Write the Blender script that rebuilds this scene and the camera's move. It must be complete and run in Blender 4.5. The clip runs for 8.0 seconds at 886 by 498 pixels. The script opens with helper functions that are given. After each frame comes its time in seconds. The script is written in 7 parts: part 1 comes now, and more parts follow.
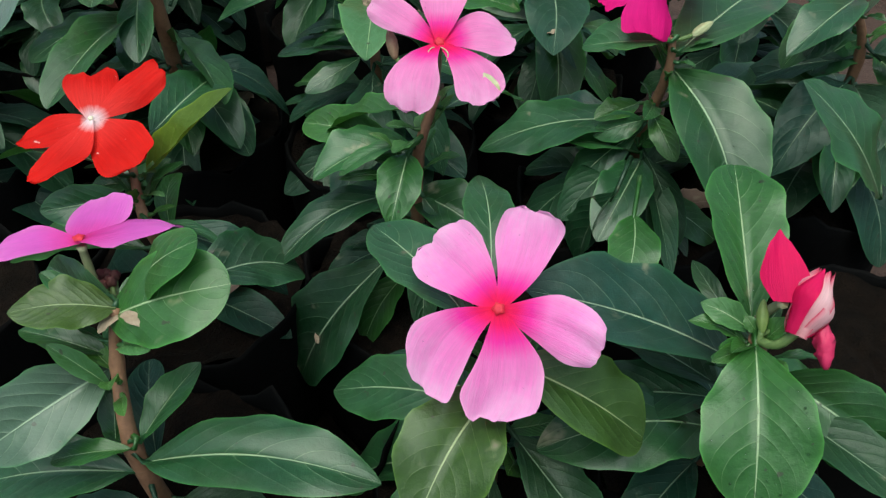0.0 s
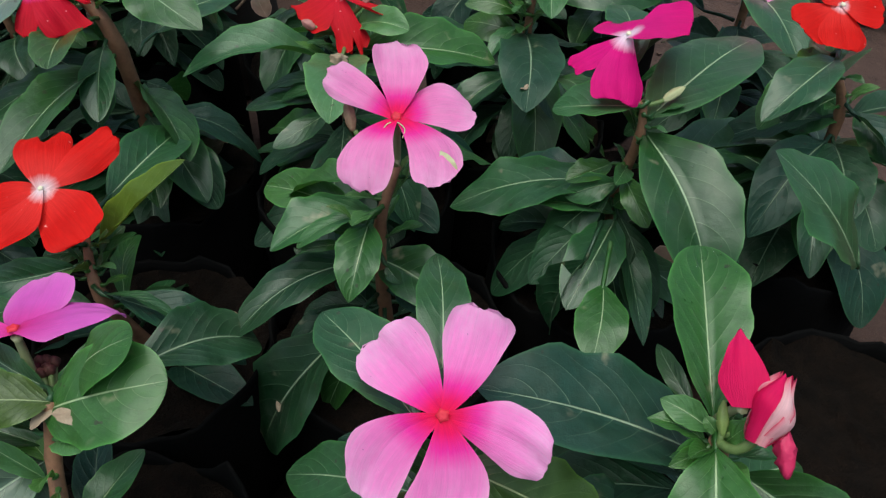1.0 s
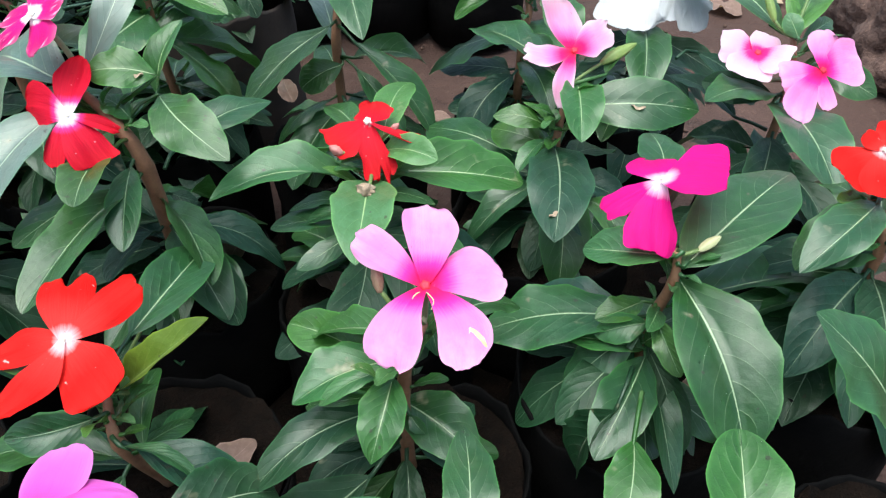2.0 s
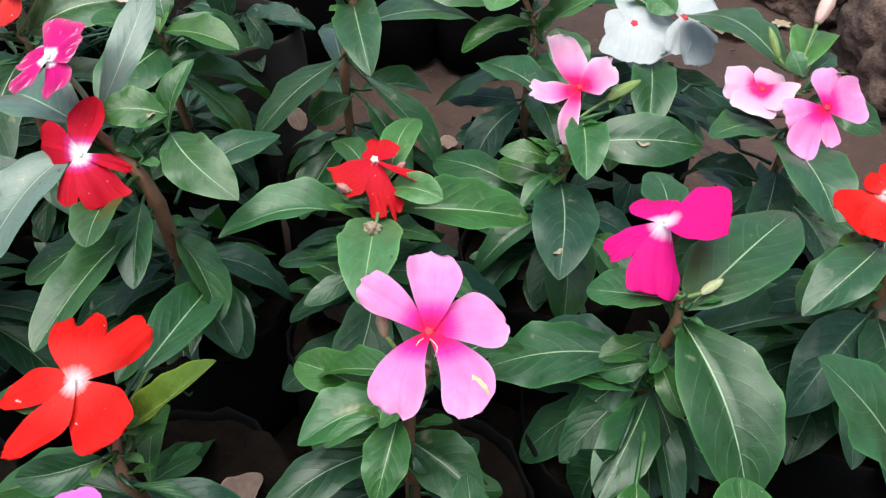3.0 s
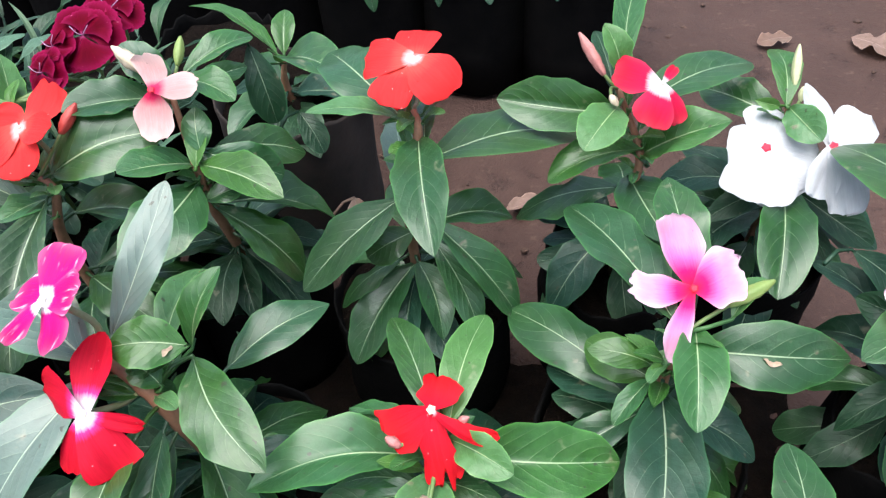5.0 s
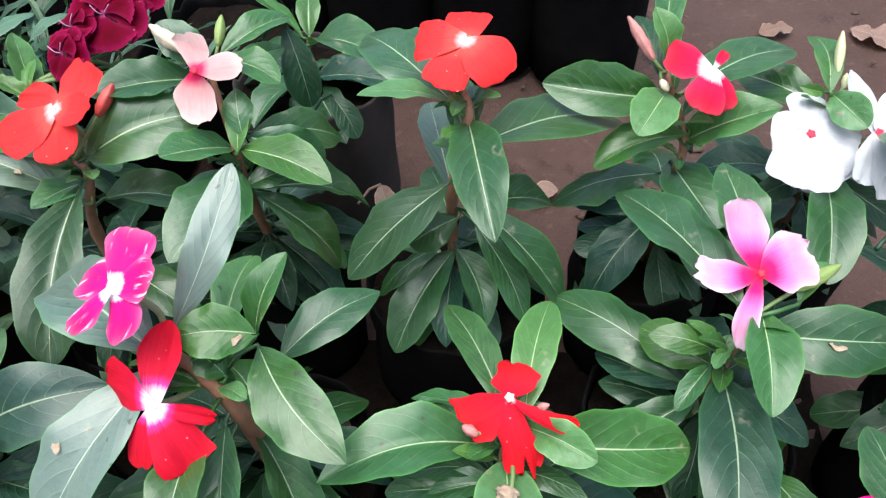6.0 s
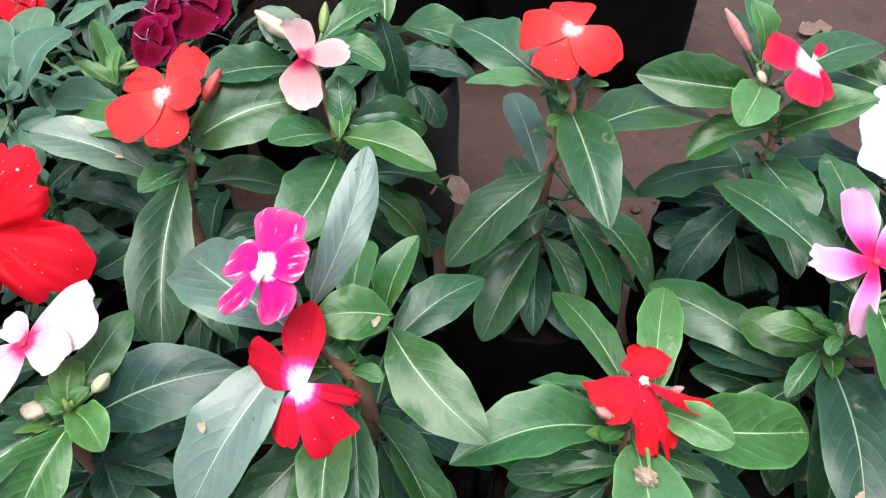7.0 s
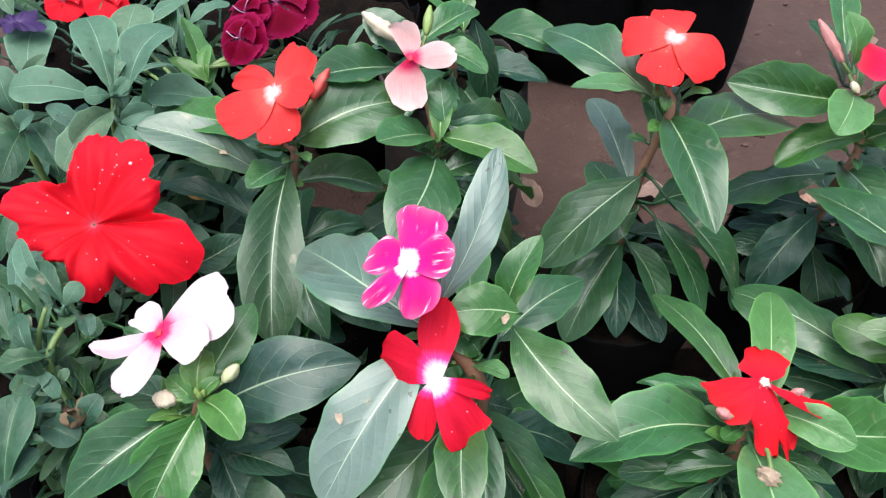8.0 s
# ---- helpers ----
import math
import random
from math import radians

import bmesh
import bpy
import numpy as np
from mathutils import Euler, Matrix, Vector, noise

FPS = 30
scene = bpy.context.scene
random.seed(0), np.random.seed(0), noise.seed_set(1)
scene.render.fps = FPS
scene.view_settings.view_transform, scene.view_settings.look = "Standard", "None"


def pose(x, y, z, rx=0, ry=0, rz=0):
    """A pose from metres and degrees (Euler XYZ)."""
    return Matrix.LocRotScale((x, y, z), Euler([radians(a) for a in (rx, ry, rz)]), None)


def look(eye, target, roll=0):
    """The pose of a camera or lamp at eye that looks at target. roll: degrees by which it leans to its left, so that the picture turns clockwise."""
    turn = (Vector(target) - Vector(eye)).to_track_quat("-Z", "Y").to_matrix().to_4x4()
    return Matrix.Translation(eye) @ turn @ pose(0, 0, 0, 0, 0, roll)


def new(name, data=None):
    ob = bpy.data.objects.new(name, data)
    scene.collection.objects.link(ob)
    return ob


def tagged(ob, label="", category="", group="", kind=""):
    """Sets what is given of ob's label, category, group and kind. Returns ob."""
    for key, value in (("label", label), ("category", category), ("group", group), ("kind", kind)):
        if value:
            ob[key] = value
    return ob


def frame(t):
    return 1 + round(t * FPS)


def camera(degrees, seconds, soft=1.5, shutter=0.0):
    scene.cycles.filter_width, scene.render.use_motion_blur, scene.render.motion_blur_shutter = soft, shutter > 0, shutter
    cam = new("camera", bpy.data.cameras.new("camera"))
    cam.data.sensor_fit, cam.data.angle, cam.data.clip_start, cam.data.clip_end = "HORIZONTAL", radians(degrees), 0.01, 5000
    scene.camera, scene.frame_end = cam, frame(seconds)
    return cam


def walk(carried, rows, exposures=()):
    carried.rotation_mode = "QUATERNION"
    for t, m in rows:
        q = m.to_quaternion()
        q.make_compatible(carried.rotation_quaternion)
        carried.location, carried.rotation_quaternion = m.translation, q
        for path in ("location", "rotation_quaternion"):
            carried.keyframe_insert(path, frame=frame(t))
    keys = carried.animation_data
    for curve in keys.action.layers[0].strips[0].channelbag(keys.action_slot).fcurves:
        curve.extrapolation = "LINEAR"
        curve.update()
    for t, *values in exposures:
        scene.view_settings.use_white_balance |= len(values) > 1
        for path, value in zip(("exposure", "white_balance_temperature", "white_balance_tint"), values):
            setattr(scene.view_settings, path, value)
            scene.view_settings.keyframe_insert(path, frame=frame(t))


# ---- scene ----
cam = camera(63.0, 8.0, soft=1.3)
PATH = [
    (0, (0.001, 0.005, 0.296), (0.001, 1.424, -1.114), 0.3),
    (0.5, (0.006, 0.013, 0.302), (0.024, 1.438, -1.102), 1.1),
    (1, (0.014, 0.025, 0.306), (0.009, 1.46, -1.087), 0.5),
    (1.5, (0.01, 0.046, 0.319), (-0.01, 1.463, -1.092), 1.7),
    (1.7, (0.009, 0.052, 0.326), (-0.022, 1.495, -1.058), 1.2),
    (2.8, (0.013, 0.062, 0.338), (-0.07, 1.564, -0.979), -0.4),
    (3, (0.011, 0.062, 0.342), (-0.069, 1.564, -0.977), -0.0),
    (3.5, (0.013, 0.097, 0.36), (-0.121, 1.572, -0.984), -1.5),
    (4, (0.014, 0.149, 0.364), (-0.163, 1.557, -1.045), -1.7),
    (4.5, (0.014, 0.173, 0.378), (-0.252, 1.562, -1.036), -3.0),
    (4.7, (0.011, 0.182, 0.388), (-0.294, 1.534, -1.054), -4.7),
    (5.8, (-0.02, 0.187, 0.382), (-0.236, 1.501, -1.111), -3.0),
    (6, (-0.031, 0.182, 0.383), (-0.232, 1.501, -1.108), -2.1),
    (6.5, (-0.054, 0.176, 0.386), (-0.215, 1.489, -1.114), -0.9),
    (7, (-0.077, 0.171, 0.382), (-0.255, 1.491, -1.11), -0.9),
    (7.5, (-0.096, 0.165, 0.382), (-0.26, 1.492, -1.106), -0.1),
    (8, (-0.118, 0.161, 0.385), (-0.3, 1.488, -1.101), 0.2),
]
EXPOSURES = ((0.0, 0.74, 6500, -11), (0.3, 0.57, 6500, -5), (0.5, 0.49, 6500, -4), (1.0, 0.55, 6500, -4), (1.15, 0.59, 6500, -4), (1.45, 2.15, 6300, -1), (1.7, 1.93, 6300, -1), (2.6, 1.25, 6500, -2), (3.0, 1.25, 6500, -2), (3.5, 1.65, 6380, 6), (4.5, 1.74, 6380, 6), (8.0, 1.65, 6380, 6))
walk(cam, [(t, look(eye, target, roll)) for t, eye, target, roll in PATH], EXPOSURES)

# ---- world, sun ----
world = bpy.data.worlds.new("overcast_sky")
scene.world = world
world.use_nodes = True
wn = world.node_tree.nodes
sky = wn.new("ShaderNodeTexSky")
sky.sky_type = "NISHITA"
sky.sun_disc = False
sky.sun_elevation, sky.sun_rotation = radians(79), radians(-149)
sky.air_density, sky.dust_density, sky.ozone_density = 1.0, 4.0, 1.0
# cloud takes most of the blue out of the sky's light
grey = wn.new("ShaderNodeHueSaturation")
grey.inputs["Saturation"].default_value = 0.95
world.node_tree.links.new(sky.outputs["Color"], grey.inputs["Color"])
world.node_tree.links.new(grey.outputs["Color"], wn["Background"].inputs["Color"])
wn["Background"].inputs["Strength"].default_value = 0.09
sun = new("sun", bpy.data.lights.new("sun", "SUN"))
sun.data.energy, sun.data.angle, sun.data.color = 1.6, radians(60), (0.97, 0.98, 1.0)
sun.matrix_world = look((-0.3, -0.5, 3.0), (0, 0, 0))


# ---- materials ----
def nodes_of(name, rough=0.5):
    m = bpy.data.materials.new(name)
    m.use_nodes = True
    b = m.node_tree.nodes["Principled BSDF"]
    b.inputs["Roughness"].default_value = rough
    return m, m.node_tree.nodes, m.node_tree.links, b


def math_node(nt, ln, op, a, b=None, c=None, clamp=False):
    n = nt.new("ShaderNodeMath")
    n.operation, n.use_clamp = op, clamp
    for i, v in enumerate((a, b, c)):
        if v is None:
            continue
        if isinstance(v, (int, float)):
            n.inputs[i].default_value = v
        else:
            ln.new(v, n.inputs[i])
    return n.outputs[0]


def mix(nt, ln, fac, a, b, blend="MIX"):
    n = nt.new("ShaderNodeMix")
    n.data_type, n.blend_type = "RGBA", blend
    for i, v in ((0, fac), (6, a), (7, b)):
        if isinstance(v, (int, float)):
            n.inputs[i].default_value = v
        elif isinstance(v, tuple):
            n.inputs[i].default_value = (*v, 1)
        else:
            ln.new(v, n.inputs[i])
    return n.outputs[2]


def noise_tex(nt, ln, scale, detail=4, rough=0.6, vec=None, coord="Object"):
    n = nt.new("ShaderNodeTexNoise")
    n.inputs["Scale"].default_value, n.inputs["Detail"].default_value, n.inputs["Roughness"].default_value = scale, detail, rough
    if vec is None:
        vec = nt.new("ShaderNodeTexCoord").outputs[coord]
    ln.new(vec, n.inputs["Vector"])
    return n.outputs["Fac"]


def ramp(nt, ln, fac, stops):
    n = nt.new("ShaderNodeValToRGB")
    while len(n.color_ramp.elements) < len(stops):
        n.color_ramp.elements.new(0.5)
    for e, (p, c) in zip(n.color_ramp.elements, stops):
        e.position, e.color = p, (*c, 1)
    ln.new(fac, n.inputs["Fac"])
    return n.outputs["Color"]


def bumped(nt, ln, b, height, strength, dist):
    n = nt.new("ShaderNodeBump")
    n.inputs["Strength"].default_value, n.inputs["Distance"].default_value = strength, dist
    ln.new(height, n.inputs["Height"])
    ln.new(n.outputs["Normal"], b.inputs["Normal"])


def leaf_material(name, blade, blade2, vein, rough, vein_strength, coat=0.0, dusty=1.0, sky_sheen=0.0):
    """A leaf: u runs across the blade (0.5 on the midrib), v from stalk to tip."""
    m, nt, ln, b = nodes_of(name, rough)
    co = nt.new("ShaderNodeTexCoord")
    info = nt.new("ShaderNodeObjectInfo")
    own = nt.new("ShaderNodeVectorMath")
    own.operation = "MULTIPLY_ADD"
    ln.new(info.outputs["Random"], own.inputs[0])
    own.inputs[1].default_value = (3.1, 5.7, 1.9)
    ln.new(co.outputs["Object"], own.inputs[2])
    vec = own.outputs[0]
    sep = nt.new("ShaderNodeSeparateXYZ")
    ln.new(co.outputs["UV"], sep.inputs[0])
    u, v = sep.outputs[0], sep.outputs[1]
    signed = math_node(nt, ln, "MULTIPLY_ADD", u, 2.0, -1.0)
    across = math_node(nt, ln, "ABSOLUTE", signed)
    wob = noise_tex(nt, ln, 55, 3, 0.5, vec)
    # midrib, tapering to the tip
    half = math_node(nt, ln, "MULTIPLY_ADD", math_node(nt, ln, "POWER", v, 0.6), -0.048, 0.060)
    mid = math_node(nt, ln, "SUBTRACT", 1.0, math_node(nt, ln, "DIVIDE", across, half), clamp=True)
    mid = math_node(nt, ln, "MULTIPLY", mid, 2.0, clamp=True)
    # side veins, leaving the midrib obliquely, out of step on the two halves and never evenly spaced
    bend = math_node(nt, ln, "POWER", across, 1.35)
    run = math_node(nt, ln, "MULTIPLY_ADD", bend, -0.36, math_node(nt, ln, "MULTIPLY_ADD", wob, 0.07, v))
    run = math_node(nt, ln, "MULTIPLY_ADD", math_node(nt, ln, "GREATER_THAN", signed, 0.0), 0.047, run)
    run = math_node(nt, ln, "MULTIPLY_ADD", info.outputs["Random"], 0.4, run)
    many = math_node(nt, ln, "MULTIPLY_ADD", info.outputs["Random"], 6.0, 21.0)
    wave = math_node(nt, ln, "ABSOLUTE", math_node(nt, ln, "SINE", math_node(nt, ln, "MULTIPLY", run, many)))
    line = math_node(nt, ln, "SUBTRACT", 1.0, math_node(nt, ln, "DIVIDE", wave, 0.085), clamp=True)
    fade = math_node(nt, ln, "SUBTRACT", 1.0, math_node(nt, ln, "POWER", across, 2.2), clamp=True)
    patch = math_node(nt, ln, "MULTIPLY_ADD", noise_tex(nt, ln, 110, 2, 0.5, vec), 2.0, -0.15, clamp=True)
    side = math_node(nt, ln, "MULTIPLY", math_node(nt, ln, "MULTIPLY", line, patch), math_node(nt, ln, "MULTIPLY", fade, vein_strength), clamp=True)
    big = noise_tex(nt, ln, 30, 4, 0.6, vec)
    fine = noise_tex(nt, ln, 480, 4, 0.7, vec)
    tone = math_node(nt, ln, "ADD", math_node(nt, ln, "MULTIPLY", info.outputs["Random"], 0.7), math_node(nt, ln, "MULTIPLY_ADD", big, 1.6, -0.7), clamp=True)
    col = mix(nt, ln, tone, blade, blade2)
    # some leaves lean to olive, some to blue-green
    own_hue = math_node(nt, ln, "FRACT", math_node(nt, ln, "MULTIPLY", info.outputs["Random"], 7.31))
    col = mix(nt, ln, math_node(nt, ln, "MULTIPLY_ADD", own_hue, 1.6, -1.25, clamp=True), col, (blade2[0] * 1.7, blade2[1] * 0.95, blade2[2] * 0.55))
    col = mix(nt, ln, math_node(nt, ln, "MULTIPLY_ADD", own_hue, -1.4, 0.75, clamp=True), col, (blade2[0] * 0.8, blade2[1] * 0.82, min(blade2[2] * 2.1, 0.72 * blade2[1])))
    col = mix(nt, ln, math_node(nt, ln, "MULTIPLY_ADD", fine, 0.7, -0.05, clamp=True), col, tuple(c * 0.66 for c in blade))
    mott = noise_tex(nt, ln, 170, 5, 0.7, vec)
    col = mix(nt, ln, math_node(nt, ln, "MULTIPLY_ADD", mott, 1.9, -0.75, clamp=True), col, tuple(c * 0.6 for c in blade))
    # pale grey sky sheen, mixed into the blade's own colour
    if sky_sheen:
        col = mix(nt, ln, math_node(nt, ln, "MULTIPLY_ADD", big, sky_sheen, 0.55 * sky_sheen, clamp=True), col, (0.25, 0.30, 0.28))
    col = mix(nt, ln, side, col, tuple(0.62 * p + 0.38 * q for p, q in zip(vein, blade2)))
    col = mix(nt, ln, math_node(nt, ln, "MULTIPLY", mid, math_node(nt, ln, "MULTIPLY_ADD", big, 0.5, 0.6, clamp=True)), col, vein)
    # brown specks, chewed pale marks, dust and the paler margin
    speck = math_node(nt, ln, "MULTIPLY", math_node(nt, ln, "GREATER_THAN", noise_tex(nt, ln, 300, 1, 0.5, vec), 0.745), 0.8)
    col = mix(nt, ln, speck, col, (0.035, 0.032, 0.02))
    scar = math_node(nt, ln, "MULTIPLY", math_node(nt, ln, "SUBTRACT", noise_tex(nt, ln, 75, 3, 0.6, vec), 0.665, clamp=True), 9.0, clamp=True)
    col = mix(nt, ln, math_node(nt, ln, "MULTIPLY", scar, 0.6), col, (0.42, 0.36, 0.24))
    dust = math_node(nt, ln, "MULTIPLY", math_node(nt, ln, "SUBTRACT", noise_tex(nt, ln, 42, 6, 0.75, vec), 0.52, clamp=True), 1.3 * dusty, clamp=True)
    col = mix(nt, ln, dust, col, (0.27, 0.30, 0.24))
    rim = math_node(nt, ln, "MULTIPLY", math_node(nt, ln, "POWER", across, 26.0), 0.5)
    col = mix(nt, ln, rim, col, tuple(min(1, c * 2.4) for c in blade2))
    ln.new(col, b.inputs["Base Color"])
    b.inputs["Specular IOR Level"].default_value = 0.32
    b.inputs["Coat Weight"].default_value = coat
    b.inputs["Coat Roughness"].default_value = 0.28
    b.inputs["Sheen Weight"].default_value = 0.9 * sky_sheen
    b.inputs["Sheen Roughness"].default_value = 0.4
    ln.new(math_node(nt, ln, "MULTIPLY_ADD", noise_tex(nt, ln, 65, 4, 0.65, vec), 0.45, rough - 0.22), b.inputs["Roughness"])
    quilt = math_node(nt, ln, "MULTIPLY", math_node(nt, ln, "MULTIPLY", math_node(nt, ln, "POWER", wave, 0.5), patch), math_node(nt, ln, "MULTIPLY", fade, 0.75 * vein_strength))
    relief = math_node(nt, ln, "ADD", math_node(nt, ln, "MULTIPLY_ADD", mid, -0.9, quilt), math_node(nt, ln, "MULTIPLY_ADD", fine, 0.45, math_node(nt, ln, "MULTIPLY_ADD", mott, 0.5, math_node(nt, ln, "MULTIPLY", wob, 2.2))))
    bumped(nt, ln, b, relief, 0.6, 0.0011)
    glow = nt.new("ShaderNodeBsdfTranslucent")
    ln.new(mix(nt, ln, 0.5, col, tuple(min(1, c * k) for c, k in zip(blade2, (2.2, 2.0, 0.9)))), glow.inputs["Color"])
    both = nt.new("ShaderNodeMixShader")
    both.inputs[0].default_value = 0.15
    ln.new(b.outputs[0], both.inputs[1])
    ln.new(glow.outputs[0], both.inputs[2])
    ln.new(both.outputs[0], nt["Material Output"].inputs["Surface"])
    return m


LEAF_DARK = leaf_material("mature_leaf", (0.014, 0.066, 0.013), (0.038, 0.130, 0.025), (0.40, 0.53, 0.31), 0.45, 0.55, 0.72, 0.35)
LEAF_MID = leaf_material("grown_leaf", (0.024, 0.102, 0.016), (0.058, 0.184, 0.032), (0.42, 0.55, 0.30), 0.45, 0.55, 0.55, 0.3)
# leaves that catch the sky: the pale sheen is put into their colour
LEAF_SHEEN = leaf_material("sheen_tinted_leaf", (0.014, 0.066, 0.016), (0.038, 0.130, 0.034), (0.42, 0.54, 0.36), 0.45, 0.85, 0.85, 0.6, 0.23)
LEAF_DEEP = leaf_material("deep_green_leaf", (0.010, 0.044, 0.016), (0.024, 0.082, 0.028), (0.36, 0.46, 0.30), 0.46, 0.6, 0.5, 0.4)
LEAF_LIME = leaf_material("lime_leaf", (0.085, 0.150, 0.008), (0.165, 0.240, 0.020), (0.36, 0.46, 0.16), 0.42, 0.30, 0.25, 0.2)
# the same with still more of the sheen painted in
LEAF_SHEEN_PALE = leaf_material("pale_sheen_leaf", (0.016, 0.066, 0.020), (0.040, 0.130, 0.040), (0.44, 0.54, 0.40), 0.45, 0.7, 0.85, 0.6, 0.40)
LEAF_OLIVE = leaf_material("olive_leaf", (0.030, 0.074, 0.008), (0.062, 0.122, 0.014), (0.38, 0.46, 0.22), 0.45, 0.5, 0.4, 0.3)
LEAF_YOUNG = leaf_material("young_leaf", (0.060, 0.172, 0.030), (0.110, 0.250, 0.060), (0.40, 0.54, 0.26), 0.42, 0.32, 0.30, 0.3)
# for leaves deep in the foliage: their shade is put into a darker blade colour
LEAF_SHADE_TONED = leaf_material("shade_toned_leaf", (0.010, 0.042, 0.018), (0.024, 0.080, 0.030), (0.24, 0.33, 0.21), 0.46, 0.6, 0.12, 0.5)
LEAF_GREY = leaf_material("downy_leaf", (0.064, 0.145, 0.088), (0.115, 0.215, 0.138), (0.22, 0.35, 0.24), 0.55, 0.16, 0.0, 0.3)
LEAF_DULL = leaf_material("petunia_leaf", (0.020, 0.066, 0.026), (0.052, 0.125, 0.050), (0.16, 0.26, 0.13), 0.50, 0.25, 0.1, 0.4)
LEAF_DEAD = leaf_material("dead_leaf", (0.20, 0.120, 0.092), (0.34, 0.225, 0.180), (0.36, 0.25, 0.20), 0.8, 0.3, 0.0)
LEAF_YELLOW = leaf_material("yellowed_leaf", (0.42, 0.22, 0.03), (0.50, 0.30, 0.05), (0.5, 0.36, 0.12), 0.6, 0.3, 0.0)


def petal_material(name, stops, edge=None, edge_amount=0.0, streak=0.12, specks=None, shine=0.12, speck_from=0.755, strokes=None, pale=None):
    """A petal: v runs from the throat to the rim."""
    m, nt, ln, b = nodes_of(name, 0.55)
    uv = nt.new("ShaderNodeTexCoord").outputs["UV"]
    sep = nt.new("ShaderNodeSeparateXYZ")
    ln.new(uv, sep.inputs[0])
    st = nt.new("ShaderNodeMapping")
    st.inputs["Scale"].default_value = (26, 2.2, 1)
    ln.new(uv, st.inputs["Vector"])
    fib = noise_tex(nt, ln, 1.0, 4, 0.6, st.outputs[0])
    hair = nt.new("ShaderNodeMapping")
    hair.inputs["Scale"].default_value = (95, 5, 1)
    ln.new(uv, hair.inputs["Vector"])
    fine = noise_tex(nt, ln, 1.0, 5, 0.7, hair.outputs[0])
    soft = noise_tex(nt, ln, 70, 3)
    v = math_node(nt, ln, "MULTIPLY", sep.outputs[1], math_node(nt, ln, "MULTIPLY_ADD", fib, 0.5, 0.75))
    col = ramp(nt, ln, v, stops)
    body = stops[-1][1]
    shade = math_node(nt, ln, "MULTIPLY_ADD", fib, -2.2 * streak, 1.0 + streak)
    shade = math_node(nt, ln, "MULTIPLY", shade, math_node(nt, ln, "MULTIPLY_ADD", soft, 0.4, 0.80))
    shade = math_node(nt, ln, "MULTIPLY", shade, math_node(nt, ln, "MULTIPLY_ADD", fine, 0.34, 0.83))
    grey_of = nt.new("ShaderNodeCombineColor")
    for k in range(3):
        ln.new(shade, grey_of.inputs[k])
    col = mix(nt, ln, 1.0, col, grey_of.outputs[0], "MULTIPLY")
    if edge:
        across = math_node(nt, ln, "ABSOLUTE", math_node(nt, ln, "MULTIPLY_ADD", sep.outputs[0], 2.0, -1.0))
        rim = math_node(nt, ln, "MAXIMUM", math_node(nt, ln, "POWER", across, 5.0), math_node(nt, ln, "POWER", sep.outputs[1], 9.0))
        col = mix(nt, ln, math_node(nt, ln, "MULTIPLY", rim, math_node(nt, ln, "MULTIPLY", fib, edge_amount), clamp=True), col, edge)
    if pale:
        haze = math_node(nt, ln, "MULTIPLY", math_node(nt, ln, "MULTIPLY_ADD", noise_tex(nt, ln, 130, 5, 0.7), 3.2, -1.35, clamp=True), math_node(nt, ln, "MULTIPLY_ADD", sep.outputs[1], 1.6, -0.6, clamp=True))
        col = mix(nt, ln, math_node(nt, ln, "MULTIPLY", haze, 0.45), col, pale)
    dot = math_node(nt, ln, "MULTIPLY", math_node(nt, ln, "GREATER_THAN", noise_tex(nt, ln, 620, 2), 0.745), 0.5)
    col = mix(nt, ln, dot, col, tuple(c * 0.4 for c in body))
    # pale specks, among them painted highlights of small water drops
    if specks:
        bit = math_node(nt, ln, "MULTIPLY", math_node(nt, ln, "SUBTRACT", noise_tex(nt, ln, 420, 1), speck_from, clamp=True), 18.0, clamp=True)
        col = mix(nt, ln, bit, col, specks)
    if strokes:
        wide = nt.new("ShaderNodeMapping")
        wide.inputs["Scale"].default_value = (7.5, 1.3, 1)
        ln.new(uv, wide.inputs["Vector"])
        info = nt.new("ShaderNodeObjectInfo")
        ln.new(math_node(nt, ln, "MULTIPLY", info.outputs["Random"], 9.0), wide.inputs["Location"])
        dash = math_node(nt, ln, "MULTIPLY", math_node(nt, ln, "SUBTRACT", noise_tex(nt, ln, 1.0, 3, 0.55, wide.outputs[0]), 0.57, clamp=True), 11.0, clamp=True)
        outer = math_node(nt, ln, "MULTIPLY", math_node(nt, ln, "SUBTRACT", sep.outputs[1], 0.50, clamp=True), 5.0, clamp=True)
        col = mix(nt, ln, math_node(nt, ln, "MULTIPLY", math_node(nt, ln, "MULTIPLY", dash, outer), 0.85), col, strokes)
    ln.new(col, b.inputs["Base Color"])
    b.inputs["Specular IOR Level"].default_value = shine
    bumped(nt, ln, b, math_node(nt, ln, "ADD", math_node(nt, ln, "MULTIPLY_ADD", fine, 0.35, fib), math_node(nt, ln, "MULTIPLY", soft, 0.8)), 0.34, 0.0009)
    glow = nt.new("ShaderNodeBsdfTranslucent")
    ln.new(col, glow.inputs["Color"])
    both = nt.new("ShaderNodeMixShader")
    both.inputs[0].default_value = 0.25
    ln.new(b.outputs[0], both.inputs[1])
    ln.new(glow.outputs[0], both.inputs[2])
    ln.new(both.outputs[0], nt["Material Output"].inputs["Surface"])
    return m


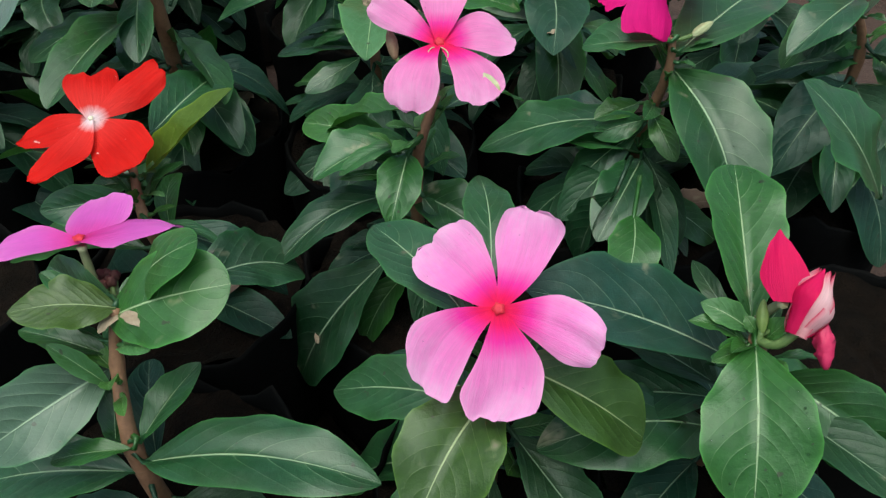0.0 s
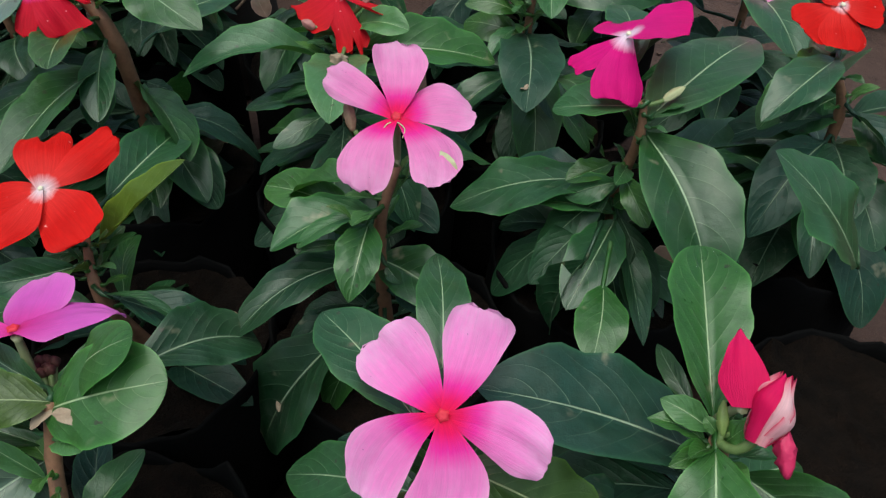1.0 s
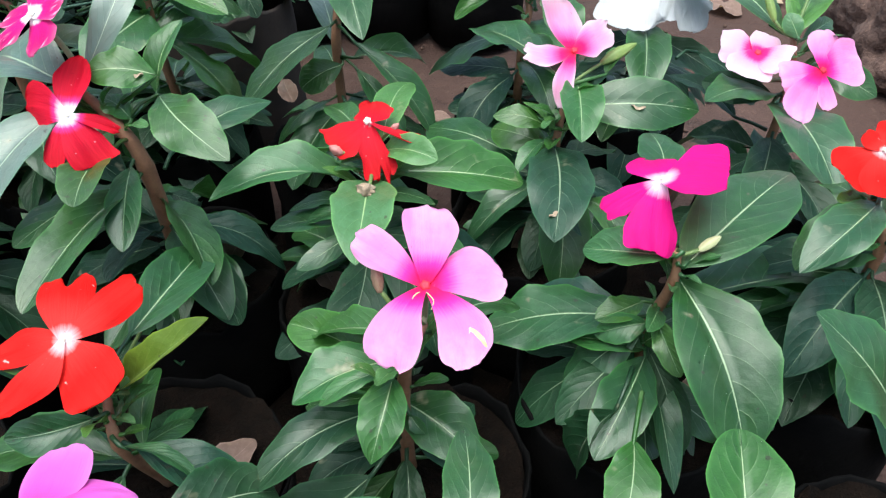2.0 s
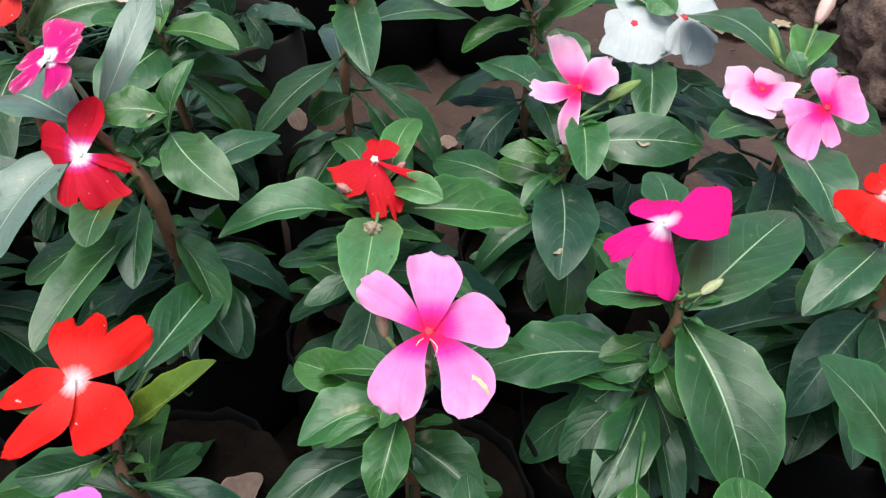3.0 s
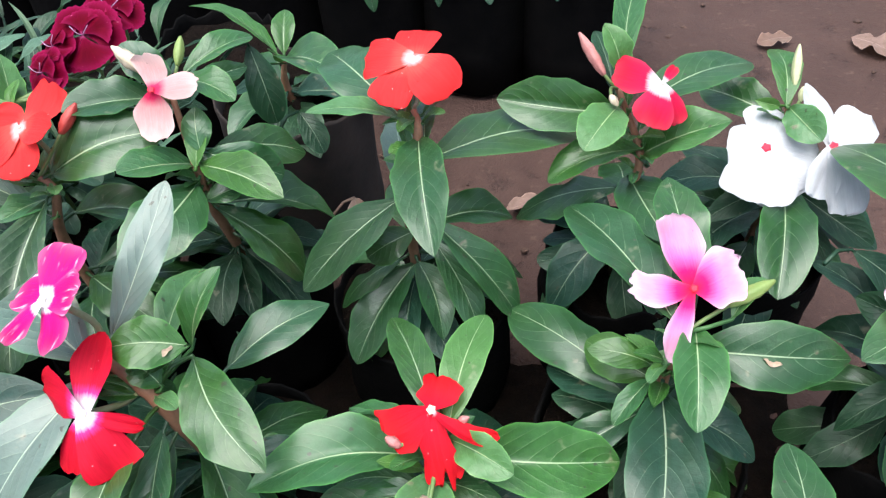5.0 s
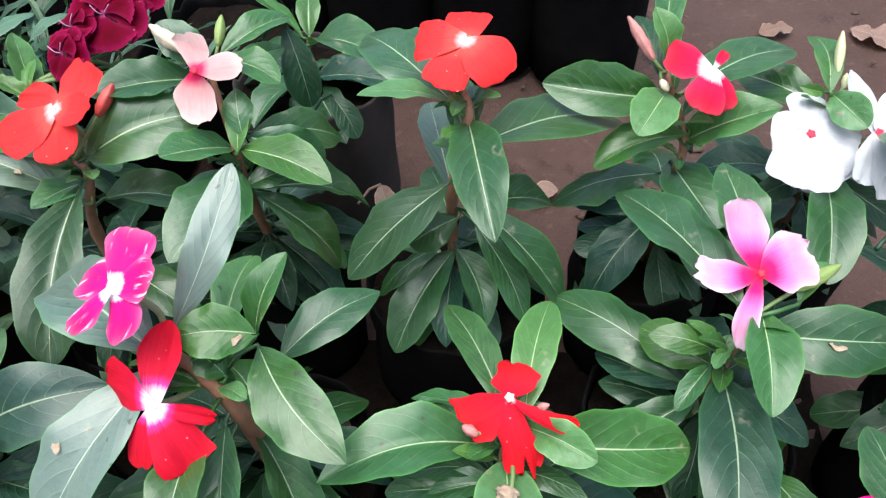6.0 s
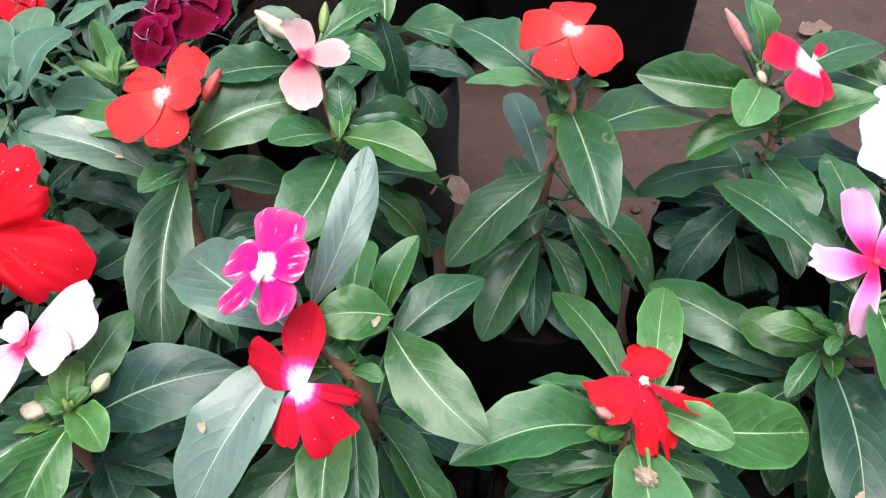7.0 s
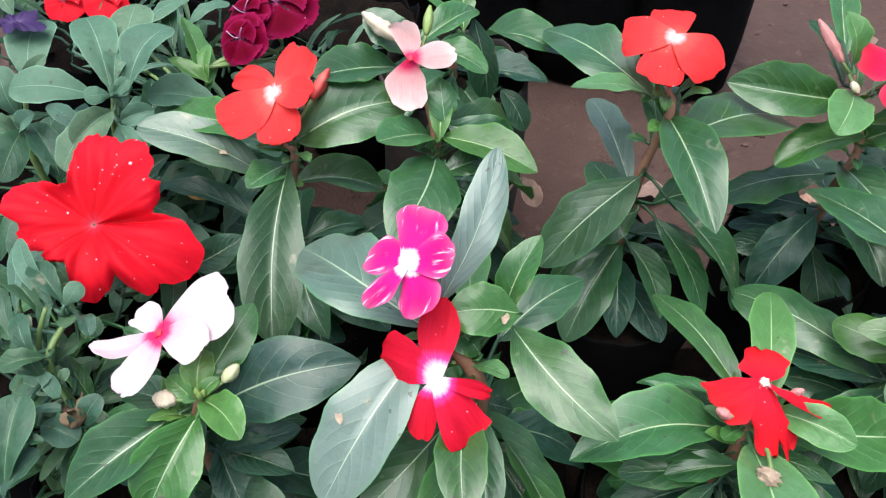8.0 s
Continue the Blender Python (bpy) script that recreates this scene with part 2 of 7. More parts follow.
PETALS = {
    "pink": petal_material("pink_petal", ((0.0, (0.86, 0.010, 0.04)), (0.15, (0.86, 0.006, 0.14)), (0.29, (0.86, 0.03, 0.36)), (0.46, (0.88, 0.18, 0.55)), (1.0, (0.89, 0.29, 0.66))), (0.92, 0.62, 0.80), 0.6, 0.16, pale=(0.90, 0.60, 0.80)),
    "rose": petal_material("rose_petal", ((0.0, (0.82, 0.012, 0.05)), (0.15, (0.86, 0.006, 0.15)), (0.28, (0.84, 0.03, 0.34)), (0.45, (0.84, 0.21, 0.52)), (1.0, (0.86, 0.28, 0.60))), (0.9, 0.58, 0.74), 0.5, 0.16, pale=(0.90, 0.56, 0.76)),
    "rosepale": petal_material("pale_rose_petal", ((0.0, (0.82, 0.01, 0.10)), (0.26, (0.84, 0.02, 0.22)), (0.44, (0.86, 0.36, 0.58)), (1.0, (0.88, 0.56, 0.72))), (0.90, 0.76, 0.82), 0.7),
    "scarlet": petal_material("scarlet_petal", ((0.0, (0.88, 0.82, 0.84)), (0.07, (0.86, 0.60, 0.64)), (0.20, (0.74, 0.030, 0.028)), (0.6, (0.64, 0.007, 0.007)), (1.0, (0.72, 0.010, 0.009))), None, 0, 0.2, (0.84, 0.4, 0.38)),
    "coral": petal_material("coral_petal", ((0.0, (0.88, 0.84, 0.84)), (0.07, (0.88, 0.62, 0.62)), (0.21, (0.74, 0.080, 0.066)), (0.45, (0.66, 0.034, 0.036)), (1.0, (0.64, 0.026, 0.028))), None, 0, 0.2, (0.86, 0.5, 0.48)),
    "magenta": petal_material("magenta_petal", ((0.0, (0.88, 0.82, 0.86)), (0.13, (0.86, 0.56, 0.74)), (0.27, (0.70, 0.006, 0.22)), (1.0, (0.66, 0.003, 0.175))), None, 0, 0.12),
    "red": petal_material("red_petal", ((0.0, (0.84, 0.80, 0.80)), (0.05, (0.82, 0.55, 0.60)), (0.10, (0.60, 0.008, 0.03)), (1.0, (0.56, 0.004, 0.009))), (0.70, 0.03, 0.04), 0.4, 0.25, (0.8, 0.35, 0.35)),
    "blush": petal_material("blush_petal", ((0.0, (0.78, 0.010, 0.03)), (0.26, (0.80, 0.010, 0.16)), (0.44, (0.80, 0.14, 0.42)), (0.62, (0.80, 0.30, 0.54)), (0.85, (0.78, 0.31, 0.53)), (1.0, (0.79, 0.40, 0.58))), (0.84, 0.72, 0.76), 1.2, 0.2, pale=(0.80, 0.48, 0.62)),
    "white": petal_material("white_petal", ((0.0, (0.60, 0.55, 0.58)), (0.2, (0.58, 0.58, 0.60)), (1.0, (0.57, 0.58, 0.61))), None, 0, 0.14),
    "crimson": petal_material("crimson_petal", ((0.0, (0.86, 0.82, 0.84)), (0.20, (0.84, 0.70, 0.76)), (0.34, (0.60, 0.010, 0.07)), (1.0, (0.52, 0.005, 0.026))), (0.70, 0.2, 0.25), 0.35),
    "pale": petal_material("pale_petal", ((0.0, (0.68, 0.008, 0.06)), (0.16, (0.72, 0.03, 0.12)), (0.32, (0.72, 0.34, 0.34)), (0.7, (0.66, 0.36, 0.35)), (1.0, (0.68, 0.42, 0.40))), (0.76, 0.62, 0.58), 0.9, 0.24, pale=(0.72, 0.52, 0.49)),
    "star": petal_material("star_petal", ((0.0, (0.88, 0.86, 0.88)), (0.18, (0.87, 0.82, 0.86)), (0.26, (0.62, 0.006, 0.20)), (1.0, (0.54, 0.004, 0.145))), (0.86, 0.60, 0.72), 0.4, 0.3, strokes=(0.86, 0.70, 0.80)),
    "ruby": petal_material("ruby_petal", ((0.0, (0.88, 0.84, 0.86)), (0.14, (0.87, 0.78, 0.83)), (0.25, (0.70, 0.040, 0.26)), (0.36, (0.60, 0.007, 0.035)), (1.0, (0.54, 0.004, 0.018))), None, 0, 0.22, (0.8, 0.3, 0.34)),
    "shell": petal_material("shell_petal", ((0.0, (0.70, 0.01, 0.08)), (0.16, (0.74, 0.03, 0.14)), (0.27, (0.68, 0.38, 0.46)), (0.6, (0.66, 0.50, 0.54)), (1.0, (0.64, 0.50, 0.54))), (0.70, 0.60, 0.62), 0.6, 0.14),
    "orchid": petal_material("orchid_petal", ((0.0, (0.70, 0.02, 0.16)), (0.16, (0.70, 0.05, 0.36)), (0.5, (0.70, 0.11, 0.54)), (1.0, (0.74, 0.15, 0.60))), (0.84, 0.4, 0.68), 0.5),
    "crush": petal_material("wilted_petal", ((0.0, (0.66, 0.01, 0.10)), (0.3, (0.68, 0.006, 0.10)), (0.6, (0.70, 0.006, 0.10)), (1.0, (0.70, 0.008, 0.11)))),
    "fold": petal_material("folded_petal", ((0.0, (0.70, 0.30, 0.34)), (0.3, (0.80, 0.42, 0.48)), (0.7, (0.84, 0.52, 0.56)), (1.0, (0.80, 0.30, 0.38))), (0.64, 0.02, 0.10), 1.9, 0.22),
    "petunia": petal_material("petunia_petal", ((0.0, (0.45, 0.12, 0.14)), (0.04, (0.55, 0.02, 0.04)), (0.13, (0.60, 0.005, 0.014)), (1.0, (0.66, 0.006, 0.020))), None, 0, 0.25, (0.86, 0.50, 0.52), 0.10, 0.735),
    "wine": petal_material("wine_petal", ((0.0, (0.45, 0.08, 0.22)), (0.14, (0.15, 0.0006, 0.022)), (0.5, (0.11, 0.0003, 0.010)), (0.8, (0.13, 0.0003, 0.014)), (1.0, (0.20, 0.001, 0.035))), (0.50, 0.03, 0.16), 0.45, 0.35, (0.6, 0.2, 0.3), 0.03),
    "violet": petal_material("violet_petal", ((0.0, (0.20, 0.16, 0.25)), (0.3, (0.07, 0.04, 0.12)), (0.7, (0.04, 0.02, 0.08)), (1.0, (0.05, 0.03, 0.10)))),
}


def plain_material(name, dark, light, scale, rough, bump=0.4, dist=0.001, detail=6):
    m, nt, ln, b = nodes_of(name, rough)
    n1 = noise_tex(nt, ln, scale, detail, 0.65)
    n2 = noise_tex(nt, ln, scale * 7, 4, 0.6)
    f = math_node(nt, ln, "ADD", math_node(nt, ln, "MULTIPLY_ADD", n1, 1.6, -0.55), math_node(nt, ln, "MULTIPLY_ADD", n2, 0.5, -0.25), clamp=True)
    ln.new(mix(nt, ln, f, dark, light), b.inputs["Base Color"])
    ln.new(math_node(nt, ln, "MULTIPLY_ADD", n2, 0.25, rough - 0.12), b.inputs["Roughness"])
    bumped(nt, ln, b, math_node(nt, ln, "ADD", n1, math_node(nt, ln, "MULTIPLY", n2, 0.4)), bump, dist)
    return m


STEM = plain_material("stem_bark", (0.19, 0.092, 0.052), (0.42, 0.215, 0.125), 120, 0.6)
STEM_GREEN = plain_material("green_stem", (0.10, 0.17, 0.05), (0.20, 0.26, 0.09), 120, 0.5)
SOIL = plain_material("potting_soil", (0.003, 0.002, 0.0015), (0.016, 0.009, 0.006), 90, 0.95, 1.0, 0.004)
PLASTIC = plain_material("black_polythene", (0.003, 0.003, 0.0032), (0.008, 0.007, 0.0068), 40, 0.85, 0.5, 0.002)
MUDDY = plain_material("mud_stained_polythene", (0.008, 0.006, 0.005), (0.048, 0.030, 0.025), 22, 0.9, 0.6, 0.002)
PEBBLE = plain_material("hard_earth", (0.050, 0.026, 0.019), (0.165, 0.100, 0.078), 70, 0.95, 1.0, 0.003)
ROCK = plain_material("laterite_stone", (0.070, 0.037, 0.029), (0.24, 0.150, 0.122), 28, 0.95, 1.0, 0.008)
BUD = {
    "greenbud": plain_material("green_bud", (0.16, 0.24, 0.06), (0.32, 0.38, 0.13), 150, 0.5),
    "creambud": plain_material("cream_bud", (0.42, 0.44, 0.22), (0.66, 0.62, 0.42), 150, 0.5),
    "pinkbud": plain_material("pink_bud", (0.36, 0.13, 0.12), (0.60, 0.30, 0.27), 200, 0.55),
    "palebud": plain_material("pale_pink_bud", (0.62, 0.34, 0.31), (0.80, 0.62, 0.56), 90, 0.5),
    "redbud": plain_material("red_bud", (0.35, 0.03, 0.025), (0.55, 0.09, 0.07), 200, 0.5),
    "blushbud": plain_material("blush_bud", (0.68, 0.10, 0.20), (0.84, 0.56, 0.58), 90, 0.5),
    "wilt": plain_material("wilted_rim", (0.50, 0.01, 0.08), (0.72, 0.05, 0.16), 150, 0.5),
    "drybud": plain_material("dry_bud", (0.48, 0.38, 0.26), (0.76, 0.68, 0.54), 200, 0.8),
    "dryflower": plain_material("dry_flower", (0.27, 0.19, 0.13), (0.50, 0.40, 0.30), 260, 0.85),
    "calyx": plain_material("spent_calyx", (0.06, 0.018, 0.016), (0.17, 0.055, 0.045), 300, 0.7),
    "spent": plain_material("spent_bloom", (0.10, 0.065, 0.035), (0.27, 0.18, 0.11), 300, 0.85),
    "pod": plain_material("seed_pod", (0.22, 0.13, 0.08), (0.44, 0.30, 0.20), 200, 0.7),
}
PLASTIC.node_tree.nodes["Principled BSDF"].inputs["Specular IOR Level"].default_value = 0.05
SOIL.node_tree.nodes["Principled BSDF"].inputs["Specular IOR Level"].default_value = 0.1
STAMEN = plain_material("lilac_stamen", (0.35, 0.14, 0.28), (0.60, 0.40, 0.55), 300, 0.5)
TUBE = plain_material("flower_tube", (0.20, 0.23, 0.10), (0.40, 0.36, 0.26), 120, 0.5)
EYE_WHITE = plain_material("pale_eye", (0.78, 0.70, 0.50), (0.88, 0.87, 0.82), 300, 0.5)
EYE_RED = plain_material("red_eye", (0.58, 0.004, 0.04), (0.74, 0.04, 0.05), 400, 0.6)


def earth_material():
    m, nt, ln, b = nodes_of("packed_earth", 0.9)
    n1 = noise_tex(nt, ln, 5, 6, 0.6)
    n2 = noise_tex(nt, ln, 38, 6, 0.7)
    n3 = noise_tex(nt, ln, 300, 3, 0.6)
    col = mix(nt, ln, math_node(nt, ln, "MULTIPLY_ADD", n1, 2.4, -0.7, clamp=True), (0.0280, 0.0112, 0.0080), (0.0688, 0.0336, 0.0256))
    col = mix(nt, ln, math_node(nt, ln, "MULTIPLY_ADD", n2, 1.8, -0.65, clamp=True), col, (0.0616, 0.0312, 0.0232))
    pit = math_node(nt, ln, "MULTIPLY", math_node(nt, ln, "SUBTRACT", 0.39, noise_tex(nt, ln, 19, 6, 0.7), clamp=True), 8.0, clamp=True)
    col = mix(nt, ln, math_node(nt, ln, "MULTIPLY", pit, 0.8), col, (0.0208, 0.0096, 0.0072))
    crust = math_node(nt, ln, "MULTIPLY", math_node(nt, ln, "SUBTRACT", noise_tex(nt, ln, 11, 7, 0.75), 0.53, clamp=True), 4.0, clamp=True)
    col = mix(nt, ln, math_node(nt, ln, "MULTIPLY", crust, 0.55), col, (0.0960, 0.0520, 0.0410))
    crumb = math_node(nt, ln, "MULTIPLY", math_node(nt, ln, "SUBTRACT", noise_tex(nt, ln, 120, 3, 0.6), 0.60, clamp=True), 6.0, clamp=True)
    col = mix(nt, ln, math_node(nt, ln, "MULTIPLY", crumb, 0.5), col, (0.1360, 0.0840, 0.0656))
    col = mix(nt, ln, math_node(nt, ln, "MULTIPLY", n3, 0.22), col, (0.0360, 0.0176, 0.0128))
    ln.new(col, b.inputs["Base Color"])
    h = math_node(nt, ln, "ADD", math_node(nt, ln, "MULTIPLY", n2, 1.0), math_node(nt, ln, "MULTIPLY_ADD", n3, 0.25, math_node(nt, ln, "MULTIPLY", pit, -0.8)))
    bumped(nt, ln, b, h, 0.7, 0.007)
    return m


EARTH = earth_material()
WATER, _nt, _ln, _b = nodes_of("water_drop", 0.03)
_b.inputs["Transmission Weight"].default_value = 1.0
_b.inputs["IOR"].default_value = 1.33


# ---- building blocks ----
def mesh_of(name, verts, faces, uvs=None, material=None):
    me = bpy.data.meshes.new(name)
    me.from_pydata([tuple(v) for v in verts], [], faces)
    if uvs is not None:
        lay = me.uv_layers.new(name="UVMap")
        for poly in me.polygons:
            for li, vi in zip(poly.loop_indices, poly.vertices):
                lay.data[li].uv = uvs[vi]
    me.polygons.foreach_set("use_smooth", [True] * len(me.polygons))
    if material:
        me.materials.append(material)
    return me


def part(name, me, parent, at, label=""):
    ob = new(name, me)
    ob.parent = parent
    ob.location = Vector(at) - origin_of(parent)
    return tagged(ob, label) if label else ob


def origin_of(ob):
    at = Vector((0, 0, 0))
    while ob is not None:
        at += ob.location
        ob = ob.parent
    return at


def grid_faces(rows, cols, closed=False, base=0):
    out = []
    for i in range(rows - 1):
        for j in range(cols if closed else cols - 1):
            k = (j + 1) % cols
            out.append((base + i * cols + j, base + i * cols + k, base + (i + 1) * cols + k, base + (i + 1) * cols + j))
    return out


def tube(points, radii, sides=7):
    """Verts and faces of a round tapering tube along the points, closed at both ends."""
    pts = [Vector(p) for p in points]
    verts, n = [], len(pts)
    for i, p in enumerate(pts):
        d = (pts[min(i + 1, n - 1)] - pts[max(i - 1, 0)]).normalized()
        a = d.orthogonal().normalized() if abs(d.x) < 0.9 else d.cross(Vector((0, 0, 1))).normalized()
        a = (Vector((1, 0, 0)) - d * d.x).normalized() if abs(d.x) < 0.9 else a
        b = d.cross(a)
        for k in range(sides):
            t = 2 * math.pi * k / sides
            verts.append(p + (a * math.cos(t) + b * math.sin(t)) * radii[i])
    faces = grid_faces(n, sides, True)
    faces.append(tuple(range(sides - 1, -1, -1)))
    faces.append(tuple((n - 1) * sides + k for k in range(sides)))
    return verts, faces


def spline(points, steps=6):
    """A smooth line through the points."""
    p = [Vector(q) for q in points]
    p = [p[0] * 2 - p[1]] + p + [p[-1] * 2 - p[-2]]
    out = []
    for i in range(1, len(p) - 2):
        for s in range(steps):
            t = s / steps
            out.append(0.5 * (2 * p[i] + (p[i + 1] - p[i - 1]) * t + (2 * p[i - 1] - 5 * p[i] + 4 * p[i + 1] - p[i + 2]) * t * t + (3 * p[i] - p[i - 1] - 3 * p[i + 1] + p[i + 2]) * t ** 3))
    out.append(p[-2])
    return out


rng = random.Random(7)
STEMS = {}


def plant(kind, foot, nodes, label, category, thick=0.0024, material=None):
    """A plant: an Empty at its foot with a stem through the nodes, which are given from the top down."""
    ob = tagged(new(kind), label, category, "potted bedding plants")
    ob.location = foot
    ob.empty_display_size = 0.02
    line = spline([*nodes, foot], 6)
    n = len(line)
    rad = [thick * (0.55 + 0.75 * i / n) * (1.18 if i % 6 == 0 else 1.0) for i in range(n)]
    v, f = tube(line, rad, 8)
    part("stem", mesh_of("stem", [p - Vector(foot) for p in v], f, None, material or STEM), ob, foot)
    STEMS[ob.name] = line
    return ob


def leaf_mesh(name, ax, nrm, length, width, arch, fold, ripple, droop, shape, seed, stalk, material, nv=24, nu=10, blunt=None):
    """A blade with its stalk. ax: from the stalk to the tip; nrm: the upper face; origin at the blade's foot."""
    side = nrm.cross(ax)
    r = random.Random(seed)
    ph, ph2, skew = r.uniform(0, 6.28), r.uniform(0, 6.28), r.uniform(-0.05, 0.05)
    verts, uvs = [], []
    point = r.uniform(0.52, 0.88) if blunt is None else blunt
    convex = r.uniform(0.05, 0.30)
    top = (shape / (shape + point)) ** shape * (point / (shape + point)) ** point
    for i in range(nv + 1):
        v = i / nv
        t = 0.5 - 0.5 * math.cos(math.pi * (0.03 + 0.97 * v)) if 0 < i < nv else v
        w = 0.5 * width * (max(t, 0.0) ** shape * max(1 - t, 0.0) ** point) / top
        w = max(w, 0.0009 if i == 0 else 0.0002)
        h = arch * length * math.sin(math.pi * min(1, t * 0.96)) - droop * length * t ** 3
        mid = ax * (length * t) + nrm * h + side * (skew * length * math.sin(math.pi * t))
        for j in range(nu + 1):
            u = j / nu * 2 - 1
            wj = w * (1 + 0.035 * math.sin(23 * t + ph + 2 * (u > 0)) * abs(u) ** 4 * min(1, 4 * t * (1 - t)))
            lift = (fold * abs(u) + convex * (abs(u) - 1.25 * u * u)) * wj * (1.15 - 0.6 * t)
            wavy = ripple * width * u * u * (math.sin(9.5 * t + (ph if u > 0 else ph2)) + 0.5 * math.sin(23 * t + (ph2 if u > 0 else ph)) * abs(u)) * math.sin(math.pi * t)
            verts.append(mid + side * (u * wj * (1 - 0.12 * fold)) + nrm * (lift + wavy))
            uvs.append((j / nu, t))
    faces = grid_faces(nv + 1, nu + 1)
    if stalk is not None:
        line = [stalk, stalk * 0.45 + Vector((0, 0, 0.001)) - ax * 0.002, -ax * 0.0005, ax * (length * 0.12)]
        tv, tf = tube(line, [0.0010, 0.0009, 0.0008, 0.0004], 6)
        base = len(verts)
        verts += tv
        uvs += [(0.47, 0.03)] * len(tv)
        faces += [tuple(base + k for k in q) for q in tf]
    return mesh_of(name, verts, faces, uvs, material)


def nearest_on_stem(ob, p):
    best = min(STEMS[ob.name], key=lambda q: (q - p).length)
    return best


def leaf(owner, foot, tip, width, roll=0.0, tone=0.2, arch=None, fold=None, droop=None, material=None, shape=None, name="leaf", ripple=None, reach=0.014):
    """One leaf from foot to tip; roll turns its face about the midrib; tone: 0 darkened as if in shade, then mature and
    dark, to 1 young and pale.
    """
    foot, tip = Vector(foot), Vector(tip)
    # the blade runs down towards its stem, so that the stalk stays short
    if owner.name in STEMS:
        gap = nearest_on_stem(owner, foot) - foot
        if 0.006 < gap.length < 0.04:
            foot = foot + gap * (min(reach, gap.length - 0.006) / gap.length)
    ax = tip - foot
    length = ax.length
    ax.normalize()
    flat = Vector((0, 0, 1)).cross(ax)
    flat = flat.normalized() if flat.length > 0.1 else Vector((1, 0, 0))
    up = ax.cross(flat)
    a = radians(roll)
    side = flat * math.cos(a) + up * math.sin(a)
    nrm = ax.cross(side)
    arch = rng.uniform(0.04, 0.12) if arch is None else arch
    fold = rng.choice((-0.12, 0.12, 0.25, 0.35, 0.45, 0.55, 0.62)) + rng.uniform(-0.05, 0.05) if fold is None else fold
    droop = rng.uniform(0.0, 0.08) if droop is None else droop
    ripple = rng.uniform(0.03, 0.078) if ripple is None else ripple
    blunt = None
    if material in (LEAF_GREY, LEAF_DULL) and shape is None:
        shape, blunt, arch = rng.uniform(0.85, 1.25), rng.uniform(0.42, 0.60), 1.8 * arch
    shape = rng.uniform(0.74, 0.96) if shape is None else shape
    if material is None:
        material = LEAF_YOUNG if tone > 0.66 else LEAF_MID if tone > 0.36 else LEAF_DARK if tone > 0.1 else LEAF_SHADE_TONED
    near = nearest_on_stem(owner, foot) if owner.name in STEMS else foot - ax * 0.008
    gap = near - foot
    if gap.length > 0.018:
        gap = gap.normalized() * 0.018
    gap = gap if gap.length > 0.002 else None
    me = leaf_mesh(name, ax, nrm, length, width, arch, fold, ripple, droop, shape, rng.random(), gap, material, blunt=blunt)
    return part(name, me, owner, foot)


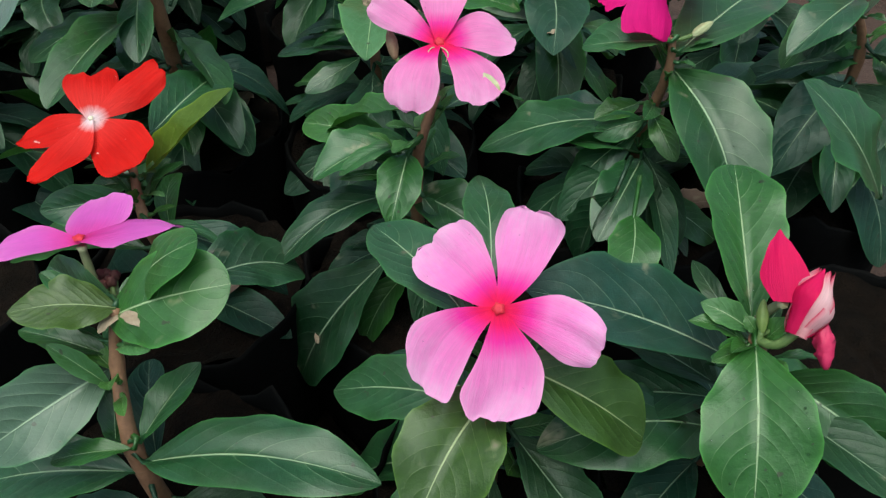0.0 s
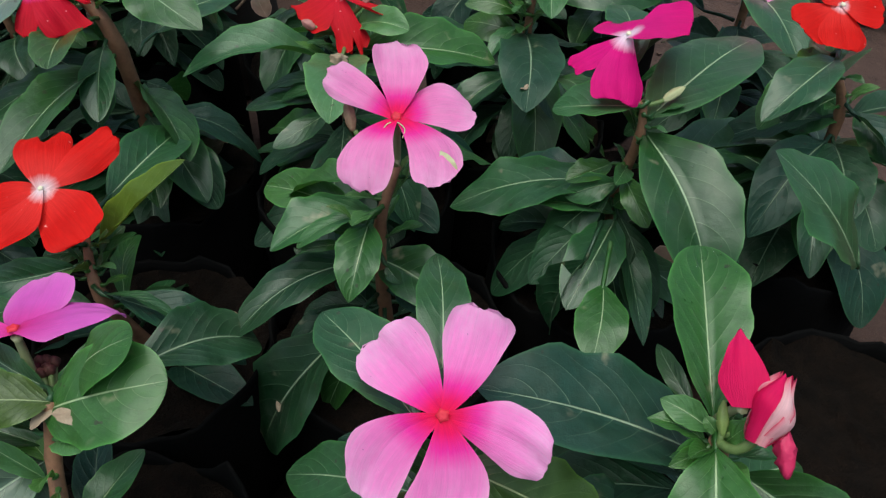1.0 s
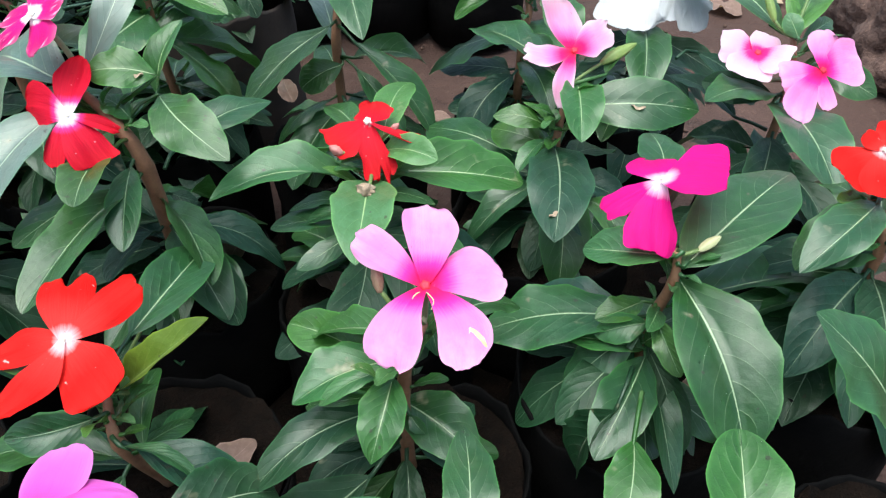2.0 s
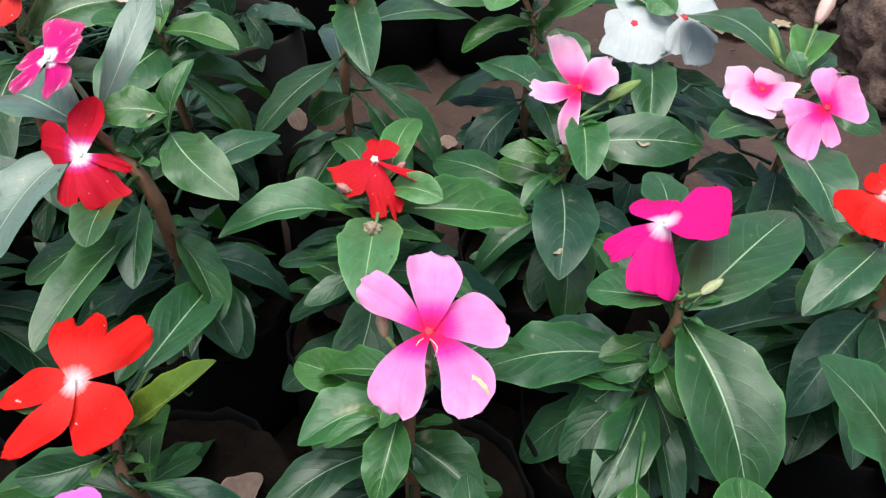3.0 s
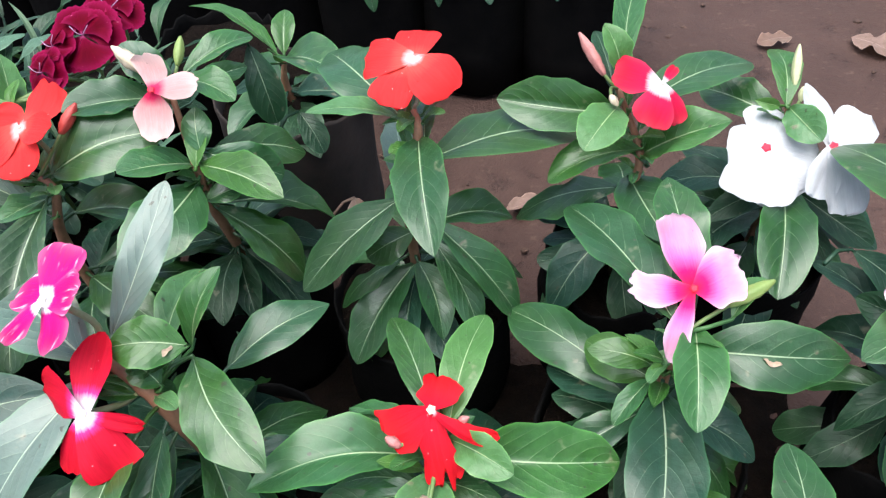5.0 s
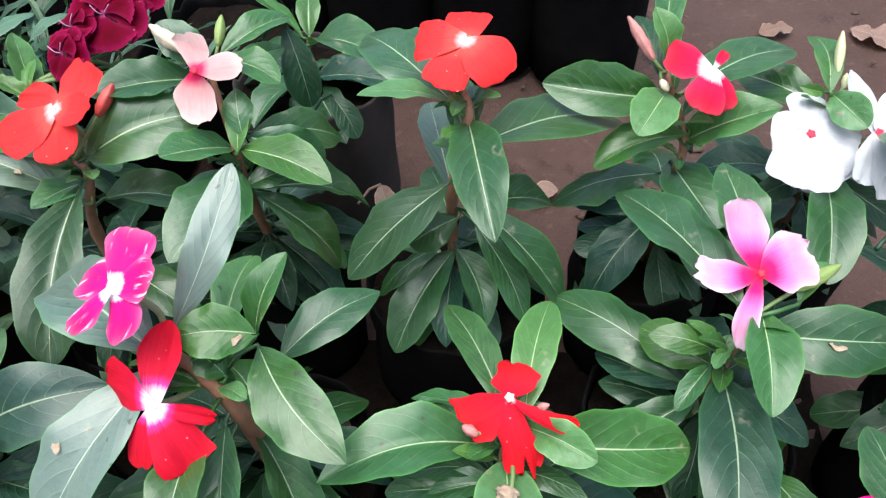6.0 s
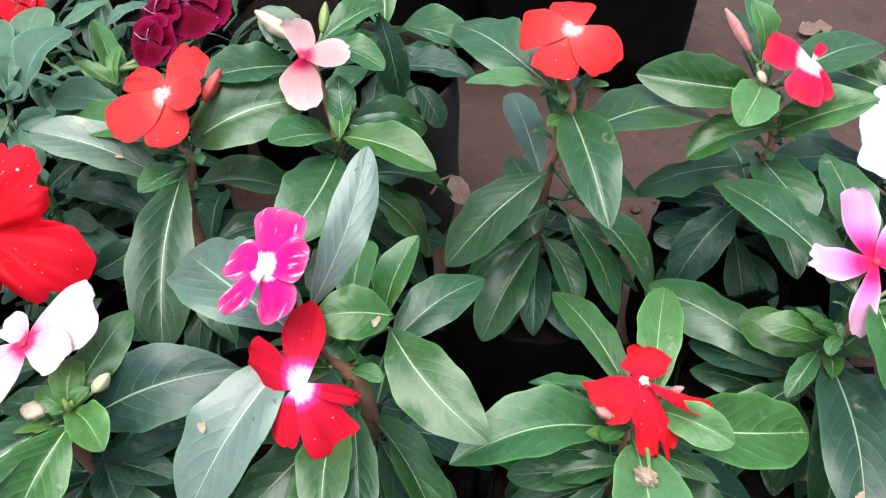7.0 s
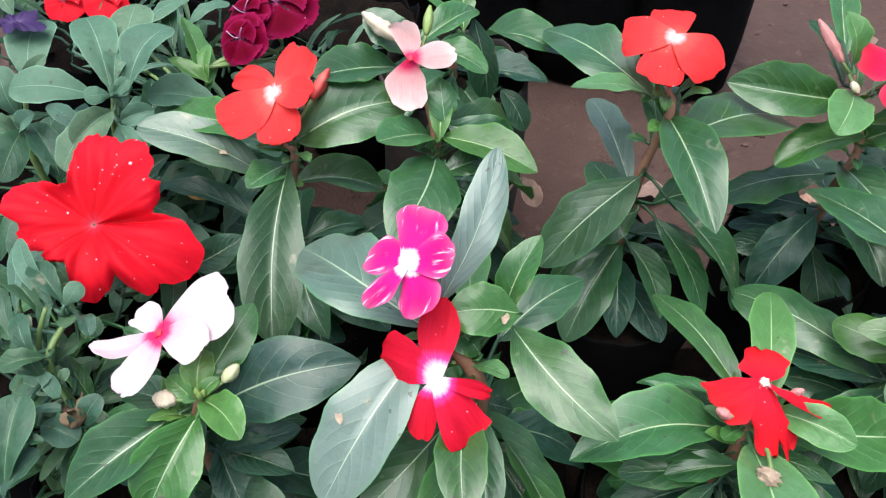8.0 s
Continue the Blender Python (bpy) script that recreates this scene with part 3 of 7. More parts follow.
def petal_mesh(direction, nrm, length, width, seed, material, lift=0.0, roll=0.0, bow=0.0, sag=0.0, wide=None, turn=None, blunt=None, ragged=0.02, notch=None, claw=0.13, full=0.35, nv=18, nu=14):
    """A petal along direction in the bloom's plane. lift, roll: degrees out of that plane and about its own length; bow, sag: how far its
    middle lies aside of and above the straight line; wide: where it is broadest; turn: how oblique its rim is; notch: how deep its rim
    is cut; full: how far its sides bulge between the claw and the broadest place."""
    r = random.Random(seed)
    ph, ph2 = r.uniform(0, 6.28), r.uniform(0, 6.28)
    loose = wide is None
    skew = r.uniform(-0.10, 0.10) if loose else 0.0
    wide = r.uniform(0.60, 0.70) if loose else wide
    turn = r.choice((-1, 1)) * r.uniform(0.04, 0.18) if turn is None else turn
    blunt = r.uniform(2.2, 3.2) if blunt is None else blunt
    notch = r.uniform(-0.02, 0.03) if notch is None else notch
    cup = r.uniform(-0.10, 0.10)
    e = radians(lift)
    direction, nrm = direction * math.cos(e) + nrm * math.sin(e), nrm * math.cos(e) - direction * math.sin(e)
    side = nrm.cross(direction)
    q = radians(roll)
    tilted, face = side * math.cos(q) + nrm * math.sin(q), nrm * math.cos(q) - side * math.sin(q)
    at_wide = max(0.55, 4 * wide * (1 - wide))
    verts, uvs = [], []
    for i in range(nv + 1):
        v = 1 - (1 - i / nv) ** 1.7
        # narrow claw, widest past the middle, then a rounded, slightly oblique rim
        run = min(1.0, v / wide)
        half = claw + (1 - claw) * ((1 + full) * run - full * run ** 4) if run < 1 else 1.0
        if v > wide:
            half *= max(0.004, 1 - ((v - wide) / (1 - wide)) ** blunt) ** (1 / blunt)
        w = 0.5 * width * half
        arc = 4 * v * (1 - v) / at_wide
        shear = turn * wide ** 3 * (v / wide if v < wide else (1 - v) / (1 - wide))
        for j in range(nu + 1):
            u = j / nu * 2 - 1
            x = u * half
            edge = 1 + (0.025 + ragged) * math.sin(11 * v + ph + 3 * (u > 0)) * abs(u) ** 3 * v
            fray = ragged * noise.noise(Vector((4.0 * x, ph, 1.0))) + 0.012 * math.sin(9 * x + ph) + 0.008 * math.sin(23 * x + ph2)
            t = shear * x + v * (1 + fray * v ** 3 - notch * math.exp(-((x - 2 * skew) / 0.24) ** 2) * v ** 4)
            swell = cup * x * x + 0.025 * math.sin(5 * v + 2.4 * x + ph) * v + 0.018 * math.sin(7 * x + ph2) * v * v
            crease = -0.022 * math.exp(-(x / 0.12) ** 2) * v * (1.1 - v) * 2 + 0.006 * math.sin(17 * x + ph) * v + 0.030 * math.sin(13 * v + ph2 + 2 * (u > 0)) * abs(u) ** 5 * v * v
            verts.append(direction * (length * t) + side * (length * (bow * arc + skew * v * v)) + tilted * (u * w * edge) + nrm * (length * sag * arc) + face * (length * (swell + crease)))
            # the throat's colours lie in rings round the eye
            reach = v + (math.hypot(v, u * w / length) - v) * max(0.0, 1 - v / 0.5)
            uvs.append((0.5 + 0.5 * u * (0.35 + 0.65 * half), min(1.0, reach)))
    return mesh_of("petal", verts, grid_faces(nv + 1, nu + 1), uvs, material)


# how far the petals' sides bulge, and how broad a petal is at the throat, for its width
FULL = {"pink": 0.13, "rose": 0.16, "magenta": 0.15, "star": 0.15}
CLAW = {"coral": 0.27, "white": 0.30, "scarlet": 0.14, "star": 0.24, "rosepale": 0.36, "rose": 0.12, "pink": 0.10, "shell": 0.22, "ruby": 0.24, "crush": 0.5}


def flower(owner, style, at, nrm, right, petals, label="", eye=None):
    """A periwinkle flower: a tube and an eye, with petals of (degrees in its plane, length, width by length, and petal_mesh's lift to notch)."""
    at, nrm, right = Vector(at), Vector(nrm).normalized(), Vector(right).normalized()
    up = nrm.cross(right)
    near = nearest_on_stem(owner, at - nrm * 0.02)
    foot = at - nrm * 0.016 + (near - at) * 0.25
    line = spline([near, foot, at - nrm * 0.008, at - nrm * 0.0012], 4)
    n = len(line)
    rad = [0.0009 + 0.0003 * math.sin(math.pi * i / n) for i in range(n)]
    rad[-1] = 0.0015
    v, f = tube(line, rad, 7)
    head = part("flower", mesh_of("flower", [p - at for p in v], f, None, TUBE), owner, at, label)
    for k, (deg, length, ratio, *form) in enumerate(petals):
        a = radians(deg)
        d = right * math.cos(a) + up * math.sin(a)
        over = nrm * (0.0008 * (k % 2) + 0.0002 * k)
        form = dict(zip(("lift", "roll", "bow", "sag", "wide", "turn", "blunt", "ragged", "notch"), form))
        me = petal_mesh(d, nrm, length, length * ratio, rng.random(), PETALS[style], claw=CLAW.get(style, 0.16), full=FULL.get(style, 0.35), **form)
        part("petal", me, head, at + over)
    ring, verts, size = 10, [], 1.4 if style == "white" else 0.6 if style in ("scarlet", "coral", "magenta", "crimson") else 1.0
    for i, (rr, hh) in enumerate(((0.0013, -0.0004), (0.0011, 0.0), (0.0006, 0.0002), (0.0002, 0.0001))):
        for j in range(ring):
            a = 2 * math.pi * j / ring
            verts.append((right * math.cos(a) + up * math.sin(a)) * rr * size * (1 + 0.35 * (j % 2)) + nrm * (hh + 0.0020))
    faces = grid_faces(4, ring, True) + [tuple(3 * ring + j for j in range(ring))]
    light = style in ("scarlet", "coral", "magenta", "red", "crimson", "star", "ruby")
    if style == "crush":
        return head
    part("eye", mesh_of("eye", verts, faces, None, EYE_WHITE if light else EYE_RED), head, at)
    return head


def bud(owner, kind, foot, tip, width):
    """A bud, pod or dry flower from foot to tip, as a twisted spindle of overlapping folds on a short stalk."""
    foot, tip = Vector(foot), Vector(tip)
    ax = tip - foot
    length = ax.length
    ax.normalize()
    a = ax.orthogonal().normalized()
    b = ax.cross(a)
    rows, cols = (20, 26) if kind == "dryflower" else (13, 15)
    verts = []
    rag = {"drybud": 0.35, "pinkbud": 0.3, "dryflower": 0.6, "wilt": 0.5, "blushbud": 0.10}.get(kind, 0.06)
    for i in range(rows):
        t = i / (rows - 1)
        r0 = 0.5 * width * max(0.06, math.sin(math.pi * min(1, (0.10 + 0.86 * t))) ** 0.8)
        for j in range(cols):
            th = 2 * math.pi * j / cols + 1.6 * t
            r = r0 * (1 + 0.14 * math.cos(5 * th) + rag * (noise.noise(Vector((3 * math.cos(th), 3 * math.sin(th), 5 * t)) + foot * 90)) + (0.45 * noise.noise(Vector((7 * math.cos(th), 7 * math.sin(th), 4 * t))) if kind == "dryflower" else 0.0))
            verts.append(ax * (length * t) + (a * math.cos(th) + b * math.sin(th)) * r)
    faces = grid_faces(rows, cols, True)
    faces += [tuple(range(cols - 1, -1, -1)), tuple((rows - 1) * cols + j for j in range(cols))]
    near = nearest_on_stem(owner, foot)
    v, f = tube(spline([near - foot, (near - foot) * 0.4 - ax * 0.002, ax * 0.001], 3), [0.0008] * 7, 6)
    base = len(verts)
    verts += v
    faces += [tuple(base + k for k in q) for q in f]
    name = {"pod": "seed_pod", "wilt": "wilted_petal", "dryflower": "dried_flower"}.get(kind, "bud")
    me = mesh_of(name, verts, faces, None, BUD[kind])
    me.materials.append(STEM_GREEN)
    me.polygons.foreach_set("material_index", [int(k >= len(faces) - len(f)) for k in range(len(faces))])
    return part(name, me, owner, foot)


def furled_bloom(owner, foot, tip, width):
    """A fading flower whose blush petals have rolled up round each other."""
    foot, tip = Vector(foot), Vector(tip)
    ax = tip - foot
    length = ax.length
    ax.normalize()
    a = ax.orthogonal().normalized()
    b = ax.cross(a)
    near = nearest_on_stem(owner, foot)
    v, f = tube(spline([near - foot, (near - foot) * 0.4 - ax * 0.002, ax * 0.002], 3), [0.0012] * 7, 6)
    head = part("flower", mesh_of("flower", v, f, None, STEM_GREEN), owner, foot, "furled blush-pink fading flower with crimson folds")
    for k in range(6):
        r = random.Random(90 + k)
        verts, uvs, nv, nu = [], [], 14, 10
        for i in range(nv + 1):
            t = i / nv
            for j in range(nu + 1):
                u = j / nu * 2 - 1
                th = 2 * math.pi * k / 6 + u * (0.95 - 0.35 * t) + 0.8 * t
                rr = 0.5 * width * (0.22 + 0.9 * math.sin(math.pi * min(0.95, 0.12 + 0.80 * t))) * (0.88 + 0.10 * (k % 3) + 0.10 * u) + 0.0006 * math.sin(9 * t + k)
                hh = length * t * (1 - 0.16 * u * u * t + 0.10 * noise.noise(Vector((u * 2, k, t))))
                verts.append(ax * hh + (a * math.cos(th) + b * math.sin(th)) * rr * r.uniform(0.98, 1.02))
                uvs.append((j / nu, t))
        part("petal", mesh_of("petal", verts, grid_faces(nv + 1, nu + 1), uvs, PETALS["crush" if k in (2, 5) else "fold"]), head, foot)
    return head


def lower_leaves(owner, foot, count, z0, z1, seed, size=0.047, material=None):
    """Older leaves in opposite pairs down the shaded part of the stem; by default most have that shade in their colour.
    """
    r = random.Random(seed)
    a0 = r.uniform(0, 6.28)
    for k in range(count):
        z = z0 + (z1 - z0) * k / max(1, count - 1) + r.uniform(-0.004, 0.004)
        a = a0 + (k % 2) * math.pi + (k // 2) * 1.9 + r.uniform(-0.3, 0.3)
        length = size * r.uniform(0.75, 1.2)
        line = STEMS[owner.name]
        near = min(line, key=lambda q: abs(q.z - z))
        out = Vector((math.cos(a), math.sin(a), 0))
        b = near + out * 0.007
        t = b + out * length * 0.92 + Vector((0, 0, r.uniform(-0.55, 0.10) * length))
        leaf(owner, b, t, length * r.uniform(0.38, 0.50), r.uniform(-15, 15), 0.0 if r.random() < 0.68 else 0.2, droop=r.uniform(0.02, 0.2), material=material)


def axil_shoots(owner, pairs, seed, low=0.35, high=0.95, size=0.015):
    """Small pale leaves of the side shoots, in pairs where older leaves leave the upper stem."""
    r = random.Random(seed)
    line = STEMS[owner.name]
    for k in range(pairs):
        spot = line[int((1 - (low + (high - low) * (k + r.uniform(0, 0.8)) / pairs)) * 0.75 * len(line))]
        a0 = r.uniform(0, 6.28)
        for s in range(r.choice((2, 2, 3))):
            a = a0 + s * 2.5 + r.uniform(-0.4, 0.4)
            length = size * r.uniform(0.6, 1.35)
            out = Vector((math.cos(a), math.sin(a), 0))
            b = spot + out * 0.003
            leaf(owner, b, b + out * length * 0.75 + Vector((0, 0, length * r.uniform(0.1, 0.8))), length * r.uniform(0.30, 0.42), r.uniform(-25, 25), r.uniform(0.42, 0.8), fold=r.uniform(0.3, 0.7))


def side_shoot(owner, line):
    """A green shoot that leaves the main stem."""
    foot = Vector(line[0])
    pts = [nearest_on_stem(owner, foot) - foot] + [Vector(p) - foot for p in line]
    pts = spline(pts, 4)
    v, f = tube(pts, [0.0013 - 0.0005 * k / len(pts) for k in range(len(pts))], 7)
    return part("shoot", mesh_of("shoot", v, f, None, STEM_GREEN), owner, foot)


def withered_head(owner, at, size, seed):
    """A spent bloom: brown sepals and petal rags that curl in over each other."""
    r = random.Random(seed)
    at = Vector(at)
    near = nearest_on_stem(owner, at)
    v, f = tube(spline([near - at, (near - at) * 0.4 - Vector((0, 0, 0.002)), Vector((0, 0, 0))], 3), [0.0008] * 7, 6)
    verts, faces = list(v), list(f)
    for k in range(9):
        a = 2 * math.pi * k / 9 + r.uniform(-0.3, 0.3)
        out = Vector((math.cos(a), math.sin(a), 0))
        across = Vector((-math.sin(a), math.cos(a), 0))
        length, curl, half, twist = size * r.uniform(0.7, 1.5), r.uniform(1.2, 2.6), size * r.uniform(0.14, 0.30), r.uniform(-0.9, 0.9)
        base, p, nv = len(verts), Vector((0, 0, 0)), 12
        for i in range(nv + 1):
            t = i / nv
            e = 0.2 + curl * t
            p = p + (out * math.cos(e) + Vector((0, 0, math.sin(e)))) * (length / nv)
            w = half * (0.25 + math.sin(math.pi * min(0.95, 0.1 + 0.9 * t))) * (1 + 0.4 * noise.noise(Vector((k, 5 * t, 0.5))))
            up = Vector((0, 0, 1)) * math.cos(e) - out * math.sin(e)
            for j in range(5):
                u = j / 2 - 1
                verts.append(p + (across * math.cos(twist * t) + up * math.sin(twist * t)) * (u * w) + up * (0.5 * w * u * u + 0.0005 * noise.noise(Vector((u * 3, t * 6, k)))))
        faces += grid_faces(nv + 1, 5, base=base)
    me = mesh_of("dried_flower", verts, faces, None, BUD["spent"])
    me.materials.append(STEM_GREEN)
    me.polygons.foreach_set("material_index", [int(k < len(f)) for k in range(len(faces))])
    return part("dried_flower", me, owner, at)


def nursery_bag(x, y, radius, height, seed, lean=(0, 0), muddy=False):
    """A black polythene bag filled with soil: a creased skin with a turned rim, and the soil in it."""
    r = random.Random(seed)
    ob = tagged(new("nursery_bag"), "mud-stained brown polythene nursery bag filled with soil" if muddy else "black polythene nursery bag filled with dark soil", "plant bag", "nursery bags")
    ob.location = (x, y, 0)
    cols = 40
    prof = ((0.90, 0.0), (0.98, 0.006), (1.02, 0.25), (1.0, 0.5), (1.03, 0.75), (0.99, 0.90), (1.0, 0.95), (0.985, 0.97), (0.965, 0.96), (0.95, 0.92), (0.95, 0.84))
    off = r.uniform(0, 50)
    verts = []
    for i, (pr, pz) in enumerate(prof):
        for j in range(cols):
            a = 2 * math.pi * j / cols
            n1 = noise.noise(Vector((2.2 * math.cos(a), 2.2 * math.sin(a), 1.4 * pz + off)))
            n2 = noise.noise(Vector((7 * math.cos(a), 7 * math.sin(a), 5 * pz + off)))
            rr = radius * pr * (1 + 0.06 * n1 + 0.035 * n2)
            zz = height * pz + ((0.011 * n1 + 0.007 * n2) * min(1.0, (pz - 0.75) / 0.2) if pz > 0.75 else 0)
            verts.append((rr * math.cos(a) + lean[0] * pz, rr * math.sin(a) + lean[1] * pz, max(0.0, zz)))
    faces = grid_faces(len(prof), cols, True) + [tuple(range(cols - 1, -1, -1))]
    part("skin", mesh_of("skin", verts, faces, None, MUDDY if muddy else PLASTIC), ob, (x, y, 0))
    rings, sv = 7, []
    for i in range(rings):
        for j in range(28):
            a = 2 * math.pi * j / 28
            rr = radius * 0.955 * (1 - i / (rings - 0.6))
            p = Vector((rr * math.cos(a), rr * math.sin(a), 0))
            zz = height * 0.90 + 0.008 * noise.noise(p * 60 + Vector((off, 0, 0))) + 0.004 * noise.noise(p * 190)
            sv.append((p.x + lean[0] * 0.9, p.y + lean[1] * 0.9, zz))
    part("soil", mesh_of("soil", sv, grid_faces(rings, 28, True) + [tuple((rings - 1) * 28 + j for j in range(28))], None, SOIL), ob, (x, y, 0), "dark crumbly potting soil")
    return ob


def on_leaf(ob, v, u):
    """A point of a leaf's upper face: v from stalk to tip, u across."""
    return origin_of(ob) + ob.data.vertices[round(v * 24) * 11 + round(u * 10)].co


def dry_scrap(ob, v, u, size, seed):
    """A shrivelled bit of a fallen flower, lying on a leaf."""
    r = random.Random(seed)
    at = on_leaf(ob, v, u)
    verts, n, m = [], 9, 6
    turn = r.uniform(0, 6.28)
    for i in range(n):
        t = i / (n - 1) * 2 - 1
        for j in range(m):
            w = j / (m - 1) * 2 - 1
            p = Vector((t, 0.42 * w * (1.1 - t * t), 0.0))
            h = 0.34 + 0.30 * noise.noise(p * 2.2 + Vector((seed, 0, 0))) + 0.35 * abs(w) * math.sin(3 * t + seed)
            x, y = p.x + 0.12 * noise.noise(p * 3 + Vector((0, seed, 0))), p.y
            verts.append(Vector((x * math.cos(turn) - y * math.sin(turn), x * math.sin(turn) + y * math.cos(turn), max(0.02, h) * 0.6)) * size)
    ob = new("dried_petal", mesh_of("dried_petal", verts, grid_faces(n, m), None, BUD["dryflower"]))
    ob.location = at
    return tagged(ob, "shrivelled brown scrap of a fallen flower on a leaf", "dried petal", "fallen scraps on leaves")


def water_drops(leaves, count, seed):
    """Small clear drops scattered over some leaves."""
    r = random.Random(seed)
    base = origin_of(leaves[0])
    verts, faces = [], []
    for k in range(count):
        ob = r.choice(leaves)
        i, j = r.randint(4, 20), r.randint(1, 9)
        me = ob.data
        a, b = me.vertices[i * 11 + j], me.vertices[(i + 1) * 11 + j]
        at = origin_of(ob) + a.co.lerp(b.co, r.random()) - base
        nrm = a.normal if a.normal.z > 0 else -a.normal
        side = nrm.orthogonal().normalized()
        fwd = nrm.cross(side)
        size, first = r.uniform(0.00018, 0.00042), len(verts)
        for q in range(3):
            lift = math.radians(30 * q)
            for s in range(8):
                th = 2 * math.pi * s / 8
                verts.append(at + (side * math.cos(th) + fwd * math.sin(th)) * size * math.cos(lift) + nrm * (size * 0.6 * math.sin(lift)))
        verts.append(at + nrm * size * 0.6)
        faces += grid_faces(3, 8, True, first) + [(first + 16 + s, first + 16 + (s + 1) % 8, first + 24) for s in range(8)]
    ob = new("water_drops", mesh_of("water_drops", verts, faces, None, WATER))
    ob.location = base
    return tagged(ob, "scattered clear water drops on dark green leaves", "water drops", kind="stuff")


# ---- ground ----
def ground_sheet():
    steps = [-30, -12, -5, -2, -0.9] + [-0.5 + 0.02 * i for i in range(86)] + [1.5, 2.5, 5, 12, 40]
    xs = [-40, -15, -5, -2, -1] + [-0.6 + 0.02 * i for i in range(66)] + [1.0, 2, 5, 15, 40]
    verts = []
    for y in steps:
        for x in xs:
            p = Vector((x, y, 0))
            verts.append((x, y, -0.004 + 0.006 * noise.noise(p * 6) + 0.0035 * noise.noise(p * 21)))
    return tagged(new("ground", mesh_of("ground", verts, grid_faces(len(steps), len(xs)), None, EARTH)), "packed reddish-brown bare earth with pits and crumbs", "ground", kind="structure")


ground_sheet()


def dark_gap_soil():
    """Dark sheet in the potting soil's colour, added to darken the ground between the bags of the bed."""
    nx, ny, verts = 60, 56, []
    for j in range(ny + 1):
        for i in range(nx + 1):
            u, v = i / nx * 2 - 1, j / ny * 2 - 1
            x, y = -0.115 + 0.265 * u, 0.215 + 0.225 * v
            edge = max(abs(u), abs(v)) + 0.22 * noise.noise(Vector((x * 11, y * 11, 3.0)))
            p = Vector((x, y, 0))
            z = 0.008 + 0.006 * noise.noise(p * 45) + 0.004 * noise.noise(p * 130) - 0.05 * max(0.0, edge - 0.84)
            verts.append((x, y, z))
    return tagged(new("dark_gap_soil", mesh_of("dark_gap_soil", verts, grid_faces(ny + 1, nx + 1), None, SOIL)), "dark soil sheet added between the bags", "soil", kind="structure")


dark_gap_soil()


def dead_leaf(at, heading, length, width, curl, yellow=False):
    d = Vector((math.cos(radians(heading)), math.sin(radians(heading)), 0))
    ob = new("dead_leaf", leaf_mesh("dead_leaf", d, Vector((0, 0, 1)), length, width, 0.04, curl, 0.12, 0.04, 0.8, at[0] * 91, None, LEAF_YELLOW if yellow else LEAF_DEAD))
    ob.location = at
    return tagged(ob, "curled dry brown leaf lying on bare earth", "dead leaf", "fallen leaves")


def pebble(x, y, size, seed):
    r = random.Random(seed)
    bm = bmesh.new()
    bmesh.ops.create_icosphere(bm, subdivisions=4 if size > 0.012 else 2, radius=1)
    s = Vector((r.uniform(0.8, 1.3), r.uniform(0.7, 1.1), r.uniform(0.45, 0.7))) * size
    off = r.uniform(0, 40)
    for v in bm.verts:
        k = 1 + 0.45 * noise.noise(v.co * 1.3 + Vector((off, 0, 0))) + 0.22 * noise.noise(v.co * 3.7 + Vector((off, 0, 0))) + 0.10 * noise.noise(v.co * 9 + Vector((off, 0, 0)))
        v.co = Vector((v.co.x * s.x, v.co.y * s.y, v.co.z * s.z)) * k
    me = bpy.data.meshes.new("pebble")
    bm.to_mesh(me)
    bm.free()
    me.polygons.foreach_set("use_smooth", [True] * len(me.polygons))
    me.materials.append(PEBBLE)
    ob = new("pebble", me)
    ob.location = (x, y, size * 0.25 - 0.002)
    return tagged(ob, "small crumb of hard brown earth on the ground", "clod", "clods on the ground")


def stone(x, y, size, height, turn, seed):
    """A rough laterite block, half sunk in the earth, with chipped faces."""
    bm = bmesh.new()
    bmesh.ops.create_icosphere(bm, subdivisions=5, radius=1)
    off, a = Vector((seed * 7.3, 0, 0)), radians(turn)
    for v in bm.verts:
        d = v.co.normalized()
        k = (abs(d.x) ** 5 + abs(d.y) ** 5 + abs(d.z) ** 5) ** -0.2
        chip = 1 + 0.16 * noise.noise(d * 1.6 + off) + 0.10 * noise.noise(d * 4 + off) + 0.05 * noise.noise(d * 11 + off) - 0.10 * max(0.0, 0.12 - abs(noise.noise(d * 2.3 - off))) / 0.12
        p = d * k * chip
        p = Vector((p.x * size[0], p.y * size[1], p.z * height))
        v.co = Vector((p.x * math.cos(a) - p.y * math.sin(a), p.x * math.sin(a) + p.y * math.cos(a), p.z))
    me = bpy.data.meshes.new("stone")
    bm.to_mesh(me)
    bm.free()
    me.polygons.foreach_set("use_smooth", [True] * len(me.polygons))
    me.materials.append(ROCK)
    ob = new("stone", me)
    ob.location = (x, y, height * 0.45)
    return tagged(ob, "rough reddish-brown laterite stone beside the bed", "stone", "stones by the bed")


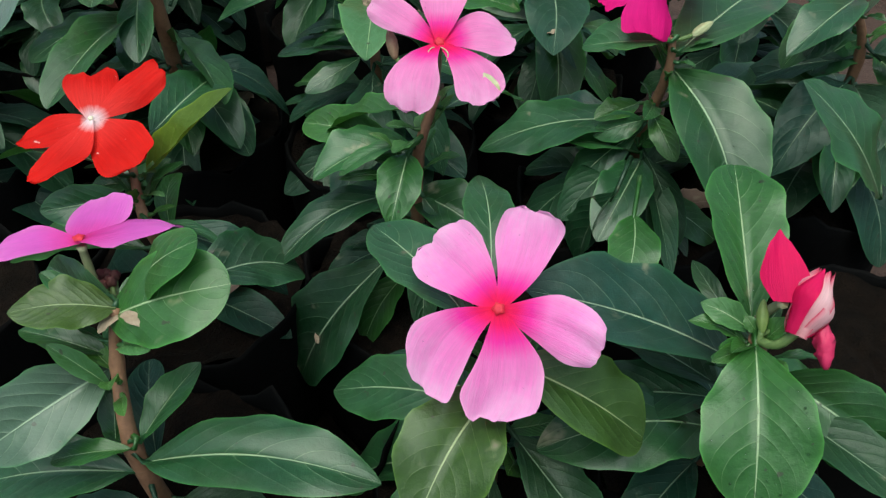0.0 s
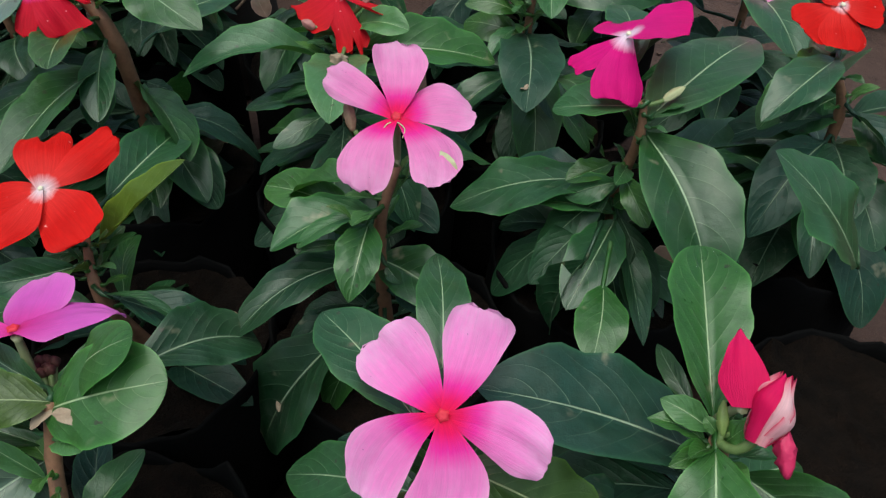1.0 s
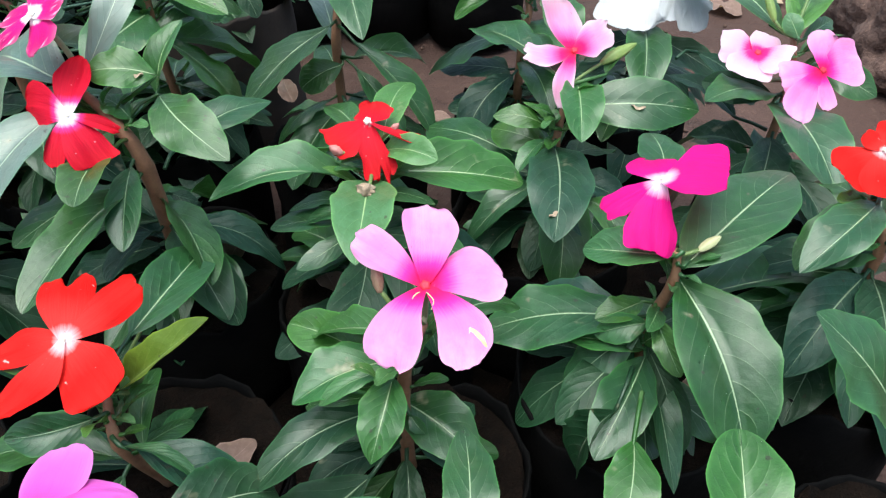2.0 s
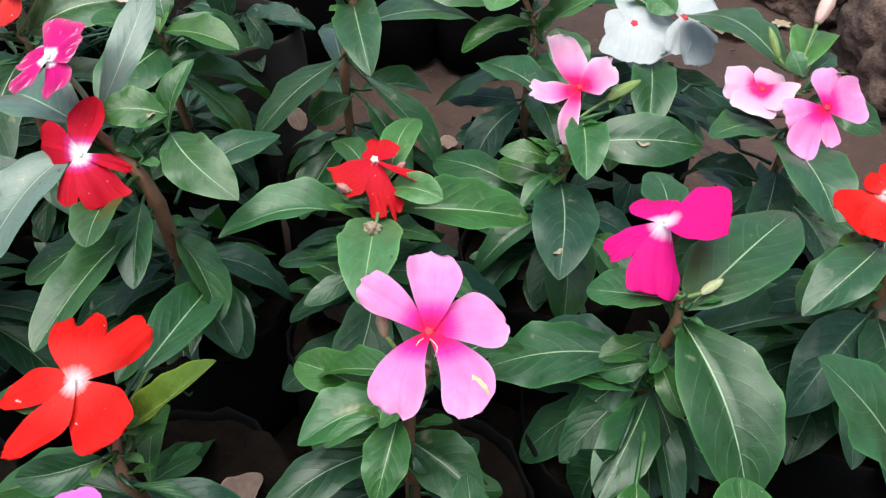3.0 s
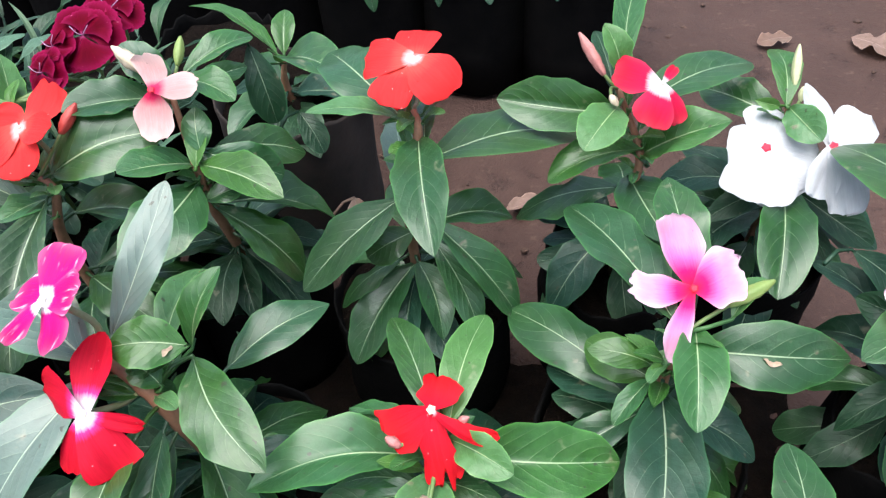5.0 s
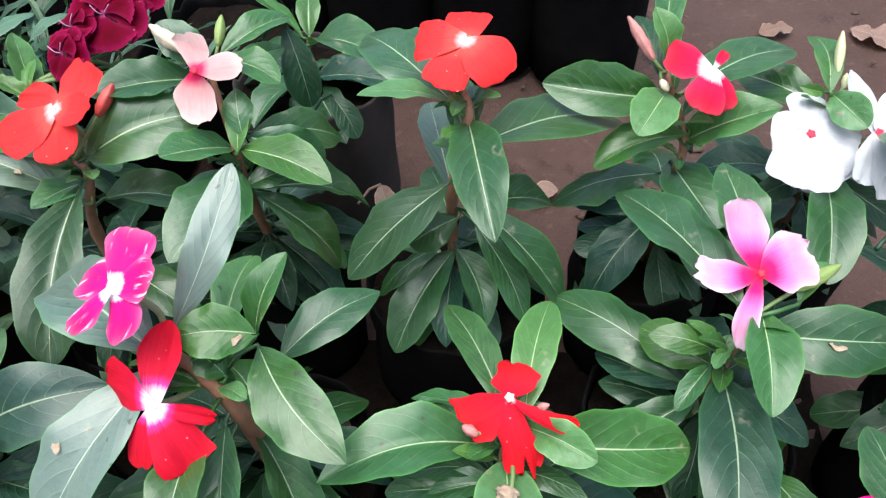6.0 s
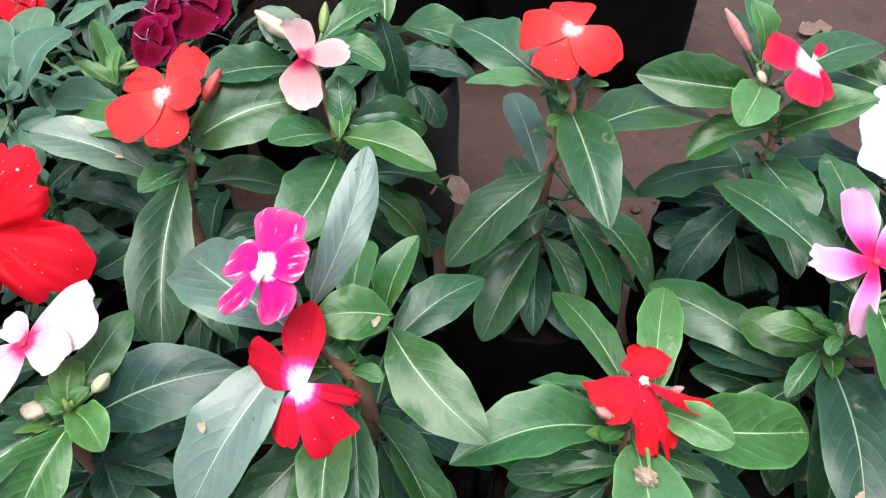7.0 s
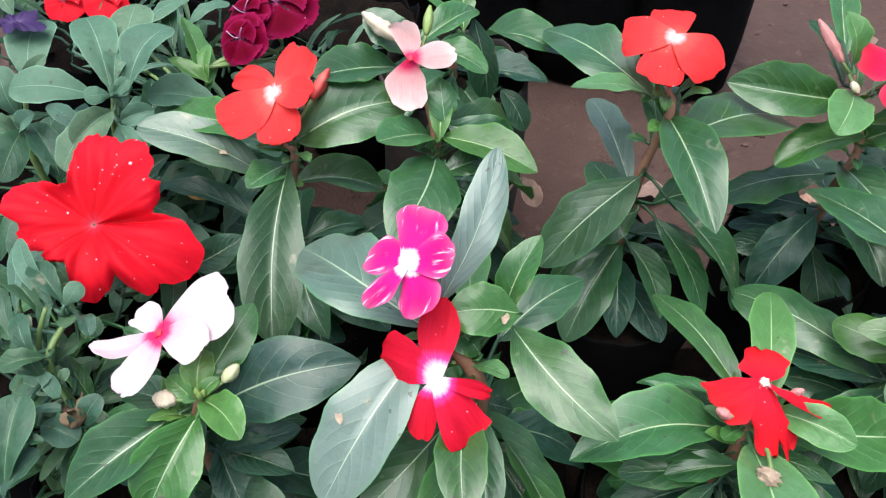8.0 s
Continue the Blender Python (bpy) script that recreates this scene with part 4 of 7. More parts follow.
def dry_flower_on_ground(x, y, size, seed):
    """A withered pale flower head: five crumpled petals round a knot."""
    verts, faces = [], []
    for k in range(6):
        a = 2 * math.pi * k / 6 + 0.3 * math.sin(seed + k)
        base = len(verts)
        for i in range(6):
            t = i / 5
            for j in range(5):
                w = (j / 4 * 2 - 1) * 0.34 * math.sin(math.pi * min(1, 0.15 + 0.8 * t))
                h = 0.12 + 0.28 * abs(noise.noise(Vector((t * 3, w * 5, seed + k)))) * (1 - 0.4 * t)
                verts.append(Vector((t * math.cos(a) - w * math.sin(a), t * math.sin(a) + w * math.cos(a), h)) * size)
        faces += grid_faces(6, 5, False, base)
    ob = new("dried_flower", mesh_of("dried_flower", verts, faces, None, BUD["dryflower"]))
    ob.location = (x, y, 0.0)
    return tagged(ob, "withered pale yellow flower lying on bare earth", "dried flower", "fallen leaves")


# ---- the bags ----
nursery_bag(-0.085, 0.108, 0.047, 0.086, 1)
nursery_bag(-0.099, 0.200, 0.047, 0.089, 2)
nursery_bag(0.015, 0.118, 0.036, 0.086, 3)
nursery_bag(0.085, 0.125, 0.036, 0.089, 4)
nursery_bag(-0.008, 0.208, 0.047, 0.086, 5)
nursery_bag(0.081, 0.250, 0.047, 0.089, 6)
nursery_bag(-0.030, 0.299, 0.047, 0.086, 7)
nursery_bag(0.052, 0.352, 0.047, 0.089, 8)
nursery_bag(0.114, 0.481, 0.040, 0.086, 9)
nursery_bag(0.177, 0.367, 0.041, 0.089, 10)
nursery_bag(-0.062, 0.426, 0.047, 0.086, 11)
nursery_bag(0.041, 0.456, 0.040, 0.089, 12)
nursery_bag(-0.221, 0.389, 0.039, 0.086, 13)
nursery_bag(-0.159, 0.431, 0.039, 0.089, 14)
nursery_bag(-0.128, 0.313, 0.047, 0.086, 15)
nursery_bag(-0.224, 0.277, 0.036, 0.089, 16)
nursery_bag(0.173, 0.278, 0.047, 0.086, 17)
nursery_bag(-0.164, 0.545, 0.047, 0.130, 18, muddy=True)
nursery_bag(-0.307, 0.408, 0.036, 0.086, 19)
nursery_bag(-0.357, 0.409, 0.036, 0.089, 20)
nursery_bag(-0.286, 0.292, 0.036, 0.086, 21)
nursery_bag(-0.286, 0.463, 0.036, 0.089, 22)
# the row behind, past the strip of bare earth
for n, x in enumerate((-0.36, -0.26, -0.165, -0.075, 0.015)):
    nursery_bag(x, 0.755 + 0.01 * (n % 2), 0.047, 0.17, 40 + n)
# bags at the sides
for n, (x, y) in enumerate(((-0.20, 0.19), (-0.02, 0.02), (0.16, 0.17), (0.08, 0.02), (-0.12, 0.02))):
    nursery_bag(x, y, 0.041, 0.088, 60 + n)
# bags behind the petunias and the dianthus
for n, (x, y, h) in enumerate(((-0.365, 0.325, 0.09), (-0.245, 0.620, 0.115), (-0.335, 0.585, 0.12), (-0.425, 0.560, 0.12), (-0.500, 0.490, 0.12), (-0.430, 0.465, 0.10), (-0.445, 0.755, 0.17), (-0.54, 0.75, 0.17))):
    nursery_bag(x, y, 0.045, h, 80 + n)

# ---- periwinkles: stem, leaves, flowers and buds of each ----

plant_p1 = plant("periwinkle_plant", (-0.0845, 0.1081, 0.0780), [(-0.0834, 0.1260, 0.1539), (-0.0859, 0.1204, 0.1383), (-0.0845, 0.1081, 0.1160)], "orchid-pink periwinkle on a tall brown stem in a nursery bag", "flowering plant")
leaf(plant_p1, (-0.0829, 0.1258, 0.1541), (-0.1064, 0.1198, 0.1588), 0.0150, -15, 0.6, material=LEAF_OLIVE)
leaf_g = leaf(plant_p1, (-0.0867, 0.1259, 0.1494), (-0.0518, 0.1262, 0.1630), 0.0262, 24, 0.6, fold=0.12)
leaf(plant_p1, (-0.0819, 0.1290, 0.1514), (-0.0590, 0.1317, 0.1728), 0.0170, 9, 0.6)
leaf(plant_p1, (-0.0786, 0.1023, 0.1143), (-0.0147, 0.0952, 0.1206), 0.0236, 0, 0.22)
leaf(plant_p1, (-0.0944, 0.1279, 0.1300), (-0.1209, 0.0973, 0.1260), 0.0230, -36, 0.22, material=LEAF_SHEEN)
leaf(plant_p1, (-0.0866, 0.1056, 0.1064), (-0.1291, 0.1037, 0.1045), 0.0239, -9, 0.22)
leaf(plant_p1, (-0.0824, 0.1050, 0.1200), (-0.1048, 0.1028, 0.1177), 0.0081, 0, 0.6)
leaf(plant_p1, (-0.0813, 0.1081, 0.1190), (-0.0688, 0.1291, 0.1267), 0.0115, 0, 0.6)
leaf(plant_p1, (-0.0892, 0.1081, 0.1160), (-0.0909, 0.1211, 0.1291), 0.0083, 0, 0.22)
leaf(plant_p1, (-0.0933, 0.1268, 0.1348), (-0.1168, 0.1311, 0.1392), 0.0108, 0, 0.22)
leaf(plant_p1, (-0.0838, 0.1247, 0.0973), (-0.0947, 0.1466, 0.1051), 0.0126, 0, 0.05)
leaf(plant_p1, (-0.0918, 0.1411, 0.1493), (-0.1090, 0.1433, 0.1514), 0.0110, -33, 0.3)
flower(plant_p1, "orchid", (-0.0933, 0.1391, 0.1643), (0.007, 0.132, 0.991), (1.0, 0.016, -0.009), [(96, 0.025, 0.75, -2, -9, -0.01, -0.01, 0.58, 0.45, 3), (19, 0.0262, 0.95, -5, -18, 0.08, 0.04, 0.36, 0.45, 1.2), (-164, 0.0208, 0.47, -2, -16, -0.11, 0.03, 0.53, -0.17, 2.2)])
for k in range(7):
    lump = (-0.0915 + 0.0022 * math.cos(2.4 * k) * (k > 0), 0.1395 + 0.0022 * math.sin(2.4 * k) * (k > 0), 0.1475 + 0.0006 * (k % 3))
    bud(plant_p1, "calyx", lump, (lump[0] + 0.0008 * math.cos(2.4 * k), lump[1] + 0.0008 * math.sin(2.4 * k), lump[2] + 0.0036), 0.0030)
lower_leaves(plant_p1, None, 4, 0.080, 0.100, 43, 0.028)

plant_scarlet = plant("periwinkle_plant", (-0.0990, 0.2000, 0.0780), [(-0.1036, 0.1964, 0.1439), (-0.0990, 0.1840, 0.1285)], "scarlet-flowered periwinkle with a white-eyed bloom in a nursery bag", "flowering plant")
leaf(plant_scarlet, (-0.1040, 0.2178, 0.1420), (-0.0980, 0.2830, 0.1270), 0.0215, 22, 0.22, reach=0.0)
leaf(plant_scarlet, (-0.1010, 0.1990, 0.1375), (-0.0668, 0.2000, 0.1735), 0.0140, 17, 0.9, fold=0.8, arch=0.02, reach=0.0, material=LEAF_LIME)
leaf(plant_scarlet, (-0.1046, 0.1883, 0.1470), (-0.1513, 0.2019, 0.1419), 0.0174, 15, 0.22)
leaf(plant_scarlet, (-0.1049, 0.1784, 0.1470), (-0.1263, 0.1746, 0.1432), 0.0134, -51, 0.22)
leaf(plant_scarlet, (-0.0934, 0.1864, 0.1229), (-0.0994, 0.2190, 0.1237), 0.0092, 0, 0.4, reach=0.004)
leaf(plant_scarlet, (-0.0981, 0.1977, 0.1058), (-0.0931, 0.2200, 0.0980), 0.0080, -5, 0.4, reach=0.0)
leaf(plant_scarlet, (-0.0766, 0.1479, 0.1360), (-0.0484, 0.1767, 0.1157), 0.0251, 18, 0.22, material=LEAF_DEEP)
leaf(plant_scarlet, (-0.0999, 0.1915, 0.1131), (-0.0877, 0.2098, 0.1060), 0.0087, 0, 0.22)
leaf(plant_scarlet, (-0.1033, 0.1947, 0.1394), (-0.1186, 0.1933, 0.1379), 0.0085, -27, 0.5)
leaf(plant_scarlet, (-0.0991, 0.1934, 0.1380), (-0.0926, 0.2018, 0.1436), 0.0066, 18, 0.5)
leaf(plant_scarlet, (-0.0864, 0.1709, 0.1336), (-0.0683, 0.1721, 0.1276), 0.0068, -27, 0.3)
flower(plant_scarlet, "scarlet", (-0.112, 0.199, 0.1604), (-0.094, -0.3, 0.949), (0.993, 0.043, 0.112), [(104, 0.0272, 0.64, -8, 16, -0.05, 0.15, 0.5, 0.42, 3.2, 0.02, 0.24), (41, 0.0276, 0.52, 4, 10, 0.03, -0.05, 0.69, 0.04, 3), (-49, 0.0261, 0.75, 2, 0, 0.01, 0.0, 0.67, -0.2, 3.6), (-120, 0.0276, 0.51, 6, 4, 0.12, 0.02, 0.54, -0.26, 2), (-168, 0.0249, 0.53, -2, 3, -0.15, -0.1, 0.57, -0.09, 2)])
bud(plant_scarlet, "pod", (-0.1073, 0.2272, 0.1308), (-0.1047, 0.2340, 0.1384), 0.0019)
lower_leaves(plant_scarlet, None, 6, 0.082, 0.125, 54)

plant_pink = plant("periwinkle_plant", (0.0154, 0.1178, 0.0780), [(0.0147, 0.1182, 0.1574), (0.0174, 0.1138, 0.1359)], "pink-flowered periwinkle with broad dark green leaves in a nursery bag", "flowering plant")
leaf(plant_pink, (0.0026, 0.1184, 0.1570), (-0.0183, 0.1507, 0.1601), 0.0209, 0, 0.22)
leaf(plant_pink, (0.0146, 0.1077, 0.1449), (-0.0050, 0.0772, 0.1357), 0.0261, -9, 0.22, material=LEAF_OLIVE)
leaf(plant_pink, (0.0155, 0.1086, 0.1541), (0.0522, 0.1023, 0.1317), 0.0239, 12, 0.22, material=LEAF_OLIVE)
leaf(plant_pink, (0.0127, 0.1465, 0.1578), (0.0117, 0.1757, 0.1602), 0.0147, 0, 0.22)
leaf(plant_pink, (-0.0041, 0.1191, 0.1265), (-0.0327, 0.1314, 0.1094), 0.0197, -24, 0.22)
leaf(plant_pink, (0.0289, 0.0964, 0.1042), (0.0190, 0.1007, 0.1157), 0.0093, -30, 0.55)
leaf(plant_pink, (0.0199, 0.1145, 0.1153), (0.0335, 0.1162, 0.1171), 0.0074, 0, 0.4)
flower(plant_pink, "pink", (0.0141, 0.1147, 0.167), (-0.123, -0.481, 0.868), (0.992, -0.055, 0.11), [(131, 0.0255, 0.72, -7, 1, -0.01, -0.02, 0.69, 0.15, 3.2), (70, 0.0264, 0.6, -4, 3, -0.03, -0.07, 0.78, -0.2, 3.0), (-24, 0.0254, 0.58, 5, 11, 0.07, -0.05, 0.59, -0.45, 2.6), (-95, 0.0258, 0.74, -9, -8, 0.09, -0.01, 0.66, -0.29, 2.6, 0.05), (-134, 0.0252, 0.65, -2, -11, -0.15, 0.03, 0.66, 0.12, 3.2)])
lower_leaves(plant_pink, None, 10, 0.082, 0.128, 64)

plant_p3 = plant("periwinkle_plant", (0.0851, 0.1252, 0.0780), [(0.0799, 0.1191, 0.1512), (0.0851, 0.1212, 0.1363)], "periwinkle with long leaves and a wilting crimson bloom and blush bud", "flowering plant")
leaf(plant_p3, (0.0840, 0.1296, 0.1300), (0.0238, 0.1275, 0.1627), 0.0348, 0, 0.22, material=LEAF_DEEP)
wet_leaf_c = leaf(plant_p3, (0.0741, 0.1064, 0.1114), (0.0270, 0.1052, 0.1236), 0.0254, 0, 0.22)
wet_leaf_a = leaf(plant_p3, (0.0820, 0.1264, 0.1490), (0.0869, 0.1736, 0.1659), 0.0234, 0, 0.45)
wet_leaf_b = leaf(plant_p3, (0.0795, 0.1170, 0.1515), (0.0729, 0.0802, 0.1359), 0.0273, 12, 0.45)
leaf(plant_p3, (0.0914, 0.1173, 0.1366), (0.1178, 0.0958, 0.1283), 0.0245, 39, 0.22)
leaf(plant_p3, (0.0797, 0.1213, 0.1517), (0.0684, 0.1294, 0.1533), 0.0078, -30, 0.8)
leaf(plant_p3, (0.0818, 0.1185, 0.1492), (0.0854, 0.1175, 0.1609), 0.0067, 18, 0.85)
leaf(plant_p3, (0.0775, 0.1474, 0.1414), (0.0751, 0.1555, 0.1425), 0.0060, -30, 0.3)
leaf(plant_p3, (0.0802, 0.1195, 0.1530), (0.0773, 0.1225, 0.1560), 0.0036, -42, 0.8)
flower(plant_p3, "crush", (0.0825, 0.1184, 0.1661), (-0.002, -0.477, 0.879), (1.000, 0.004, 0.004), [(86, 0.0182, 0.66, 0, 0, 0.03, 0.05, 0.32, 0.1, 1.25)])
furled_bloom(plant_p3, (0.0855, 0.1126, 0.1603), (0.0922, 0.1238, 0.1716), 0.0083)
bud(plant_p3, "wilt", (0.0913, 0.1151, 0.1628), (0.0923, 0.1071, 0.1547), 0.0046)
bud(plant_p3, "greenbud", (0.0805, 0.1182, 0.1546), (0.0810, 0.1242, 0.1605), 0.0028)
lower_leaves(plant_p3, None, 10, 0.082, 0.128, 79)

plant_p4 = plant("periwinkle_plant", (-0.0082, 0.2080, 0.0780), [(-0.0015, 0.2068, 0.1657), (-0.0082, 0.2040, 0.1387)], "rose-pink periwinkle plant with one open flower in a nursery bag", "flowering plant")
leaf(plant_p4, (-0.0235, 0.2175, 0.1421), (-0.0508, 0.2274, 0.1407), 0.0170, -30, 0.5)
leaf(plant_p4, (-0.0156, 0.2182, 0.1442), (-0.0426, 0.1921, 0.1419), 0.0206, 0, 0.5)
leaf(plant_p4, (-0.0139, 0.1965, 0.1493), (-0.0162, 0.1756, 0.1363), 0.0160, -3, 0.6)
leaf(plant_p4, (-0.0135, 0.2140, 0.1589), (-0.0406, 0.2220, 0.1410), 0.0147, 0, 0.6)
leaf(plant_p4, (-0.0112, 0.2145, 0.1207), (0.0178, 0.1913, 0.1154), 0.0223, 18, 0.22)
leaf(plant_p4, (0.0059, 0.2143, 0.1555), (0.0298, 0.2359, 0.1443), 0.0188, 0, 0.22)
leaf(plant_p4, (-0.0225, 0.1885, 0.1322), (-0.0430, 0.2046, 0.1243), 0.0106, 0, 0.22)
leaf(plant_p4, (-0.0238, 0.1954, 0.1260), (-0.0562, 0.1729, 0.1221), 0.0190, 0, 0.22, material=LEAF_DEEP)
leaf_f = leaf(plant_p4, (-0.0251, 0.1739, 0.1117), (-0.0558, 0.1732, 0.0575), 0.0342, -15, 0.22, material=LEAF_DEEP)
leaf(plant_p4, (-0.0059, 0.1986, 0.1291), (-0.0009, 0.1944, 0.1249), 0.0054, 33, 0.2)
leaf(plant_p4, (-0.0289, 0.1898, 0.1415), (-0.0340, 0.1914, 0.1431), 0.0038, -39, 0.5)
leaf(plant_p4, (-0.0144, 0.1920, 0.1551), (-0.0329, 0.1885, 0.1473), 0.0080, 0, 0.6)
leaf(plant_p4, (-0.0248, 0.1856, 0.1543), (-0.0224, 0.1942, 0.1601), 0.0042, 0, 0.7)
rose_flower = flower(plant_p4, "rose", (-0.0005, 0.2021, 0.1865), (0.043, -0.415, 0.909), (0.998, 0.062, -0.019), [(143, 0.025, 0.47, 5, -9, -0.03, 0.0, 0.72, -0.14, 3.2), (88, 0.0231, 0.7, 10, -1, -0.04, 0.0, 0.7, 0.01, 2.8), (8, 0.0233, 0.77, -5, -7, 0.1, 0.08, 0.64, -0.04, 2.4), (-66, 0.0282, 0.6, 13, -10, 0.14, -0.03, 0.66, -0.04, 2.3), (-111, 0.0258, 0.61, 0, 9, -0.09, 0.11, 0.69, -0.22, 3.0)])
for sweep in (-1, 1):
    stamen_line = spline([(-0.0010, 0.2000, 0.1868), (-0.0010 + 0.0016 * sweep, 0.1985, 0.1875), (-0.0008 + 0.0030 * sweep, 0.1965, 0.1868), (-0.0006 + 0.0022 * sweep, 0.1945, 0.1852)], 4)
    stamen_mesh = mesh_of("stamen", *tube([q - Vector((-0.001, 0.201, 0.186)) for q in stamen_line], [0.00018] * len(stamen_line), 5), None, BUD["creambud"])
    part("stamen", stamen_mesh, rose_flower, (-0.001, 0.201, 0.186), "cream curled stamen")
bud(plant_p4, "pod", (-0.0141, 0.2062, 0.1793), (-0.0162, 0.2130, 0.1861), 0.0035)
lower_leaves(plant_p4, None, 12, 0.080, 0.112, 96, 0.034)

plant_p5 = plant("periwinkle_plant", (0.0814, 0.2504, 0.0780), [(0.0822, 0.2403, 0.1691), (0.0835, 0.2402, 0.1538), (0.0814, 0.2464, 0.1230)], "magenta-flowered periwinkle on a brown stem in a nursery bag", "flowering plant")
wet_leaf_d = leaf(plant_p5, (0.0853, 0.2412, 0.1557), (0.1026, 0.1861, 0.1291), 0.0352, 6, 0.22)
leaf(plant_p5, (0.0702, 0.2452, 0.1322), (0.0153, 0.2519, 0.1122), 0.0313, -3, 0.22)
leaf(plant_p5, (0.0801, 0.2384, 0.1174), (0.0473, 0.2417, 0.1231), 0.0181, -3, 0.5)
leaf(plant_p5, (0.0845, 0.2372, 0.1647), (0.1362, 0.2905, 0.1707), 0.0306, 0, 0.35)
leaf(plant_p5, (0.0811, 0.2388, 0.1680), (0.0527, 0.2514, 0.1593), 0.0172, -18, 0.5)
leaf(plant_p5, (0.0822, 0.2755, 0.1686), (0.0836, 0.3076, 0.1732), 0.0180, 0, 0.22)
leaf(plant_p5, (0.0805, 0.2247, 0.1149), (0.0576, 0.1956, 0.1117), 0.0214, -6, 0.22)
leaf(plant_p5, (0.0705, 0.2322, 0.1247), (0.0500, 0.2303, 0.1009), 0.0175, -12, 0.22)
leaf(plant_p5, (0.0940, 0.2528, 0.1355), (0.1694, 0.2886, 0.1172), 0.0296, -9, 0.22)
leaf(plant_p5, (0.0858, 0.2296, 0.1120), (0.0901, 0.1945, 0.0934), 0.0135, -15, 0.22)
leaf(plant_p5, (0.0637, 0.2061, 0.1258), (0.0530, 0.2050, 0.0891), 0.0210, -6, 0.22, material=LEAF_DEEP)
leaf(plant_p5, (0.0686, 0.1955, 0.1244), (0.0610, 0.1645, 0.1227), 0.0178, 0, 0.45)
leaf(plant_p5, (0.0727, 0.2543, 0.1368), (0.0597, 0.2407, 0.1336), 0.0118, -9, 0.5)
leaf(plant_p5, (0.0748, 0.2274, 0.1368), (0.0860, 0.2161, 0.1325), 0.0095, 42, 0.6)
leaf(plant_p5, (0.0759, 0.2356, 0.1336), (0.0600, 0.2389, 0.1271), 0.0123, -51, 0.4)
leaf(plant_p5, (0.0784, 0.2359, 0.1188), (0.0890, 0.2396, 0.1300), 0.0111, 27, 0.5)
flower(plant_p5, "magenta", (0.0785, 0.2619, 0.1818), (-0.274, -0.155, 0.949), (0.958, 0.037, 0.283), [(94, 0.0202, 0.9, -21, 7, 0.05, 0.09, 0.45, 0.45, 2.8), (-18, 0.0214, 1.77, 6, -20, 0.05, 0.07, 0.45, -0.4, 4), (-111, 0.0285, 0.64, -9, -25, -0.03, 0.02, 0.69, -0.14, 4), (-159, 0.0236, 0.57, -4, 10, -0.11, -0.11, 0.62, 0.45, 2.6)])
bud(plant_p5, "creambud", (0.0889, 0.2406, 0.1691), (0.0964, 0.2442, 0.1727), 0.0034)
lower_leaves(plant_p5, None, 16, 0.082, 0.124, 116)

plant_p8 = plant("periwinkle_plant", (-0.0298, 0.2992, 0.0780), [(-0.0292, 0.3021, 0.1647), (-0.0298, 0.2952, 0.1437)], "periwinkle with a ragged small red flower among pale new leaves", "flowering plant")
leaf(plant_p8, (-0.0352, 0.3008, 0.1485), (-0.0899, 0.2770, 0.1585), 0.0261, 0, 0.4)
leaf(plant_p8, (-0.0117, 0.2971, 0.1554), (0.0351, 0.3087, 0.1451), 0.0274, 18, 0.4)
leaf(plant_p8, (-0.0283, 0.2844, 0.1580), (-0.0271, 0.2377, 0.1631), 0.0252, 0, 0.7)
leaf(plant_p8, (-0.0217, 0.3029, 0.1691), (-0.0171, 0.3501, 0.1694), 0.0163, 0, 1.0)
leaf(plant_p8, (-0.0324, 0.3209, 0.1542), (-0.0573, 0.3584, 0.1527), 0.0152, -3, 0.22)
leaf(plant_p8, (-0.0195, 0.2966, 0.1665), (-0.0012, 0.2866, 0.1713), 0.0143, 30, 0.95)
leaf(plant_p8, (-0.0252, 0.2882, 0.1291), (0.0117, 0.2684, 0.1368), 0.0200, 0, 0.22)
leaf(plant_p8, (-0.0440, 0.3011, 0.1135), (-0.0682, 0.3009, 0.0950), 0.0167, -9, 0.22)
leaf(plant_p8, (-0.0354, 0.3170, 0.1541), (-0.0654, 0.3163, 0.1501), 0.0102, 21, 0.5)
leaf(plant_p8, (-0.0279, 0.2835, 0.1439), (-0.0552, 0.2833, 0.1400), 0.0119, 0, 0.3)
leaf(plant_p8, (-0.0539, 0.3107, 0.1509), (-0.0636, 0.3130, 0.1544), 0.0059, -9, 0.5)
leaf(plant_p8, (-0.0409, 0.2788, 0.1370), (-0.0705, 0.2840, 0.1371), 0.0153, 0, 0.2)
leaf(plant_p8, (-0.0423, 0.2740, 0.1317), (-0.0578, 0.2689, 0.1267), 0.0095, -36, 0.2)
leaf(plant_p8, (-0.0464, 0.2850, 0.1444), (-0.0629, 0.2891, 0.1425), 0.0091, 0, 0.2)
leaf(plant_p8, (-0.0197, 0.2811, 0.1535), (-0.0016, 0.2821, 0.1535), 0.0091, 0, 0.2)
flower(plant_p8, "red", (-0.0294, 0.3032, 0.1763), (-0.013, -0.496, 0.868), (0.996, 0.073, 0.056), [(80, 0.0121, 1.25, -16, -9, -0.07, -0.15, 0.48, -0.45, 3.4, 0.16), (-151, 0.018, 0.96, -12, 0, 0.01, -0.02, 0.85, -0.14, 4, 0.08), (-78, 0.0252, 0.52, -8, 1, -0.02, 0.03, 0.67, 0.35, 2.6, 0.2, 0.16), (-25, 0.0239, 0.3, -7, -40, -0.08, 0.07, 0.61, -0.02, 3, 0.05)])
